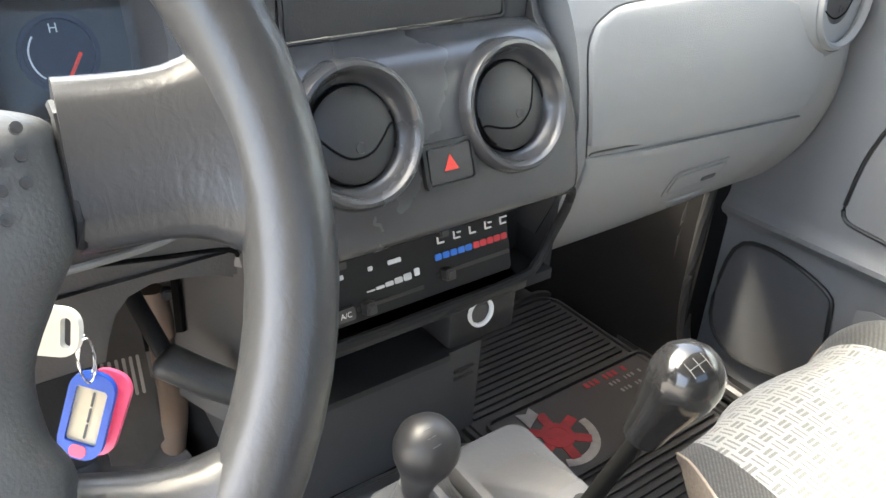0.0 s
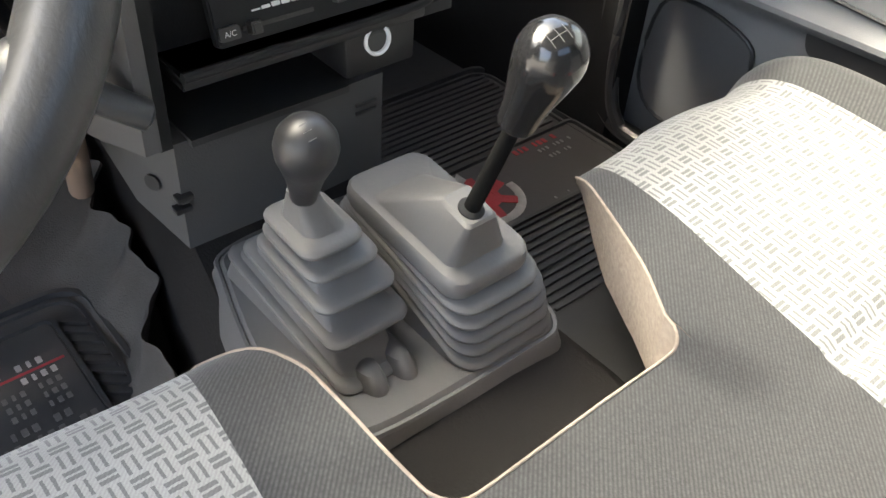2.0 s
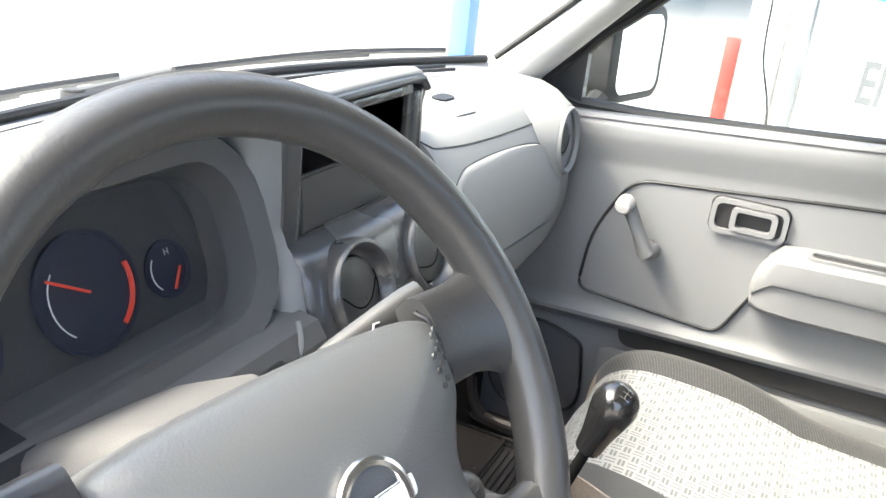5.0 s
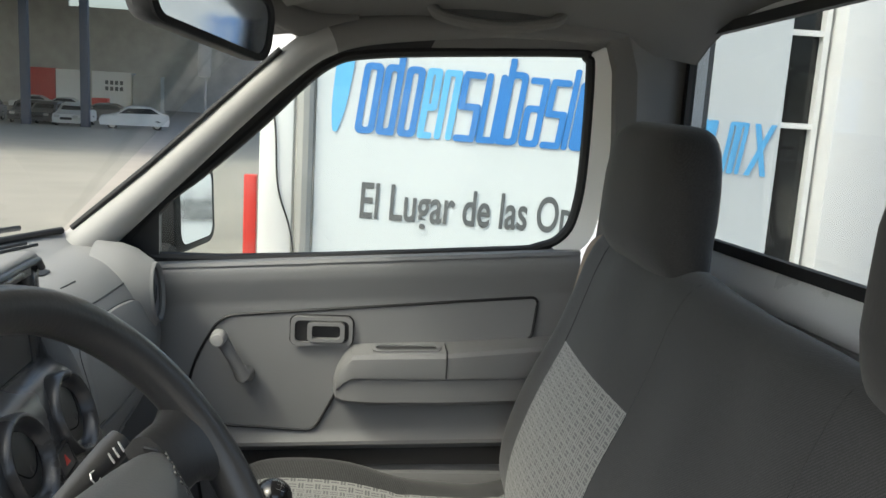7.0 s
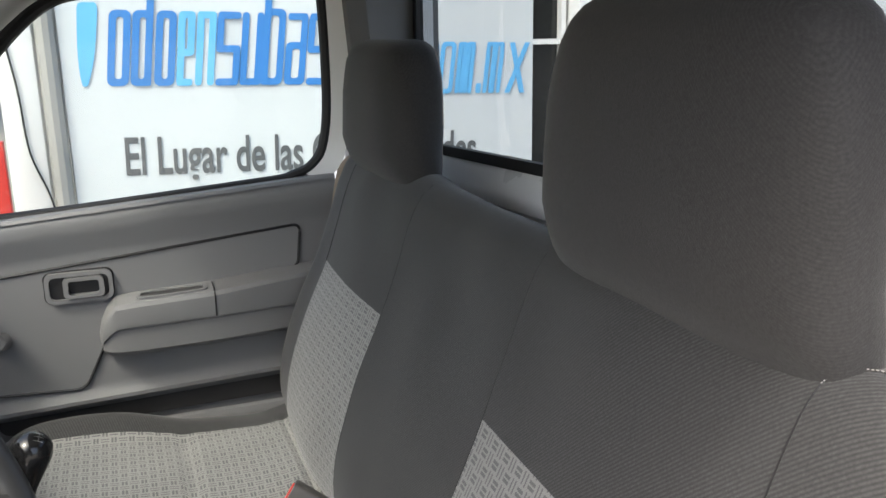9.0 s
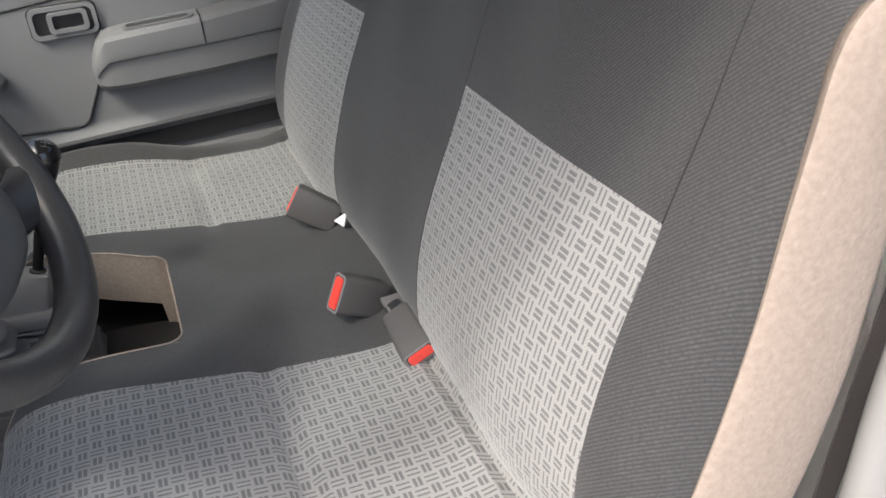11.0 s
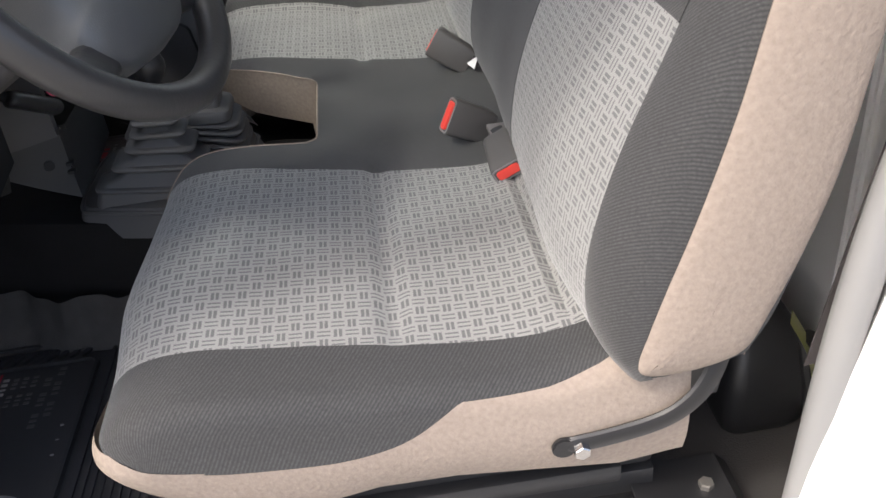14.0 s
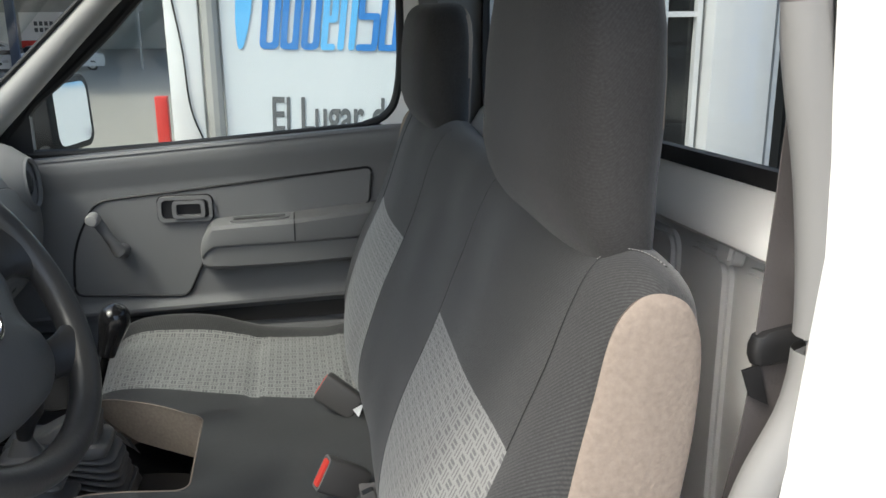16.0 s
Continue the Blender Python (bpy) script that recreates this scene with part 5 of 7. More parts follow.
part("edge_trim", skin([[(x, 0.183, z), (x - 0.001, 0.189, z), (x - 0.007, 0.197, z), (x - 0.020, 0.206, z), (x - 0.05, 0.217, z), (x - 0.06, 0.183, z)] for x, z in EDGE]), FASCIA_PL, stack, angle=50)
part("edge_trim", skin([[(x - 0.004, -0.064, z), (x - 0.002, -0.070, z), (x - 0.004, -0.094, z), (x - 0.012, -0.101, z), (x - 0.05, -0.104, z), (x - 0.06, -0.064, z)] for x, z in EDGE[:8]]), GREY_PL, stack, "grey trim strip beside the radio", angle=50)
# heater controls
part("lip", tube(smooth_line([(-0.545, 0.170, 0.482), (-0.548, 0.190, 0.478), (-0.552, 0.193, 0.460), (-0.556, 0.183, 0.430), (-0.556, 0.170, 0.408), (-0.555, 0.150, 0.400), (-0.554, 0.05, 0.399), (-0.554, Y0, 0.399)], 4), 0.0042, 10), MATT_BLACK, stack)
for b6 in ((-0.64, -0.60, Y0, Y1, 0.395, 0.49), (-0.64, -0.555, Y0, Y1, 0.388, 0.398), (-0.64, -0.555, Y0, Y1, 0.478, 0.484), (-0.66, -0.562, 0.186, 0.194, 0.395, 0.487), (-0.66, -0.562, -0.084, -0.074, 0.34, 0.487)):
    part("recess_wall", box(*b6), MATT_BLACK, stack)
HN = Vector((0.95, 0, 0.31)).normalized()
hc = Vector((-0.571, 0.060, 0.4365))
hm = facing(hc, HN)
panel = part("heater_panel", slab(round_rect(0.176, 0.060, 0.004), 0.008, facing(hc - HN * 0.008, HN), 0.0015), MATT_BLACK, stack)
PALE = mat("pale_print", (0.7, 0.7, 0.7), 0.6, grain=30, bump=0)
BLUE_P = mat("blue_scale_print", (0.02, 0.16, 0.62), 0.5, grain=30, bump=0)
RED_P = mat("red_scale_print", (0.62, 0.03, 0.05), 0.5, grain=30, bump=0)


def on_panel(x, y, w, h, material, name, depth=0.0008, lift=0.0):
    return part(name, slab(round_rect(w, h, min(w, h) * 0.2, 2), depth, hm @ Matrix.Translation((x, y, lift))), material, panel)


for k in range(5):
    on_panel(0.013 + 0.0078 * k, 0.0, 0.0066, 0.0052, BLUE_P, "cold_mark")
for k in range(5):
    on_panel(0.052 + 0.0074 * k, 0.0, 0.0064, 0.0052, RED_P, "warm_mark")
for k in range(5):
    on_panel(0.0145 + 0.0163 * k, 0.0135, 0.0014, 0.0065, PALE, "mode_mark")
    on_panel(0.0175 + 0.0163 * k, 0.0108, 0.0060, 0.0013, PALE, "mode_mark")
    if k % 2:
        on_panel(0.0195 + 0.0163 * k, 0.0150, 0.0042, 0.0012, PALE, "mode_mark")
    if k == 4:
        on_panel(0.0180 + 0.0163 * k, 0.0160, 0.0075, 0.0012, PALE, "mode_mark")
for k in range(5):
    on_panel(-0.052 + 0.0085 * k, -0.009 + 0.0004 * k, 0.0072, 0.0012 + 0.0011 * k, PALE, "fan_mark")
for x, w in ((-0.078, 0.009), (-0.050, 0.004), (-0.028, 0.012)):
    on_panel(x, 0.008, w, 0.0035, PALE, "air_mark")
on_panel(-0.009, -0.006, 0.005, 0.006, PALE, "fan_symbol")
for x, y, w in ((-0.045, 0.021, 0.07), (0.048, 0.0225, 0.076), (-0.035, -0.020, 0.062), (0.048, -0.014, 0.076)):
    on_panel(x, y, w, 0.0032, CARPET, "slider_slot", 0.0005)
for x, y in ((-0.078, 0.021), (0.016, 0.0215), (-0.058, -0.020), (0.018, -0.0145)):
    part("slider_knob", slab(round_rect(0.009, 0.0095, 0.0015), 0.010, hm @ Matrix.Translation((x, y, 0)), 0.0015), DARK_PL, panel)
on_panel(-0.078, -0.020, 0.017, 0.010, DARK_PL, "ac_button", 0.004)
tx = bpy.data.curves.new("ac_lettering", "FONT")
tx.body, tx.size, tx.align_x = "A/C", 0.006, "CENTER"
tx.materials.append(PALE)
to = new("ac_lettering", tx)
to.parent = panel
to.matrix_basis = Matrix.Translation(-BASE[panel]) @ hm @ Matrix.Translation((-0.078, -0.022, 0.0045))
# cubby and lighter
part("cubby", join(box(-0.72, -0.555, Y0, 0.082, 0.340, 0.346), box(-0.72, -0.70, Y0, 0.082, 0.340, 0.395), box(-0.72, -0.553, Y0, Y1 - 0.03, 0.388, 0.398, 0.003)), BLACK_PL, stack)
lb = part("lighter_housing", box(-0.62, -0.556, 0.080, 0.152, 0.350, 0.396, 0.004), BLACK_PL, stack)
part("lighter_ring", lathe([(0.0125, 0), (0.0135, 0.004), (0.012, 0.0055), (0.0105, 0.004), (0.010, -0.0005)], (-0.557, 0.110, 0.380), (1, 0, 0.15), 32), PALE, lb, "pale ring of the lighter socket")
part("lighter_plug", lathe([(0.0103, 0), (0.0103, 0.0015), (0.001, 0.002)], (-0.557, 0.110, 0.380), (1, 0, 0.15), 24), DARK_PL, lb)
PLAN = ((-0.562, -0.074, 0.240), (-0.558, 0.02, 0.243), (-0.562, 0.122, 0.246), (-0.66, 0.135, 0.26), (-0.66, -0.096, 0.30), (-0.605, -0.094, 0.272))
low = skin([[(x, y, zb_ + (0.343 - zb_) * k) for x, y, zb_ in PLAN] for k in (0, 0.33, 0.66, 1)])
part("lower_panel", low, mat("grey_lower_plastic", (0.05, 0.049, 0.049), 0.6, grain=600, bump=0.2), stack)
for k in range(2):
    part("vent_slit", box(-0.5615, -0.5585, 0.092, 0.114, 0.318 - 0.008 * k, 0.3215 - 0.008 * k, 0.001), BLACK_PL, stack)
part("screw_recess", slab(round_rect(0.014, 0.014, 0.006), 0.002, facing((-0.585, -0.0855, 0.300), (0.45, -0.9, 0))), BLACK_PL, stack)
part("clip", box(-0.566, -0.556, -0.080, -0.066, 0.292, 0.297, 0.001), BLACK_PL, stack)
part("clip", box(-0.567, -0.557, -0.082, -0.068, 0.281, 0.286, 0.001), BLACK_PL, stack)

# driver side of the dashboard
cl = thing("instrument_cluster", "dark instrument cluster with blue gauges and red needles", "instrument cluster", (-0.65, -0.31, 0.6))
NAVY = mat("navy_dial", (0.014, 0.017, 0.036), 0.6, grain=60, bump=0.02)
NEEDLE = mat("red_needle", (0.85, 0.06, 0.03), 0.5, grain=20, bump=0)
CN = Vector((0.94, 0, 0.34)).normalized()
part("dial_plate", slab(round_rect(0.38, 0.13, 0.04), 0.006, facing((-0.668, -0.31, 0.617), CN)), KNEE, cl)
outer, inner = round_rect(0.45, 0.19, 0.075), round_rect(0.375, 0.125, 0.045)
m0, m1 = facing((-0.612, -0.31, 0.640), CN), facing((-0.662, -0.31, 0.619), CN)
rings = [[facing((-0.70, -0.31, 0.60), CN) @ Vector((x, y, 0)) for x, y in outer], [m0 @ Vector((x, y, -0.01)) for x, y in outer], [m0 @ Vector((x * 0.96, y * 0.93, 0.0)) for x, y in outer], [m0 @ Vector((x * 1.04, y * 1.06, -0.006)) for x, y in inner], [m1 @ Vector((x, y, 0)) for x, y in inner]]
part("cluster_hood", skin(rings, True, False), SIDE_GREY, cl)
for y, z, r, a in ((-0.165, 0.606, 0.024, -130), (-0.245, 0.615, 0.046, 150), (-0.365, 0.615, 0.046, 215), (-0.455, 0.606, 0.024, 200)):
    c = Vector((-0.664, y, z)) + CN * 0.004
    g = part("gauge", lathe([(r, 0), (r, 0.0035), (r - 0.003, 0.0035), (r - 0.0035, 0.002), (0.001, 0.002)], c, CN, 40), NAVY, cl)
    gm = facing(c + CN * 0.003, CN)
    arc = [gm @ Vector((0.74 * r * math.cos(radians(t)), 0.74 * r * math.sin(radians(t)), 0)) for t in range(140, 232, 7)]
    part("scale_arc", tube(arc, 0.0006, 5), PALE, g)
    part("needle", tube([gm @ Vector((0.05 * r, -0.72 * r, 0.001)), gm @ Vector((0.50 * r, -0.05 * r, 0.001))] if r < 0.03 else [gm @ Vector((0, 0, 0.001)), gm @ Vector((0.8 * r * math.cos(radians(a)), 0.8 * r * math.sin(radians(a)), 0.001))], 0.0012, 6), NEEDLE, g)
    if r > 0.03:
        part("red_band", tube([gm @ Vector((0.85 * r * math.cos(radians(t)), 0.85 * r * math.sin(radians(t)), 0)) for t in range(-55, 25, 8)], 0.0022, 6), NEEDLE, g)
for body, dy, dz in (("H", -0.002, 0.013), ("C", 0.006, -0.0195)):
    tx = bpy.data.curves.new("gauge_letter", "FONT")
    tx.body, tx.size, tx.align_x = body, 0.008, "CENTER"
    tx.materials.append(PALE)
    to = new("gauge_letter", tx)
    to.parent = cl
    to.matrix_basis = Matrix.Translation(-BASE[cl]) @ facing(Vector((-0.664, -0.165 + dy, 0.606 + dz)) + CN * 0.0075, CN)
part("cluster_lens", slab(round_rect(0.37, 0.12, 0.04), 0.001, facing((-0.640, -0.31, 0.628), CN)), glass_mat("cluster_lens_clear", (0.95, 0.95, 0.95), 0.012), cl).visible_shadow = False

knee = []
for y, x in ((-0.615, -0.515), (-0.55, -0.528), (-0.45, -0.55), (-0.35, -0.565)):
    knee.append([(x - 0.12, y, 0.585), (x - 0.02, y, 0.572), (x, y, 0.550), (x + 0.002, y, 0.505), (x - 0.012, y, 0.465), (x - 0.04, y, 0.435), (x - 0.12, y, 0.42)])
part("knee_panel", skin(knee, True, True), MATT_BLACK, dash)
part("knee_hole", disc((-0.5135, -0.598, 0.507), (1, -0.2, 0), 0.008, 0.0016, 20), GAP, dash)
top_strip = [[(-0.66, y, 0.575), (-0.565, y, 0.560), (-0.555, y, 0.545), (-0.558, y, 0.505), (-0.575, y, 0.497), (-0.66, y, 0.50)] for y in (-0.36, -0.22, -0.13, -0.085)]
part("column_bezel", skin(top_strip), SIDE_GREY, dash)
part("bezel_groove", tube(smooth_line([(-0.5563, -0.24, 0.524), (-0.5565, -0.20, 0.5195), (-0.557, -0.15, 0.511), (-0.5575, -0.115, 0.5055), (-0.558, -0.104, 0.501), (-0.565, -0.099, 0.493)], 5), 0.0016, 6), GAP, dash)
ARCH = [(-0.36, 0.500), (-0.086, 0.500), (-0.086, 0.462), (-0.100, 0.474), (-0.115, 0.4805), (-0.135, 0.4845), (-0.155, 0.4865), (-0.169, 0.482), (-0.178, 0.472), (-0.184, 0.456), (-0.188, 0.44), (-0.36, 0.44)]
part("column_panel", slab(ARCH, 0.016, Matrix(((0, 0, 1, -0.582), (1, 0, 0, 0), (0, 1, 0, 0), (0, 0, 0, 1))), 0.004), SIDE_GREY, dash)
part("lower_cover", slab([(-0.36, 0.438), (-0.190, 0.438), (-0.196, 0.36), (-0.30, 0.345), (-0.36, 0.37)], 0.010, Matrix(((0, 0, 1, -0.586), (1, 0, 0, 0), (0, 1, 0, 0), (0, 0, 0, 1))), 0.003), MATT_BLACK, dash)
part("side_bezel", skin([[(-0.69, y, z) for y, z in ((-0.128, 0.50), (-0.085, 0.50), (-0.085, 0.33), (-0.132, 0.33))], [(-0.60, y, z) for y, z in ((-0.108, 0.50), (-0.085, 0.50), (-0.085, 0.34), (-0.112, 0.34))], [(-0.556, y, z) for y, z in ((-0.096, 0.498), (-0.086, 0.50), (-0.085, 0.345), (-0.098, 0.345))]]), SIDE_GREY, dash)
part("side_slot", slab([(-0.004, 0.035), (0.004, 0.03), (0.006, -0.035), (-0.003, -0.04)], 0.003, facing((-0.628, -0.1175, 0.44), (0.25, -0.97, 0))), GAP, dash)
part("cable_bracket", slab([(-0.020, 0.07), (0.020, 0.066), (0.022, -0.06), (0.004, -0.075), (-0.018, -0.068)], 0.003, facing((-0.640, -0.163, 0.375), (0.92, -0.1, 0.35))), mat("dull_zinc_bracket", (0.08, 0.073, 0.066), 0.55, 0.6, grain=120, bump=0.3, vary=0.4, spots=40), dash)
for k in range(7):
    part("bracket_rib", slab(round_rect(0.0022, 0.030, 0.0008, 1), 0.0012, facing((-0.640, -0.163, 0.375), (0.92, -0.1, 0.35)) @ Matrix.Translation((-0.0155 + 0.005 * k, -0.005, 0.003))), STEEL, dash)
part("switch_block", box(-0.665, -0.640, -0.152, -0.118, 0.452, 0.482, 0.003), KNEE, dash)
part("switch_pin", disc((-0.640, -0.124, 0.470), (1, -0.2, 0), 0.0035, 0.010, 12, 0.001), STEEL, dash)
part("switch_pin", disc((-0.640, -0.122, 0.432), (1, -0.2, 0), 0.0045, 0.008, 12, 0.001), KNEE, dash)
part("heater_pipe", tube(smooth_line([(-0.650, -0.128, 0.43), (-0.645, -0.126, 0.38), (-0.655, -0.120, 0.31), (-0.69, -0.112, 0.24)], 5), 0.011, 12), mat("tan_pipe_rubber", (0.17, 0.12, 0.09), 0.6, grain=200, bump=0.2, vary=0.3, spots=20), dash)
part("blank_switch", slab(round_rect(0.038, 0.026, 0.003), 0.004, facing((-0.5535, -0.170, 0.541), (1, 0, 0.1)), 0.001), BLACK_PL, dash)
part("bezel_edge", tube(smooth_line([(-0.556, -0.21, 0.519), (-0.556, -0.16, 0.521), (-0.556, -0.135, 0.528), (-0.558, -0.12, 0.55), (-0.565, -0.115, 0.57)], 5), 0.0025, 8), GREY_PL, dash)
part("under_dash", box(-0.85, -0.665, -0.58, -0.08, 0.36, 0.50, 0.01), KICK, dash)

# steering column, key, stalks
col = thing("steering_column", "charcoal steering column shroud with stalks and ignition", "steering column", (-0.48, -0.344, 0.57))
rings = []
for d, w, h in ((0.06, 0.050, 0.045), (0.09, 0.058, 0.052), (0.16, 0.060, 0.056), (0.24, 0.056, 0.052)):
    c = WC - WN * d - WU * 0.01
    rings.append([c + WY * a + WU * b for a, b in round_rect(2 * w, 2 * h, 0.022, 4)])
part("shroud", skin(rings), SIDE_GREY, col)
part("column_tube", tube([WC - WN * 0.02, WC - WN * 0.10], 0.03, 20), BLACK_PL, col)
s0, s1, s2 = Vector((-0.495, -0.30, 0.575)), Vector((-0.478, -0.225, 0.602)), Vector((-0.443, -0.142, 0.640))
st = part("wiper_stalk", tube(smooth_line([s0, s1, s2], 5), [0.007] * 4 + [0.009, 0.011, 0.0125, 0.013, 0.0135, 0.0135, 0.012], 12, False, 0.75, tuple(WN)), DARK_PL, col)
for k in range(3):
    part("stalk_mark", slab(round_rect(0.0025, 0.010, 0.0008, 2), 0.0006, facing(s1.lerp(s2, 0.72 + 0.07 * k) + WN * 0.0102, WN, tuple(WU))), PALE, st)
part("stalk_mark", tube([s1.lerp(s2, 0.5) + WN * 0.0102 + WY * 0.006 * math.cos(k) + WU * 0.006 * math.sin(k) for k in (0, 1, 2, 3, 4, 5, 6)], 0.0007, 5), PALE, st)
t2 = WC - WN * 0.08 - WY * 0.20 + WU * 0.02
part("lamp_stalk", tube([WC - WN * 0.10 - WY * 0.05, t2], [0.008, 0.012], 12), DARK_PL, col)
key_c = Vector((-0.487, -0.232, 0.532))
part("ignition_barrel", lathe([(0.018, -0.02), (0.018, 0.02), (0.014, 0.024), (0.001, 0.024)], (-0.49, -0.288, 0.535), (0.05, 1, 0), 24), BLACK_PL, col)

KEY_WHITE = mat("cream_key_plastic", (0.75, 0.74, 0.70), 0.4, grain=60, bump=0.03)
TAG_BLUE = mat("blue_tag_plastic", (0.02, 0.10, 0.55), 0.35, grain=60, bump=0.03)
TAG_PINK = mat("pink_tag_plastic", (0.90, 0.12, 0.25), 0.35, grain=60, bump=0.03)
TAG_PAPER = mat("tag_paper", (0.72, 0.66, 0.50), 0.8, grain=200, bump=0.1)
kn = Vector((0.72, -0.60, 0.35)).normalized()
key = thing("car_key", "cream plastic key in the ignition with split ring", "key", tuple(key_c))
part("key_head", ring_frame([(x * 1.0, y) for x, y in round_rect(0.033, 0.024, 0.009)], [(x + 0.010, y) for x, y in round_rect(0.005, 0.015, 0.0024)], 0.005, facing(key_c, kn)), KEY_WHITE, key)
part("key_blade", tube([key_c + Vector((0, -0.015, 0.002)), Vector((-0.49, -0.268, 0.535))], 0.003, 8, False, 0.5), STEEL, key)
rc = key_c + Vector((0.0, 0.014, -0.012))
for k in range(2):
    part("split_ring", tube([rc + Vector((0.003 * k + 0.002 * math.sin(a), 0.004 * math.cos(a), -0.011 + 0.015 * math.sin(a))) for a in [2 * math.pi * j / 18 for j in range(18)]], 0.0006, 5, True), CHROME, key)
for name, label, mt, off, yaw in (("key_tag", "blue plastic key tag with a paper window", TAG_BLUE, (0.0, 0.011, -0.058), 0), ("key_tag", "pink plastic key tag behind the blue one", TAG_PINK, (-0.006, 0.020, -0.064), 10)):
    c = key_c + Vector(off)
    tg = thing(name, label, "key tag", tuple(c), group="key tags")
    up = Vector((0.12, 0.16, 1)) if yaw == 0 else Vector((0.1, 0.26, 1))
    tm = facing(c, kn, tuple(up.normalized()))
    rim = [(x, y) for x, y in round_rect(0.024, 0.048, 0.010)]
    part("tag_frame", ring_frame(rim, round_rect(0.0165, 0.031, 0.002), 0.004, tm), mt, tg)
    part("tag_back", slab(round_rect(0.018, 0.033, 0.002), 0.0015, tm), TAG_PAPER if yaw == 0 else mt, tg)
    if yaw == 0:
        for k in range(3):
            part("writing", slab(round_rect(0.0012, 0.008, 0.0004, 2), 0.0004, tm @ Matrix.Translation((0.001, 0.009 - 0.009 * k, 0.0016))), GREY_PRINT, tg)
        part("tag_button", slab(round_rect(0.009, 0.007, 0.003), 0.0045, tm @ Matrix.Translation((0, -0.0195, 0))), TAG_PINK, tg)

hbk = thing("parking_brake", "black pull handle of the parking brake under the dashboard", "handle", (-0.57, -0.15, 0.43))
part("rod", tube([(-0.668, -0.158, 0.468), (-0.62, -0.152, 0.448), (-0.575, -0.148, 0.424)], 0.0065, 12), MATT_BLACK, hbk)
part("socket", lathe([(0.015, -0.008), (0.015, 0.006), (0.012, 0.008), (0.0095, 0.006), (0.0090, -0.002)], (-0.662, -0.157, 0.4655), (0.9, 0.1, -0.4), 24), KNEE, hbk)
part("grip", tube(smooth_line([(-0.577, -0.153, 0.426), (-0.572, -0.147, 0.421), (-0.562, -0.130, 0.409), (-0.552, -0.108, 0.394), (-0.546, -0.092, 0.383)], 4), [0.006, 0.011, 0.0135] + [0.0145] * 13 + [0.008], 16, False, 0.75), DARK_PL, hbk)

# pedals
for y, x, w, nm in ((-0.29, -0.80, 0.05, "brake_pedal"), (-0.40, -0.80, 0.05, "clutch_pedal"), (-0.17, -0.82, 0.04, "accelerator_pedal")):
    pd = thing(nm, "steel pedal with ribbed black rubber pad", "pedal", (x, y, 0.1), group="pedals")
    part("arm", tube(smooth_line([(x - 0.10, y, 0.45), (x - 0.05, y, 0.30), (x - 0.015, y, 0.16)], 5), 0.009, 8), STEEL, pd)
    part("pad", slab(round_rect(w, 0.055, 0.006), 0.012, facing((x - 0.01, y, 0.15), (0.8, 0, 0.6)), 0.003), MAT_RUBBER, pd)
    for k in range(5):
        part("rib", slab(round_rect(w * 0.85, 0.004, 0.001), 0.003, facing(Vector((x - 0.01, y, 0.15)) + Vector((0.8, 0, 0.6)) * 0.012, (0.8, 0, 0.6)) @ Matrix.Translation((0, -0.02 + 0.01 * k, 0))), MAT_RUBBER, pd)

# ---- gear levers ----
console = thing("gear_console", "grey moulded base plate on the transmission tunnel", "console", (-0.45, 0.05, 0.19))
base = [(-0.352, -0.075), (-0.338, -0.03), (-0.335, 0.10), (-0.342, 0.142), (-0.40, 0.158), (-0.50, 0.160), (-0.575, 0.14), (-0.588, 0.05), (-0.584, -0.035), (-0.55, -0.056), (-0.45, -0.082), (-0.38, -0.085)]
rings = [[(x * k + (1 - k) * -0.46, y * k + (1 - k) * 0.05, z) for x, y in [(p.x, p.y) for p in smooth_line([(a, b, 0) for a, b in base], 5, True)]] for k, z in ((1.09, 0.166), (1.04, 0.186), (0.995, 0.200), (0.95, 0.206))]
part("base_plate", skin(rings), RUBBER, console)
part("edge_bead", tube([Vector(p) + Vector((0, 0, 0.001)) for p in rings[2]], 0.003, 6, True), RUBBER, console)


def boot(tiers, pinch, n=7, fan=0.0, corner=0.022):
    """A folded rubber boot: each tier is (x0, x1, y0, y1, z, slope) of a rounded bead; folds pinch between the beads and close up towards the far end by fan."""
    rings = []

    def ring(t, inset, dz, r=corner):
        x0, x1, y0, y1, z, sl = t
        x0, x1, y0, y1 = x0 + inset, x1 - inset, y0 + inset * 0.9, y1 - inset * 0.9
        cx, cy = (x0 + x1) / 2, (y0 + y1) / 2
        return [(cx + px, cy + py, z + dz * (1 - fan * (0.5 - px / (x1 - x0))) + sl * px) for px, py in round_rect(x1 - x0, y1 - y0, min(r, (x1 - x0) * 0.45, (y1 - y0) * 0.45), n)]

    for k, t in enumerate(tiers):
        if k:
            rings.append(ring(t, pinch, -0.0115))
            rings.append(ring(t, pinch * 0.55, -0.0105))
        rings += [ring(t, 0.0028, -0.0085), ring(t, 0.0004, -0.0060), ring(t, 0.0, -0.0035), ring(t, 0.0012, -0.0012), ring(t, 0.0040, 0.0004), ring(t, 0.0085, 0.0010)]
    return rings


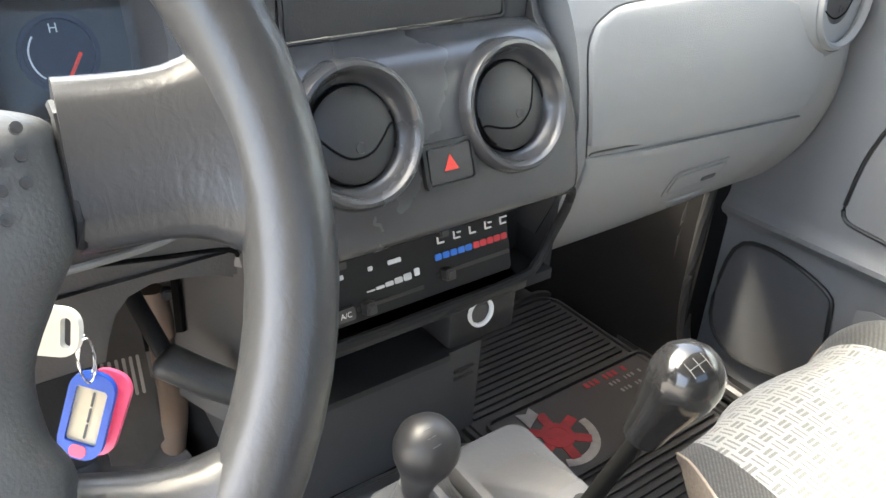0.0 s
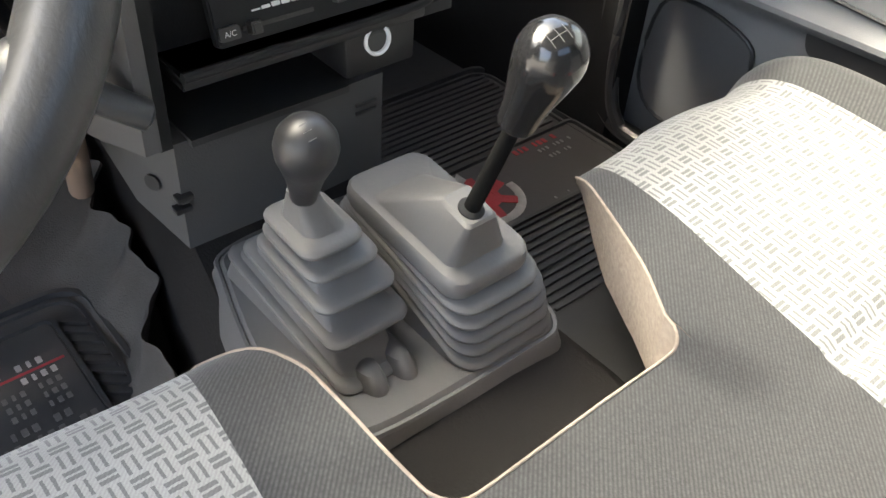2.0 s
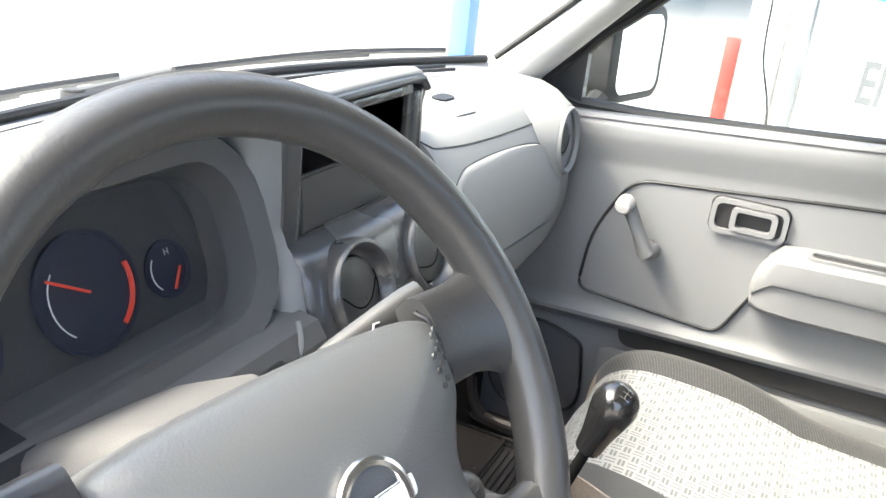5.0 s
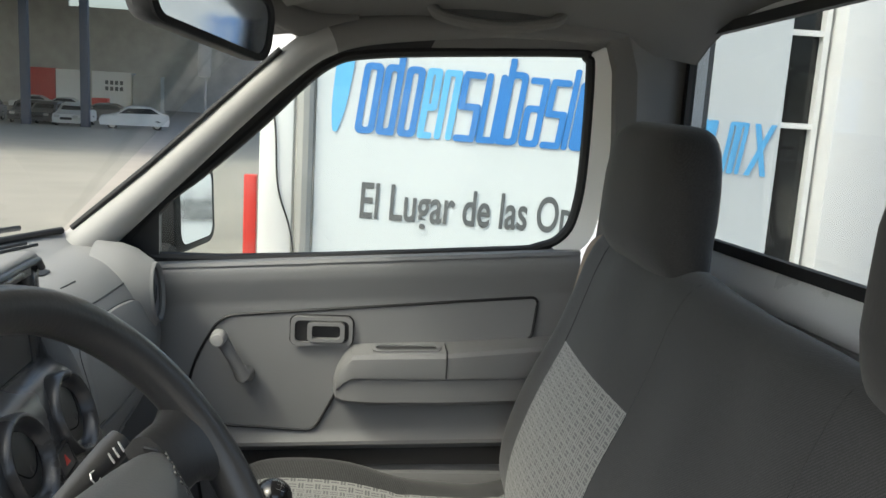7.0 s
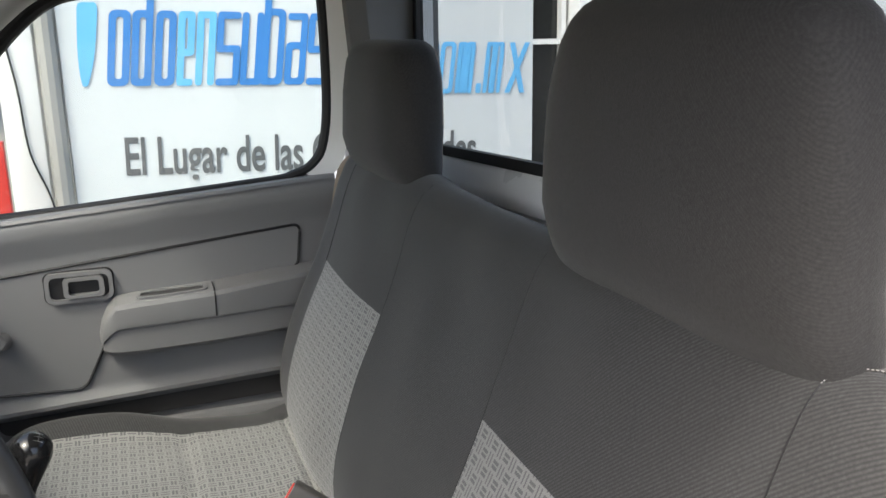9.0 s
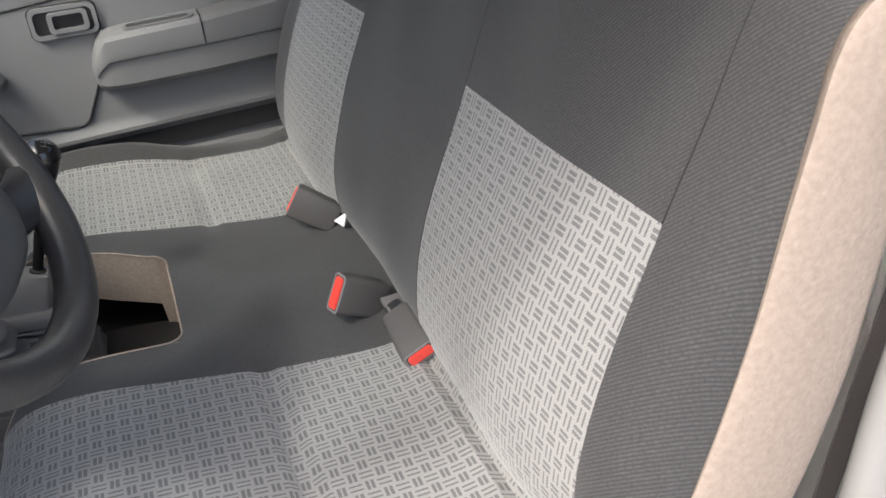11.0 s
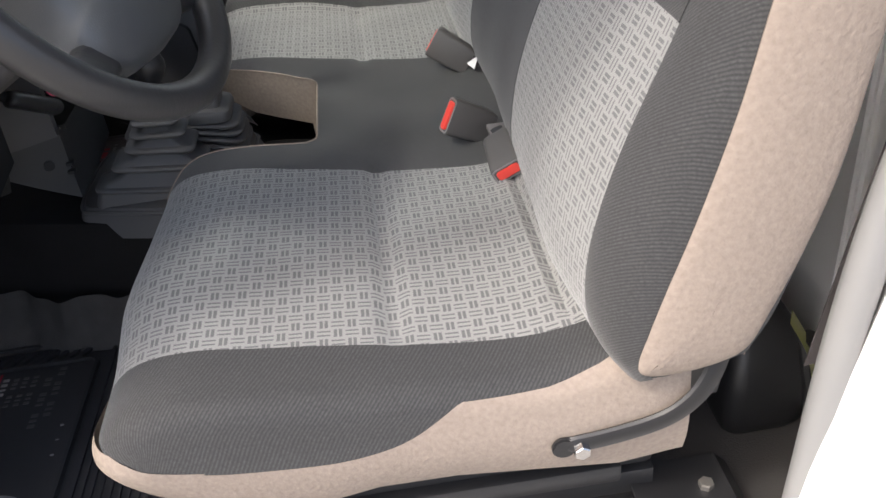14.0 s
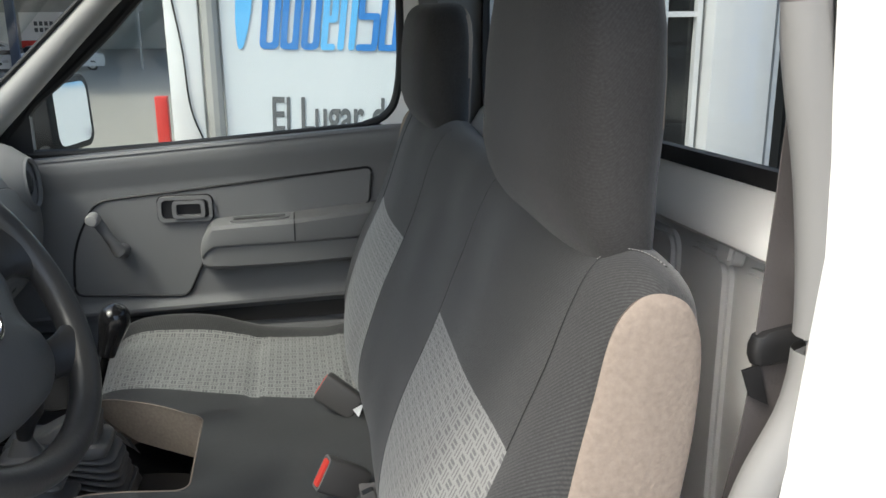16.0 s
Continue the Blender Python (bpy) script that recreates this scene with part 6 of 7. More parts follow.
gear = thing("gear_lever", "gear lever with glossy black knob and folded grey rubber boot", "gear lever", (-0.42, 0.08, 0.2))
tiers = [(-0.520, -0.338, 0.036, 0.142, 0.2400, -0.31), (-0.516, -0.340, 0.036, 0.139, 0.2500, -0.27), (-0.512, -0.342, 0.035, 0.136, 0.2600, -0.235), (-0.508, -0.344, 0.034, 0.132, 0.2695, -0.19), (-0.504, -0.347, 0.034, 0.126, 0.2790, -0.14)]
rings = boot(tiers, 0.012, 7, 0.55)
rings.insert(0, [(x - 0.03 * max(0.0, -0.34 - x) / 0.2, y, 0.203) for x, y, z in rings[0]])
cap = [(-0.428 + px, 0.074 + py) for px, py in round_rect(0.146, 0.082, 0.016, 7)]
for k, dz in ((0.88, -0.008), (0.97, -0.006), (1.0, -0.001), (1.0, 0.005), (0.985, 0.0095), (0.95, 0.012)):
    rings.append([(-0.428 + (x + 0.428) * k, 0.074 + (y - 0.074) * k, 0.286 + dz - 0.075 * (x + 0.428)) for x, y in cap])
rings.append([(-0.418 + (x + 0.428) * 0.70, 0.069 + (y - 0.074) * 0.72, 0.299 - 0.06 * (x + 0.428)) for x, y in cap])
rings.append([(-0.417 + (x + 0.428) * 0.66, 0.069 + (y - 0.074) * 0.69, 0.3005 - 0.06 * (x + 0.428)) for x, y in cap])
rings.append([(-0.3775 + (x + 0.428) * 0.24, 0.058 + (y - 0.074) * 0.36, 0.343 - 0.05 * (x + 0.428)) for x, y in cap])
rings.append([(-0.376 + (x + 0.428) * 0.20, 0.058 + (y - 0.074) * 0.30, 0.3455 - 0.05 * (x + 0.428)) for x, y in cap])
part("boot", skin(rings), RUBBER, gear, angle=32)
rb, kb = Vector((-0.374, 0.057, 0.340)), Vector((-0.328, 0.064, 0.484))
ax = (kb - rb).normalized()
part("rod", tube([rb - ax * 0.01, rb + ax * 0.095], [0.0064, 0.0056], 14), GAP, gear)
part("collar", lathe([(0.010, 0), (0.010, 0.003), (0.007, 0.005)], rb + ax * 0.003, ax, 20), MATT_BLACK, gear)
kp = [(0.001, 0.022), (0.008, 0.0208), (0.015, 0.0165), (0.020, 0.010), (0.0222, 0.002), (0.0222, -0.004), (0.0205, -0.014), (0.0172, -0.028), (0.0145, -0.042), (0.0135, -0.054), (0.0125, -0.058), (0.001, -0.0585)]
KNOB_MARK = mat("worn_grey_print", (0.11, 0.11, 0.11), 0.6, grain=900, bump=0.3)
knob = part("knob", lathe([(r, h) for r, h in reversed(kp)], kb, ax, 40), GLOSS_BLACK, gear, "glossy black gear knob")
km = facing(kb, (0.45, -0.35, 0.85), (-1, 0, 0.3))
for dx in (-0.006, 0, 0.006):
    part("shift_mark", tube([km @ Vector((dx, y, math.sqrt(0.0224**2 - dx * dx - y * y))) for y in (-0.005, 0, 0.005)], 0.00022, 5), KNOB_MARK, knob)
part("shift_mark", tube([km @ Vector((dx, 0, math.sqrt(0.0224**2 - dx * dx))) for dx in (-0.006, -0.003, 0, 0.003, 0.006)], 0.00022, 5), KNOB_MARK, knob)

tl = thing("transfer_lever", "four-wheel-drive lever with matt black ball and folded boot", "gear lever", (-0.45, -0.03, 0.2))
tiers = [(-0.555, -0.377, -0.050, 0.017, 0.223, -0.12), (-0.523, -0.390, -0.051, 0.025, 0.257, -0.10), (-0.497, -0.400, -0.052, 0.019, 0.285, -0.09), (-0.484, -0.407, -0.053, 0.008, 0.309, -0.05), (-0.477, -0.411, -0.055, -0.003, 0.328, -0.03)]
rings = boot(tiers, 0.019, 7, 0.3, 0.013)
rings.insert(0, [(-0.46 + (x + 0.46) * 1.10, -0.016 + (y + 0.016) * 1.12, 0.203) for x, y, z in rings[0]])
top = rings[-1]
rings.append([((x + 0.444) * 0.90 - 0.444, (y + 0.029) * 0.90 - 0.029, z + 0.0015) for x, y, z in top])
rings.append([((x + 0.444) * 0.50 - 0.443, (y + 0.029) * 0.56 - 0.035, 0.352 - 0.1 * (x + 0.444)) for x, y, z in top])
rings.append([((x + 0.444) * 0.44 - 0.443, (y + 0.029) * 0.50 - 0.036, 0.358) for x, y, z in top])
part("boot", skin(rings), RUBBER, tl, angle=32)
for y in (-0.022, 0.006):
    part("boot_foot", skin([[(-0.388 + 0.022 * sx * k - 0.02 * (1 - k), y + 0.011 * sy * k, z) for sx, sy in round_rect(2, 2, 0.9, 4)] for k, z in ((1.1, 0.200), (1.0, 0.212), (0.8, 0.219), (0.4, 0.222))]), RUBBER, tl)
kc, ka = Vector((-0.430, -0.0395, 0.404)), Vector((0.22, -0.05, 1)).normalized()
kp = [(0.001, 0.0218), (0.0085, 0.0204), (0.0154, 0.0154), (0.0204, 0.0075), (0.0218, -0.001), (0.0206, -0.0095), (0.0172, -0.0185), (0.0140, -0.0275), (0.0120, -0.036), (0.0108, -0.043), (0.0098, -0.050), (0.001, -0.051)]
knob = part("knob", lathe([(r, h) for r, h in reversed(kp)], kc, ka, 36), mat("matt_black_knob", (0.022, 0.022, 0.024), 0.42, grain=400, bump=0.1), tl, "matt black ball knob")
km = facing(kc, (0.5, -0.25, 0.85), (-1, 0, 0.3))
for k in range(3):
    part("shift_mark", tube([km @ Vector((x, 0.006 - 0.006 * k, math.sqrt(0.0220**2 - x * x - (0.006 - 0.006 * k) ** 2))) for x in (-0.003, 0.003)], 0.0003, 5), KNOB_MARK, knob)

# ---- seat belts ----
BUCKLE_PL = mat("grey_buckle_plastic", (0.075, 0.07, 0.068), 0.5, grain=500, bump=0.2)


def buckle(tip, tail, up, red_top, label):
    tip, tail = Vector(tip), Vector(tail)
    b = thing("seat_belt_buckle", label, "buckle", tuple(tail), group="seat belt buckles")
    d = (tip - tail).normalized()
    m = facing(tail, d, up)
    L = (tip - tail).length
    WA, HA = (0.026, 0.048) if red_top else (0.040, 0.022)
    rings = [[m @ Vector((x * k, y * k, z)) for x, y in round_rect(WA, HA, 0.006, 3)] for k, z in ((0.86, 0), (0.95, 0.006), (1.0, L * 0.5), (1.05, L - 0.004), (1.0, L))]
    part("housing", skin(rings), BUCKLE_PL, b)
    part("release_button", slab(round_rect(WA - 0.010, HA - 0.009, 0.004), 0.003, m @ Matrix.Translation((0, 0, L - 0.0005)), 0.001), RED_PL, b, "red release button")
    part("button_bezel", ring_frame(round_rect(WA - 0.001, HA - 0.001, 0.005, 3), round_rect(WA - 0.005, HA - 0.005, 0.004, 3), 0.0012, m @ Matrix.Translation((0, 0, L - 0.0003))), GREY_DOOR, b)
    part("stalk", tube([tail + d * 0.004, tail - d * 0.02], [0.012, 0.011], 8, False, 0.3, tuple(up)), BLACK_PL, b)


buckle((-0.034, 0.150, 0.316), (0.020, 0.128, 0.280), (0.55, 0.0, 0.83), True, "charcoal belt buckle with red button on the seat")
buckle((-0.044, -0.119, 0.309), (0.012, -0.108, 0.277), (0.55, 0.2, 0.8), True, "charcoal belt buckle standing up from the seat")
buckle((0.012, -0.252, 0.286), (0.012, -0.174, 0.294), (-0.45, 0.1, 0.9), False, "charcoal lap belt buckle lying in the seat fold")
part("seat_belt_tab", box(0.004, 0.036, -0.176, -0.133, 0.288, 0.296, 0.002), mat("grey_webbing", (0.14, 0.13, 0.13), 0.8, grain=300, bump=0.5), None, "folded grey webbing at the seat fold", category="belt")

part("belt_label", slab([(-0.014, -0.008), (0.014, -0.008), (0.004, 0.012)], 0.0015, facing((0.022, 0.100, 0.291), (-0.75, -0.2, 0.6))), PALE, None, "small white cloth label beside the belt buckle", category="label")
WEB = mat("grey_belt_webbing", (0.11, 0.10, 0.10), 0.7, grain=300, bump=0.5, vary=0.15)
belt = thing("seat_belt", "grey seat belt hanging beside the driver door pillar", "seat belt", (0.29, -0.62, 0.5))


def web(pts, w, d):
    rings = []
    for p in smooth_line(pts, 6):
        rings.append([p + Vector(d) * w * k + Vector((0.0, e, 0)) for k, e in ((-1, 0), (1, 0), (1, 0.0015), (-1, 0.0015))])
    return skin(rings)


part("webbing", web([(0.318, -0.598, 1.0), (0.312, -0.602, 0.85), (0.303, -0.606, 0.70), (0.297, -0.606, 0.60), (0.272, -0.60, 0.42), (0.25, -0.59, 0.22)], 0.017, (1, 0.15, 0)), WEB, belt)
part("tongue", skin([[Vector((0.304 + px, -0.608 + py, z + 0.12 * px)) for px, py in round_rect(0.048 * k, 0.016 * k, 0.007, 5)] for k, z in ((0.55, 0.650), (0.9, 0.653), (1.0, 0.660), (1.0, 0.668), (0.9, 0.675), (0.6, 0.678))]), BLACK_PL, belt, "black tongue on the webbing")
part("tongue_clip", slab([(-0.012, 0), (0.002, 0.004), (0.012, -0.03), (-0.004, -0.022)], 0.003, facing((0.286, -0.61, 0.646), (0, -1, 0))), BLACK_PL, belt)

SEAL = mat("grey_seal", (0.23, 0.228, 0.225), 0.55, grain=200, bump=0.1)
bar("trim_door_seal", [(0.283, -0.64, 1.05), (0.275, -0.645, 0.92), (0.298, -0.645, 0.80), (0.310, -0.645, 0.70), (0.305, -0.645, 0.63), (0.275, -0.645, 0.56), (0.25, -0.645, 0.46), (0.232, -0.645, 0.30), (0.222, -0.645, 0.1), (0.215, -0.645, -0.02)], 0.0165, SEAL, "grey rubber door seal on the driver door opening")

strk = thing("door_striker", "rusty black steel door striker loop on the white jamb", "striker", (0.294, -0.722, 0.355))
IRON = mat("worn_black_steel", (0.07, 0.062, 0.055), 0.4, 0.7, grain=150, bump=0.3, vary=0.5, spots=70)
part("plate", slab([(p.x, p.y) for p in smooth_line([(-0.022, 0.036, 0), (0.002, 0.040, 0), (0.019, 0.012, 0), (0.021, -0.034, 0), (0.002, -0.043, 0), (-0.010, -0.030, 0), (-0.012, -0.004, 0), (-0.025, 0.012, 0)], 4, True)], 0.004, facing((0.294, -0.7205, 0.355), (0, -1, 0)), 0.001), IRON, strk)
part("loop", tube(smooth_line([(0.273, -0.724, 0.369), (0.236, -0.748, 0.393), (0.228, -0.752, 0.391), (0.246, -0.752, 0.366), (0.261, -0.748, 0.355), (0.3, -0.724, 0.337)], 5), 0.0062, 12), IRON, strk)
for x, z in ((0.293, 0.370), (0.290, 0.338)):
    part("screw", disc((x, -0.7235, z), (0, -1, 0), 0.0062, 0.0035, 16, 0.001), CHROME, strk)

# ---- seat mounting ----
rc = thing("seat_recliner", "black steel recliner lever with hex bolt on the seat side", "lever", (0.01, -0.61, 0.16))
part("lever", tube(smooth_line([(-0.008, -0.619, 0.191), (0.04, -0.621, 0.198), (0.088, -0.622, 0.211), (0.118, -0.622, 0.236), (0.136, -0.615, 0.268), (0.142, -0.60, 0.298)], 5), [0.008] + [0.0105] * 25, 10, False, 0.45, (0, 1, 0)), BLACK_PL, rc)
part("lever_end", disc((-0.008, -0.617, 0.191), (0, -1, 0), 0.012, 0.006, 20, 0.0015), BLACK_PL, rc)
part("bolt", disc((0.007, -0.6235, 0.191), (0, -1, 0), 0.0082, 0.009, 6, 0.001), CHROME, rc)
part("pivot_bracket", slab([(0.09, 0.20), (0.15, 0.20), (0.165, 0.29), (0.12, 0.30)], 0.004, Matrix(((1, 0, 0, 0), (0, 0, -1, -0.585), (0, 1, 0, 0), (0, 0, 0, 1)))), BLACK_PL, rc)
rl = thing("seat_rail", "black steel seat slide rail bolted to the floor", "rail", (-0.1, -0.56, 0.0))
part("upper_rail", box(-0.34, 0.06, -0.585, -0.545, 0.088, 0.112, 0.004), BLACK_PL, rl)
part("lower_rail", box(-0.36, 0.10, -0.570, -0.540, 0.050, 0.084, 0.004), BLACK_PL, rl)
part("foot", skin([[(x, y, z) for y, z in ((-0.61, 0.0), (-0.61, 0.006), (-0.52, 0.006), (-0.52, 0.0))] for x in (0.12, 0.19)]), BLACK_PL, rl)
part("foot", skin([[(x, y, z) for y, z in ((-0.602, 0.046 + d), (-0.602, 0.052 + d), (-0.535, 0.052 + d), (-0.535, 0.046 + d))] for x, d in ((0.075, 0.012), (0.105, 0.010), (0.125, 0.0), (0.180, 0.0), (0.195, -0.016), (0.205, -0.046))]), BLACK_PL, rl)
part("bolt", disc((0.155, -0.578, 0.051), (0, 0, 1), 0.0085, 0.008, 6, 0.001), STEEL, rl)
part("handle_bar", tube(smooth_line([(-0.27, -0.59, 0.075), (-0.30, -0.60, 0.06), (-0.26, -0.615, 0.05), (-0.22, -0.60, 0.055)], 4), 0.006, 8), STEEL, rl)
part("front_foot", box(-0.36, -0.31, -0.60, -0.53, 0.0, 0.05, 0.005), BLACK_PL, rl)
yb = thing("jack_bracket", "yellow-zinc bracket behind the seat", "bracket", (0.30, -0.50, 0.0))
YEL = mat("yellow_zinc", (0.42, 0.44, 0.16), 0.35, 0.6, grain=60, bump=0.05, vary=0.2)
part("strap", web([(0.258, -0.515, 0.215), (0.266, -0.54, 0.195), (0.272, -0.55, 0.165), (0.284, -0.556, 0.13), (0.276, -0.568, 0.118)], 0.012, (0.5, 0.86, 0)), YEL, yb)
part("strap_hole", disc((0.2765, -0.556, 0.150), (-0.6, -0.75, 0.25), 0.006, 0.003, 16), GAP, yb)
part("stay", tube([(0.27, -0.53, 0.20), (0.29, -0.53, 0.10), (0.30, -0.52, 0.0)], 0.010, 10), BLACK_PL, yb)
part("stored_jack", skin([[Vector((0.27 + px, -0.36 + py, z)) for px, py in round_rect(0.10 * k, 0.24 * k, 0.02, 4)] for k, z in ((0.9, 0.0), (1, 0.02), (1, 0.10), (0.8, 0.14), (0.5, 0.16))]), BLACK_PL, yb)

# ---- floor mats ----
PALE_PRINT = mat("worn_pale_print", (0.30, 0.29, 0.28), 0.7, grain=200, bump=0.2, vary=0.4, spots=60)


def floor_mat(cx, cy, w, l, label, lift, panel, ribs):
    """A rubber tray with a printed panel (centre and size) and ribs over two stretches of its length."""
    t = thing("floor_mat", label, "floor mat", (cx, cy, 0.0), group="floor mats")
    m = Matrix.Translation((cx, cy, lift))
    part("sheet", slab(round_rect(l, w, 0.04), 0.008, m, 0.003), MAT_RUBBER, t)
    part("rim", ring_frame(round_rect(l, w, 0.04), round_rect(l - 0.012, w - 0.012, 0.036), 0.016, m), MAT_RUBBER, t)
    part("rim", ring_frame(round_rect(l - 0.026, w - 0.026, 0.032), round_rect(l - 0.034, w - 0.034, 0.029), 0.013, m), MAT_RUBBER, t)
    px, py, pl, pw = panel
    for x0, x1 in ribs:
        for k in range(int((x1 - x0) / 0.012)):
            part("rib", slab(round_rect(0.005, w - 0.05, 0.001, 1), 0.004, m @ Matrix.Translation((x0 - cx + k * 0.012, 0, 0.008))), MAT_RUBBER, t)
    card = part("print_panel", slab(round_rect(pl, pw, 0.008), 0.0045, Matrix.Translation((px, py, lift + 0.008))), mat("dark_print_panel", (0.042, 0.040, 0.040), 0.5, grain=100, bump=0.1), t)
    edge = Matrix.Translation((px, py, lift + 0.008))
    part("panel_rim", ring_frame(round_rect(pl + 0.012, pw + 0.012, 0.014), round_rect(pl + 0.003, pw + 0.003, 0.010), 0.009, edge), MAT_RUBBER, t)
    return t, card, Matrix.Translation((px, py, lift + 0.0127)) @ pose(0, 0, 0, 0, 0, 90)


def bars(card, pm, material, x0, y, n, size, step):
    """A row of unreadable letters as plain bars."""
    for j in range(n):
        if j % 4 != 3 or n < 5:
            part("print_bar", slab(round_rect(size * (0.62 - 0.2 * (j % 3 == 1)), size, 0.0008, 1), 0.0006, pm @ Matrix.Translation((x0 + step * j, y, 0))), material, card)


def emblem(card, em):
    for a in (20, 80, 140):
        part("emblem", slab(round_rect(0.090, 0.015, 0.002), 0.0007 + a * 2e-6, em @ pose(0, 0, 0, 0, 0, a)), MAT_RED, card)
    part("emblem", ring_frame(round_rect(0.046, 0.046, 0.022), round_rect(0.030, 0.030, 0.014), 0.0012, em), MAT_RED, card)
    part("emblem_arc", tube([em @ Vector((0.050 * math.cos(radians(a)), 0.050 * math.sin(radians(a)), 0.0)) for a in range(-120, 15, 9)], 0.0065, 6, False, 0.15), PALE_PRINT, card)
    part("emblem_wing", slab([(-0.022, 0.030), (0.006, 0.044), (0.004, 0.062), (-0.008, 0.054), (-0.022, 0.060)], 0.0009, em), PALE_PRINT, card)


FAINT = mat("faint_grey_print", (0.11, 0.105, 0.10), 0.7, grain=200, bump=0.2, vary=0.4, spots=60)
t, card, pm = floor_mat(-0.60, -0.325, 0.44, 0.46, "black rubber mat with red print and treads in driver footwell", 0.006, (-0.690, -0.322, 0.19, 0.33), ((-0.572, -0.40),))
bars(card, pm, MAT_RED, 0.060, 0.064, 5, 0.010, 0.010)
bars(card, pm, PALE_PRINT, -0.010, 0.048, 16, 0.0095, 0.0105)
part("print_bar", slab(round_rect(0.180, 0.0035, 0.001, 1), 0.0006, pm @ Matrix.Translation((0.070, 0.038, 0))), MAT_RED, card)
bars(card, pm, PALE_PRINT, 0.115, 0.028, 4, 0.009, 0.010)
for k in range(3):
    bars(card, pm, FAINT, 0.090, 0.013 - 0.014 * k, 7, 0.008, 0.009)
for k in range(2):
    bars(card, pm, FAINT, 0.040 + 0.02 * k, -0.035 - 0.016 * k, 10, 0.010, 0.0105)
bars(card, pm, PALE_PRINT, -0.02, -0.078, 3, 0.005, 0.027)
emblem(card, pm @ Matrix.Translation((-0.133, -0.023, 0)))
for k in range(10):
    part("tread_block", slab(round_rect(0.034, 0.007, 0.0015, 1), 0.005, Matrix.Translation((-0.772 + 0.0175 * k, -0.1335, 0.014)) @ pose(0, 0, 0, 0, 0, 52)), MAT_RUBBER, t)
t, card, pm = floor_mat(-0.665, 0.455, 0.34, 0.56, "black ribbed rubber mat with red print in the passenger footwell", 0.006, (-0.672, 0.467, 0.128, 0.30), ((-0.915, -0.745), (-0.600, -0.42)))
bars(card, pm, MAT_RED, 0.022, 0.052, 9, 0.011, 0.0095)
for k, x0, n in ((0, 0.055, 9), (1, 0.060, 6)):
    bars(card, pm, GREY_DOOR, x0, 0.036 - 0.018 * k, n, 0.007, 0.0075)
bars(card, pm, GREY_DOOR, -0.005, -0.055, 3, 0.005, 0.025)
emblem(card, pm @ Matrix.Translation((-0.085, 0.0, 0)))

# ---- mirrors and small fittings ----
rv = thing("rear_view_mirror", "black interior mirror hanging from the windscreen header", "mirror", (-0.40, 0.0, 0.99))
rm = facing((-0.391, 0.0, 1.016), (0.925, -0.361, -0.05), (0.05, 0.125, 0.99))
part("housing", skin([[rm @ Vector((x * k, y * k, z)) for x, y in round_rect(0.228, 0.070, 0.026, 6)] for k, z in ((0.55, -0.034), (0.9, -0.024), (1, -0.010), (1, 0.003), (0.985, 0.006))]), BLACK_PL, rv)
part("bezel", ring_frame(round_rect(0.226, 0.068, 0.025, 6), round_rect(0.208, 0.054, 0.019, 6), 0.004, rm @ Matrix.Translation((0, 0, 0.005))), MATT_BLACK, rv)
part("mirror_glass", slab(round_rect(0.210, 0.056, 0.020, 6), 0.001, rm @ Matrix.Translation((0, 0, 0.0062))), MIRROR, rv)
part("stem", tube(smooth_line([(-0.405, 0.006, 1.018), (-0.425, 0.012, 1.045), (-0.43, 0.012, 1.085)], 5), 0.009, 10), BLACK_PL, rv)

SHELL = mat("black_mirror_shell", (0.010, 0.010, 0.011), 0.5, grain=400, bump=0.1, vary=0.1, spec=0.2)
sm = thing("door_mirror", "black door mirror on the passenger door", "mirror", (-0.58, 0.90, 0.66))
mm = facing((-0.565, 0.935, 0.684), (0.971, -0.238, 0.038))
part("shell", skin([[mm @ Vector((x * k, y * k, z)) for x, y in round_rect(0.198, 0.168, 0.032, 6)] for k, z in ((0.62, -0.105), (0.88, -0.09), (0.98, -0.05), (1, -0.015), (1, 0.0), (0.96, 0.003))]), SHELL, sm)
part("mirror_glass", slab(round_rect(0.156, 0.138, 0.025, 6), 0.001, mm @ Matrix.Translation((0.004, 0, 0.003))), MIRROR, sm)
part("mirror_foot", tube(smooth_line([(-0.60, 0.70, 0.60), (-0.60, 0.80, 0.595), (-0.60, 0.86, 0.61), (-0.595, 0.89, 0.66)], 5), 0.022, 10), MATT_BLACK, sm)

gh = thing("grab_handle", "grey roof grab handle above the passenger door", "handle", (-0.02, 0.60, 1.06))
part("grip", tube(smooth_line([(-0.13, 0.60, 1.085), (-0.11, 0.585, 1.068), (-0.02, 0.578, 1.058), (0.07, 0.585, 1.07), (0.09, 0.60, 1.09)], 5), 0.010, 10), HEADLINER, gh)
part("recess_shadow", slab(round_rect(0.20, 0.03, 0.012), 0.003, facing((-0.02, 0.612, 1.078), (0, -0.6, -0.8))), DARK_PL, gh)
vs = thing("sun_visor", "folded grey sun visor on the headliner", "sun visor", (-0.25, 0.33, 1.09))
part("visor", skin([[(x, y, z) for x, z in ((-0.36, 1.062), (-0.36, 1.072), (-0.22, 1.115), (-0.215, 1.105))] for y in (0.12, 0.15, 0.50, 0.53)]), HEADLINER, vs)

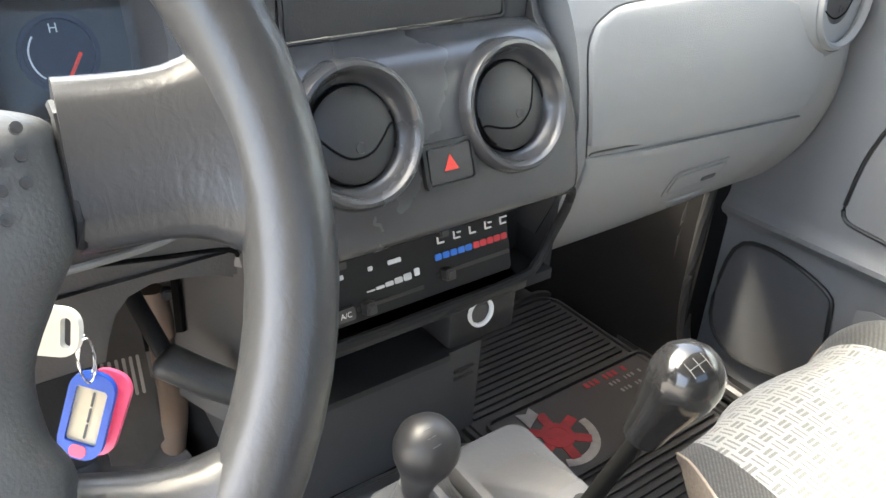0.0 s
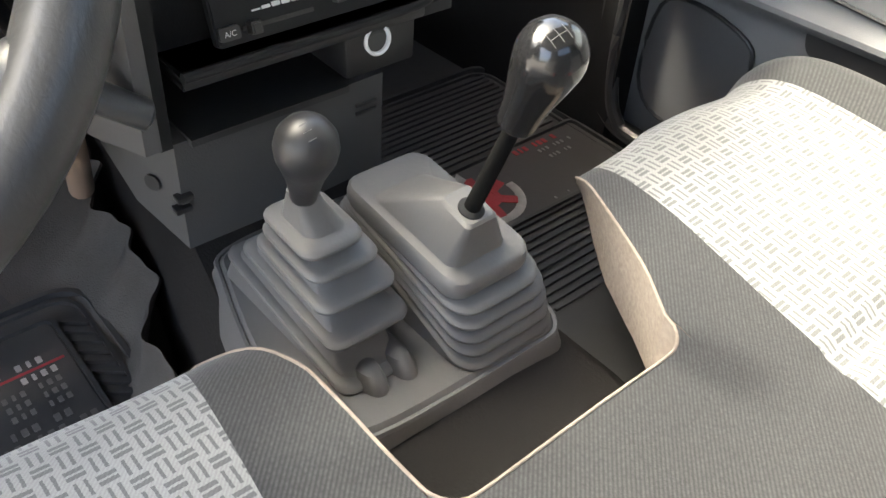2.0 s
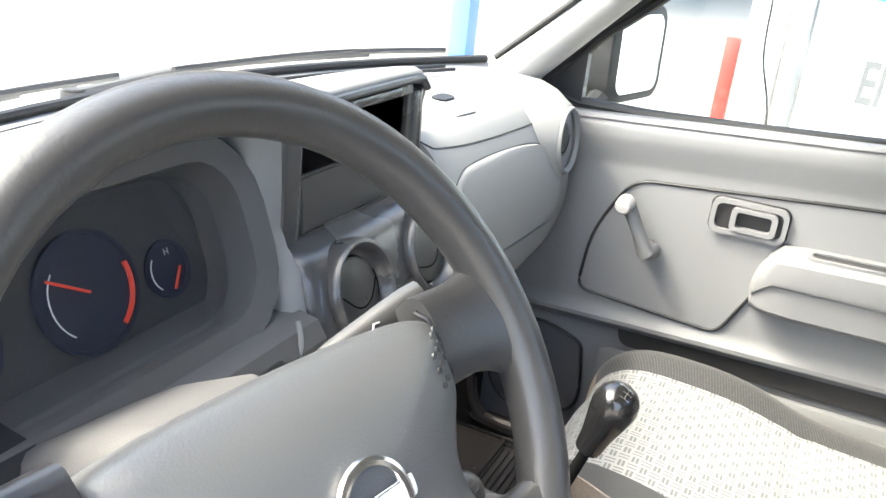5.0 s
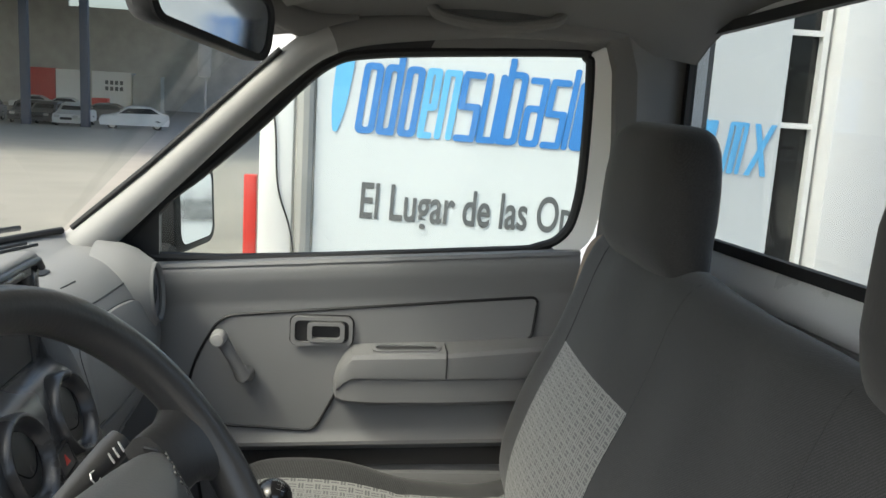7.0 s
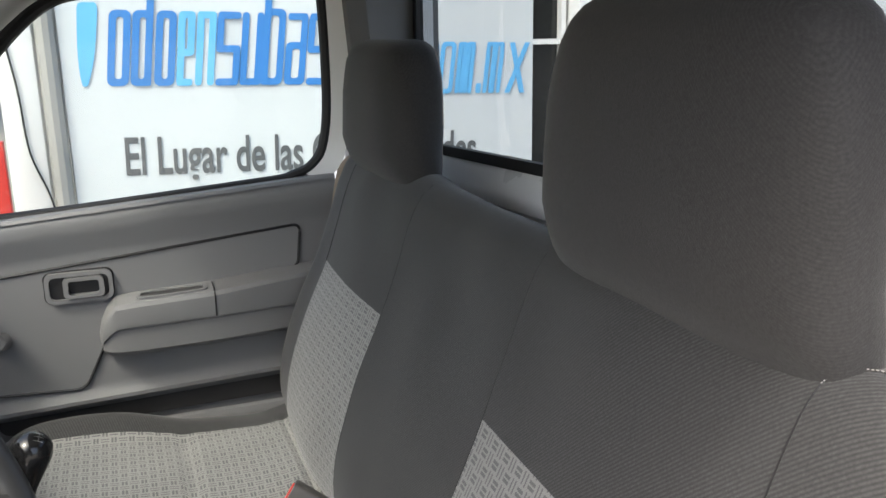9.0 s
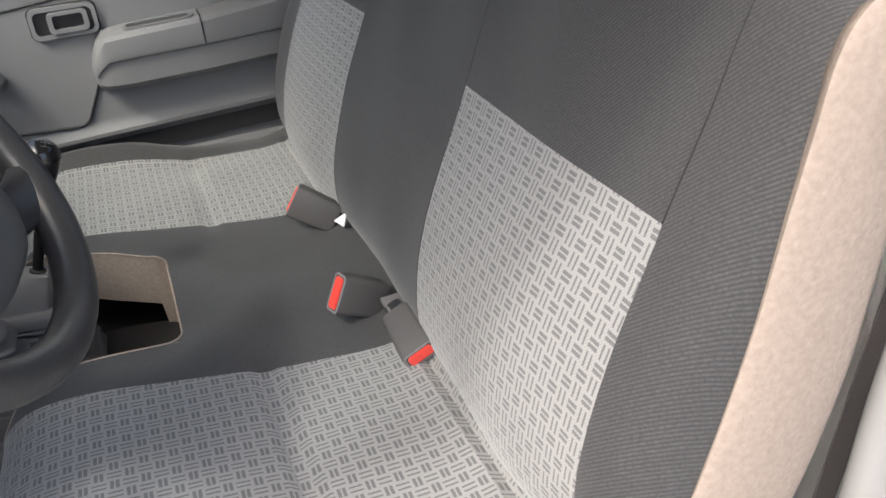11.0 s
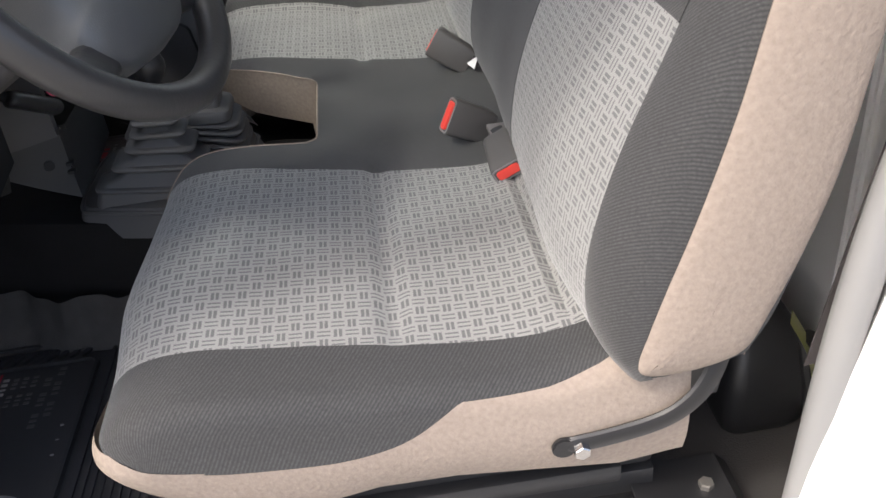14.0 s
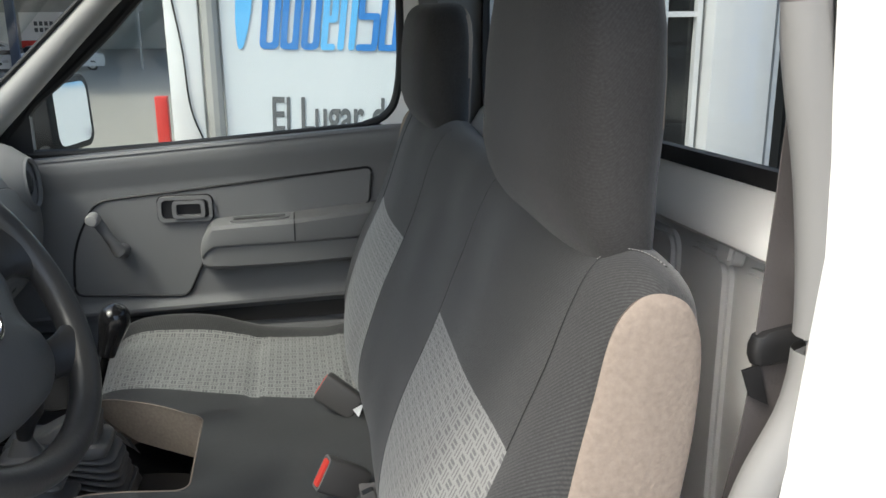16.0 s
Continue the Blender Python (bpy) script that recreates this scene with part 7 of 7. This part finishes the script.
# windscreen wipers and cowl
part("trim_cowl", surf(lambda u, v: ((ws_x(-0.62 + 1.24 * v) - 0.010 - 0.11 * u, -0.62 + 1.24 * v, 0.676 - 0.035 * u), (u, v)), 4, 24), WHITE_PAINT, None, "white painted cowl below the windscreen", kind="structure", category="trim")
part("bonnet", surf(lambda u, v: ((-1.9 + 0.93 * u, -0.68 + 1.36 * v, 0.48 + 0.150 * u ** 0.8 - 0.05 * (2 * v - 1) ** 4), (u, v)), 10, 12), WHITE_PAINT, None, "white painted bonnet of the pickup", kind="structure", category="bonnet")
WIPER = mat("weathered_wiper_black", (0.075, 0.075, 0.075), 0.6, grain=200, bump=0.2, vary=0.3)
for y in (-0.50, 0.02):
    wip = thing("windscreen_wiper", "black wiper arm resting at the windscreen foot", "wiper", (ws_x(y) - 0.06, y, 0.67), group="windscreen wipers")
    part("arm", tube(smooth_line([(ws_x(y) - 0.075, y, 0.668), (ws_x(y + 0.2) - 0.062, y + 0.2, 0.684), (ws_x(y + 0.42) - 0.040, y + 0.42, 0.690)], 5), [0.007] * 5 + [0.005] * 6, 8), WIPER, wip)
    part("blade", tube(smooth_line([(ws_x(y + 0.10) - 0.030, y + 0.10, 0.692), (ws_x(y + 0.34) - 0.030, y + 0.34, 0.696), (ws_x(y + 0.54) - 0.030, y + 0.54, 0.694)], 5), 0.0045, 6), BLACK_PL, wip)
    part("pivot", disc((ws_x(y) - 0.075, y, 0.655), (0, 0, 1), 0.014, 0.02, 16, 0.003), BLACK_PL, wip)

# load bed behind the cab
part("load_bed", join(box(0.42, 2.0, -0.70, 0.70, 0.02, 0.05), box(0.42, 2.0, -0.74, -0.68, 0.02, 0.50, 0.01), box(0.42, 2.0, 0.68, 0.74, 0.02, 0.50, 0.01), box(1.96, 2.0, -0.70, 0.70, 0.02, 0.50, 0.01), box(0.42, 0.45, -0.70, 0.70, 0.02, 0.50, 0.01)), WHITE_PAINT, None, "white painted load bed of the pickup", kind="structure", category="load bed")

# ---- the yard ----
FALL = ((-300, -0.62), (9, -0.62), (30, -1.6), (58, -2.92), (95, -3.9), (120, -4.0), (300, -4.0))


def yard_z(y):
    return lerp_table(y, FALL)


def yard_sheet(u, v):
    y = -300 + 600 * v
    return ((u - 0.5) * 600, y, yard_z(y)), (u, v)


part("ground", surf(yard_sheet, 8, 150), CONCRETE, None, "pale concrete yard falling gently away to the horizon", kind="structure", category="ground")
BY = 3.63
part("wall_office", join(box(-0.43, 9.0, BY + 0.06, BY + 0.30, -0.62, 3.2), box(-0.70, 9.0, BY - 0.1, BY + 6, 3.2, 3.35)), WHITE_PAINT, None, "white painted office wall in the yard", kind="structure", category="wall")
part("pillar_office", box(-0.70, -0.53, BY - 0.02, BY + 0.30, -0.62, 3.2, 0.01), WHITE_PAINT, None, "white painted pillar at the office corner", kind="structure", category="pillar")
part("trim_downpipe", tube([(-0.475, BY + 0.0, -0.6), (-0.475, BY + 0.0, 3.1)], 0.045, 10), PILLAR_TRIM, None, "pale downpipe beside the banner", kind="structure", category="trim")
part("trim_cable", tube(smooth_line([(-0.66, BY - 0.03, 1.0), (-0.62, BY - 0.03, 0.7), (-0.60, BY - 0.03, 0.4), (-0.52, BY - 0.03, 0.1), (-0.5, BY - 0.03, -0.5)], 6), 0.005, 5), BLACK_PL, None, "thin dark cable on the pillar", kind="structure", category="trim")
TILT = -1.6


def hang(bm):
    bm.transform(Matrix.Translation((-0.2, 0, 0.7)) @ Matrix.Rotation(radians(-TILT), 4, "Y") @ Matrix.Translation((0.2, 0, -0.7)))
    return bm


def banner_sheet(x0, x1, z0, z1, ph):
    def g(u, v):
        x, z = x0 + (x1 - x0) * u, z0 + (z1 - z0) * v
        return (x, BY + 0.0015 * math.sin(x * 5 + ph) + 0.001 * math.sin(x * 13 + z * 3), z), (x, z)

    bm = surf(g, 60, 16)
    r = bmesh.ops.extrude_face_region(bm, geom=bm.faces[:])
    bmesh.ops.translate(bm, verts=[v for v in r["geom"] if isinstance(v, bmesh.types.BMVert)], vec=(0, 0.004, 0))
    return bm


ban = thing("banner", "white vinyl banner with blue shapes and a grey slogan", "banner", (0.8, BY, -0.3), group="banners")
part("sheet", banner_sheet(-0.42, 2.06, -0.30, 2.3, 0.0), BANNER, ban)
ban2 = thing("banner", "white vinyl banner with large blue strokes", "banner", (4.4, BY, -0.3), group="banners")
part("sheet", banner_sheet(2.88, 6.2, -0.30, 2.4, 1.0), BANNER, ban2)
SLANT = 0.10
FM = lambda x, z, lift=0.0: Matrix(((1, SLANT, 0, x), (0, 0, -1, BY - 0.0030 - lift), (0, 1, 0, z), (0, 0, 0, 1)))


LIFT = [0]


def glyph(x, w, z0, z1, kind, material, parent, stroke=0.055):
    """One rounded printed shape: ring, arch or bar."""
    h = z1 - z0
    LIFT[0] += 1
    m = FM(x + w / 2, (z0 + z1) / 2, 0.0025 * (LIFT[0] % 2))
    out = round_rect(w, h, min(w, h) * 0.32, 5)
    if kind == "ring":
        bm = ring_frame(out, round_rect(w - 2 * stroke, h - 2 * stroke, min(w, h) * 0.14, 5), 0.003, m)
    elif kind == "cross":
        bm = join(slab([(-w / 2, -h / 2), (-w / 2 + stroke * 1.3, -h / 2), (w / 2, h / 2), (w / 2 - stroke * 1.3, h / 2)], 0.003, m), slab([(w / 2, -h / 2), (w / 2 - stroke * 1.3, -h / 2), (-w / 2, h / 2), (-w / 2 + stroke * 1.3, h / 2)], 0.0035, m))
    elif kind in ("ay", "ee"):
        sgn = 1 if kind == "ay" else -1
        lo = m @ Matrix.Translation((0, -sgn * h * 0.2, 0))
        bm = join(
            ring_frame(round_rect(w, h * 0.6, w * 0.26, 5), round_rect(w - 2 * stroke, h * 0.6 - 2 * stroke, w * 0.12, 5), 0.003, lo),
            slab(round_rect(stroke, h * 0.92, 0.01), 0.0034, m @ Matrix.Translation((sgn * (w / 2 - stroke / 2), 0, 0))),
            slab(round_rect(w * 0.92, stroke, 0.012), 0.0037, m @ Matrix.Translation((0, sgn * (h / 2 - stroke / 2), 0))),
        )
    elif kind in ("dee", "bee"):
        tall = 0.065
        hh = h - tall
        lo = m @ Matrix.Translation((0, -tall / 2, 0))
        bits = [ring_frame(round_rect(w, hh, w * 0.3, 5), round_rect(w - 2 * stroke, hh - 2 * stroke, w * 0.14, 5), 0.003, lo)]
        if kind == "dee":
            bits.append(slab(round_rect(stroke, h, 0.01), 0.0034, m @ Matrix.Translation((w / 2 - stroke / 2, 0, 0))))
        if kind == "bee":
            bits.append(slab(round_rect(stroke, h, 0.01), 0.0034, m @ Matrix.Translation((-w / 2 + stroke / 2, 0, 0))))
        bm = join(*bits)
    elif kind == "cup":
        bm = join(slab(round_rect(stroke, h, 0.02), 0.003, m @ Matrix.Translation((-w / 2 + stroke / 2, 0, 0))), slab(round_rect(stroke, h, 0.02), 0.003, m @ Matrix.Translation((w / 2 - stroke / 2, 0, 0))), slab(round_rect(w - stroke, stroke, 0.01), 0.0034, m @ Matrix.Translation((0, -h / 2 + stroke / 2, 0))))
    elif kind == "arch":
        bm = join(slab(round_rect(stroke, h, 0.02), 0.003, m @ Matrix.Translation((-w / 2 + stroke / 2, 0, 0))), slab(round_rect(stroke, h, 0.02), 0.003, m @ Matrix.Translation((w / 2 - stroke / 2, 0, 0))), slab(round_rect(w - stroke, stroke, 0.01), 0.0034, m @ Matrix.Translation((0, h / 2 - stroke / 2, 0))))
    elif kind == "leaf":
        bm = slab([(p.x, p.y) for p in smooth_line([(x * w, y * h, 0) for x, y in ((-0.50, 0.30), (-0.46, 0.48), (0.0, 0.50), (0.46, 0.48), (0.50, 0.25), (0.42, -0.15), (0.18, -0.46), (0.0, -0.50), (-0.18, -0.46), (-0.40, -0.15))], 3, True)], 0.003, m)
    elif kind == "steps":
        bm = join(*[slab(round_rect(w * 0.95, stroke * 1.05, 0.02), 0.003 + 0.0003 * k, m @ Matrix.Translation((0.0, (k - 1) * (h - stroke) / 2, 0))) for k in range(3)], slab(round_rect(stroke, h / 2, 0.02), 0.0042, m @ Matrix.Translation((-w / 2 + stroke / 2, h / 5, 0))), slab(round_rect(stroke, h / 2, 0.02), 0.0044, m @ Matrix.Translation((w / 2 - stroke / 2, -h / 5, 0))))
    else:
        bm = slab(out, 0.003, m)
    return part("printed_shape", hang(bm), material, parent)


Z0, Z1, ST = 0.700, 1.060, 0.034
for x0, x1, kd, mt, up in ((-0.350, -0.262, "leaf", BLUE_PALE, 0.03), (-0.211, -0.110, "ring", BLUE_DARK, 0), (-0.100, -0.004, "dee", BLUE_DARK, 0.065), (0.006, 0.102, "ring", BLUE_DARK, 0), (0.092 + 0.018, 0.190, "ee", BLUE_PALE, 0), (0.200, 0.292, "arch", BLUE_PALE, 0), (0.296, 0.415, "steps", BLUE_DARK, 0), (0.419, 0.526, "cup", BLUE_DARK, 0), (0.530, 0.640, "bee", BLUE_DARK, 0.085), (0.644, 0.752, "ay", BLUE_DARK, 0), (0.756, 0.872, "steps", BLUE_DARK, 0), (0.878, 0.910, "bar", BLUE_DARK, 0.06), (0.915, 1.0, "bar", BLUE_DARK, 0.0)):
    glyph(x0, x1 - x0, Z0, Z1 + up, kd, mt, ban, ST)
for x0, x1, kd in ((1.40, 1.475, "ring"), (1.487, 1.575, "ring"), (1.590, 1.640, "arch"), (1.640, 1.690, "arch"), (1.706, 1.736, "dot"), (1.758, 1.818, "arch"), (1.806, 1.866, "arch"), (1.895, 2.02, "cross")):
    glyph(x0, x1 - x0, 0.645, 0.70 if kd == "dot" else 0.925, "bar" if kd == "dot" else kd, BLUE_PALE, ban, 0.024)
for x0, x1, z0, z1, mt in ((2.90, 2.985, 1.27, 1.85, BLUE_DARK), (2.99, 3.07, 1.18, 1.95, BLUE_PALE), (3.075, 3.155, 0.955, 1.95, BLUE_PALE), (3.16, 3.24, 1.18, 1.95, BLUE_PALE), (3.36, 3.45, 1.29, 1.95, BLUE_DARK)):
    glyph(x0, x1 - x0, z0, z1, "bar", mt, ban2)
for k in range(5):
    glyph(3.41 + 0.165 * k, 0.15, 0.955, 1.20, "ring", BLUE_DARK, ban2, 0.04)
txt = bpy.data.curves.new("slogan", "FONT")
txt.body, txt.size, txt.extrude, txt.offset = "El Lugar de las Oportunidades", 0.265, 0.001, 0.0045
so = new("slogan", txt)
txt.materials.append(GREY_PRINT)
so.parent = ban
so.matrix_basis = Matrix.Translation(-BASE[ban]) @ Matrix.Translation((-0.19, BY - 0.0045, 0.265)) @ Matrix.Rotation(radians(-TILT * 1.2), 4, "Y") @ Matrix.Diagonal((0.585, 1, 1, 1)) @ pose(0, 0, 0, 90, 0, 0)
# barred window between the banners
wd = thing("window_4", "dark office window with white steel bars", "window", (2.2, BY, 0.0), kind="structure")
part("pane", box(2.06, 2.88, BY + 0.045, BY + 0.055, -0.1, 2.4), mat("dark_window_glass", (0.01, 0.011, 0.012), 0.12, grain=5, bump=0.0), wd)
part("window_frame", join(box(2.235, 2.265, BY - 0.01, BY + 0.04, -0.1, 2.4), box(2.06, 2.25, BY, BY + 0.03, 1.34, 1.37), box(2.06, 2.25, BY, BY + 0.03, 0.85, 0.88), box(2.735, 2.765, BY - 0.01, BY + 0.04, -0.1, 2.4), box(2.765, 2.88, BY, BY + 0.03, 1.42, 1.45), box(2.765, 2.88, BY, BY + 0.03, 0.93, 0.96)), WHITE_PAINT, wd)
part("pillar_office", box(2.29, 2.66, BY - 0.12, BY + 0.30, -0.62, 3.2, 0.01), WHITE_PAINT, None, "white painted pillar between the banners", kind="structure", category="pillar")
part("post", box(-0.742, -0.682, BY - 0.30, BY - 0.24, -0.62, 0.49, 0.004), RED_PAINT, None, "red painted steel post at the office corner", category="post")
part("post", box(-3.49, -3.32, 6.4, 6.62, -0.62, 4.95, 0.01), BLUE_PAINT, None, "blue painted steel canopy post in the yard", category="post")

# open shed with parked cars at the low end of the yard
NAVY_PAINT = mat("navy_post_paint", (0.05, 0.065, 0.10), 0.6, grain=60, bump=0.1)
SHED_Y, BACK_Y = 17.0, 112.0


def seen(slope, y):
    """East-west place of a thing at distance y on a line of sight from the driver side."""
    return -0.26 + slope * (y + 0.866)


part("wall_shed", join(box(-90, 10, BACK_Y, BACK_Y + 0.4, -4.2, 8.0), box(-90, seen(-0.303, BACK_Y), BACK_Y, BACK_Y + 0.4, 8.0, 12.2), box(seen(-0.226, BACK_Y), 10, BACK_Y, BACK_Y + 0.4, 8.0, 12.2)), GREY_BUILD, None, "grey sheeted back wall of the open shed", kind="structure", category="wall")
part("roof_canopy", box(-90, -8, SHED_Y, BACK_Y, 12.0, 12.3), GREY_BUILD, None, "grey sheeted roof of the open shed", kind="structure", category="roof")
for k in range(9):
    part("trim_beam_%d" % (k + 1), box(-90, -8, SHED_Y + 1 + 11 * k, SHED_Y + 1.3 + 11 * k, 11.5, 12.0), GREY_BUILD, None, "grey steel beam under the shed roof", kind="structure", category="beam")
for sl in (-0.355, -0.2923):
    x = seen(sl, 56)
    part("post", box(x, x + 0.5, 56, 56.4, -2.95, 12.0, 0.02), NAVY_PAINT, None, "dark blue painted steel post of the shed", category="post", group="shed posts")
part("sign_board", join(box(seen(-0.1664, 56), seen(-0.153, 56), 56, 56.1, 0.7, 3.4, 0.02), box(seen(-0.16, 56), seen(-0.158, 56), 56.1, 56.25, -2.95, 3.4)), PILLAR_TRIM, None, "pale upright sign board on a post by the shed", category="sign")


def container(sl0, sl1, y, top, paint, label):
    """A ribbed steel box with corner posts and a rail round its foot and top."""
    x0, x1 = seen(sl0, y), seen(sl1, y)
    c = thing("container", label, "container", ((x0 + x1) / 2, y + 1.2, -3.98), group="containers under the roof")
    part("body", box(x0 + 0.1, x1 - 0.1, y + 0.06, y + 2.4, -3.98, top - 0.08), paint, c)
    n = int((x1 - x0 - 0.4) / 0.28)
    for k in range(n):
        x = x0 + 0.25 + 0.28 * k
        part("rib", box(x, x + 0.14, y + 0.02, y + 0.06, -3.8, top - 0.22), paint, c)
    for z in (-3.98, top - 0.16):
        part("rail", box(x0, x1, y, y + 2.44, z, z + 0.16, 0.01), paint, c)
    for x in (x0, x1 - 0.16):
        part("corner_post", box(x, x + 0.16, y - 0.004, y + 0.16, -3.82, top - 0.16), paint, c)
    return c, x0, x1


container(-0.3491, -0.3184, 105, 0.48, RED_PAINT, "red ribbed steel container under the shed roof")
container(-0.3175, -0.2911, 105, 0.44, WHITE_PAINT, "white ribbed steel container under the shed roof")
c, x0, x1 = container(-0.2798, -0.2379, 105, 0.44, WHITE_PAINT, "white steel container with grey printed squares under the shed roof")
for i in range(4):
    for j in range(2):
        part("printed_square", box(x0 + 1.5 + 0.55 * i, x0 + 1.85 + 0.55 * i, 104.96, 105.02, -1.0 - 0.7 * j, -0.55 - 0.7 * j), GREY_PRINT, c)
container(-0.2360, -0.2066, 104, 0.2, GREY_BUILD, "grey steel container under the shed roof")
part("crate", box(seen(-0.2803, 98), seen(-0.264, 98), 98, 99.2, -3.95, -2.4, 0.03), RED_PAINT, None, "red steel crate before the white container", category="crate")
TYRE = mat("tyre_rubber", (0.012, 0.012, 0.012), 0.8, grain=60, bump=0.2)
CAR_GLASS = mat("dark_car_glass", (0.015, 0.017, 0.02), 0.08, grain=5, bump=0)


def car(label, paint):
    c = thing("parked_car", label, "car", (0, 0, 0), group="parked cars")
    prof = [(-2.1, 0.28), (-2.15, 0.6), (-2.0, 0.82), (-1.15, 0.98), (-0.45, 1.44), (0.2, 1.50), (1.0, 1.46), (1.75, 1.05), (2.08, 0.98), (2.12, 0.55), (2.05, 0.28)]
    rings = []
    for y, k, d in ((-0.84, 0.90, 0.0), (-0.80, 0.97, 0.0), (-0.62, 1.0, 0.0), (0.62, 1.0, 0.0), (0.80, 0.97, 0.0), (0.84, 0.90, 0.0)):
        rings.append([(x * (0.97 + 0.03 * k), y * (1.0 if z < 1.0 else 0.86), 0.28 + (z - 0.28) * (k if z > 0.9 else 1.0)) for x, z in prof])
    part("body", skin(rings), paint, c, angle=30)
    for y in (-0.55, 0.55):
        part("headlamp", slab(round_rect(0.34, 0.16, 0.05), 0.02, facing((-2.11, y, 0.70), (-1, 0, 0.35))), PILLAR_TRIM, c)
    part("grille", slab(round_rect(0.7, 0.16, 0.03), 0.02, facing((-2.14, 0, 0.56), (-1, 0, 0.1))), TYRE, c)
    for y in (-0.82, 0.73):
        part("side_window", slab([(-0.95, 1.02), (-0.42, 1.36), (0.95, 1.38), (1.50, 1.06)], 0.09, Matrix(((1, 0, 0, 0), (0, 0, 1, y), (0, 1, 0, 0), (0, 0, 0, 1)))), CAR_GLASS, c)
        for x in (-1.35, 1.35):
            w = part("wheel", disc((x, y, 0.32), (0, 1, 0), 0.32, 0.10, 24, 0.02), TYRE, c)
            part("rim", disc((x, y - 0.01, 0.32), (0, 1, 0), 0.20, 0.12, 16, 0.01), STEEL, w)
    part("windscreen", slab([(-0.62, -1.16), (0.62, -1.16), (0.55, -0.66), (-0.55, -0.66)], 0.03, Matrix.Translation((0, 0, 0)) @ Matrix(((0, 0.62, -0.62, -0.30), (1, 0, 0, 0), (0, 0.5, 0.78, 1.62), (0, 0, 0, 1)))), CAR_GLASS, c)
    return c


CAR_WHITE = mat("white_car_paint", (0.50, 0.50, 0.49), 0.3, grain=30, bump=0.02, vary=0.05, coat=0.3)
CAR_DARK = mat("dark_car_paint", (0.05, 0.053, 0.058), 0.3, 0.2, grain=30, bump=0.02, vary=0.05, coat=0.3)
c0 = car("white parked car in the yard before the shed", CAR_WHITE)
c0.matrix_basis = pose(seen(-0.2345, 57.5), 57.5, yard_z(57.5), 0, 0, 14)
for sl, y, r in ((-0.298, 58.5, 92), (-0.3103, 95.5, 4), (-0.343, 97.5, 6), (-0.43, 58, 84), (-0.50, 58.5, 96)):
    copy_thing(c0, pose(seen(sl, y), y, yard_z(y), 0, 0, r))
c1 = car("dark grey parked car in the yard before the shed", CAR_DARK)
c1.matrix_basis = pose(seen(-0.325, 60), 60, yard_z(60), 0, 0, 88)
for sl, y, r in ((-0.345, 60.5, 94), (-0.268, 66, 8), (-0.395, 59.5, 91), (-0.465, 60, 86)):
    copy_thing(c1, pose(seen(sl, y), y, yard_z(y), 0, 0, r))
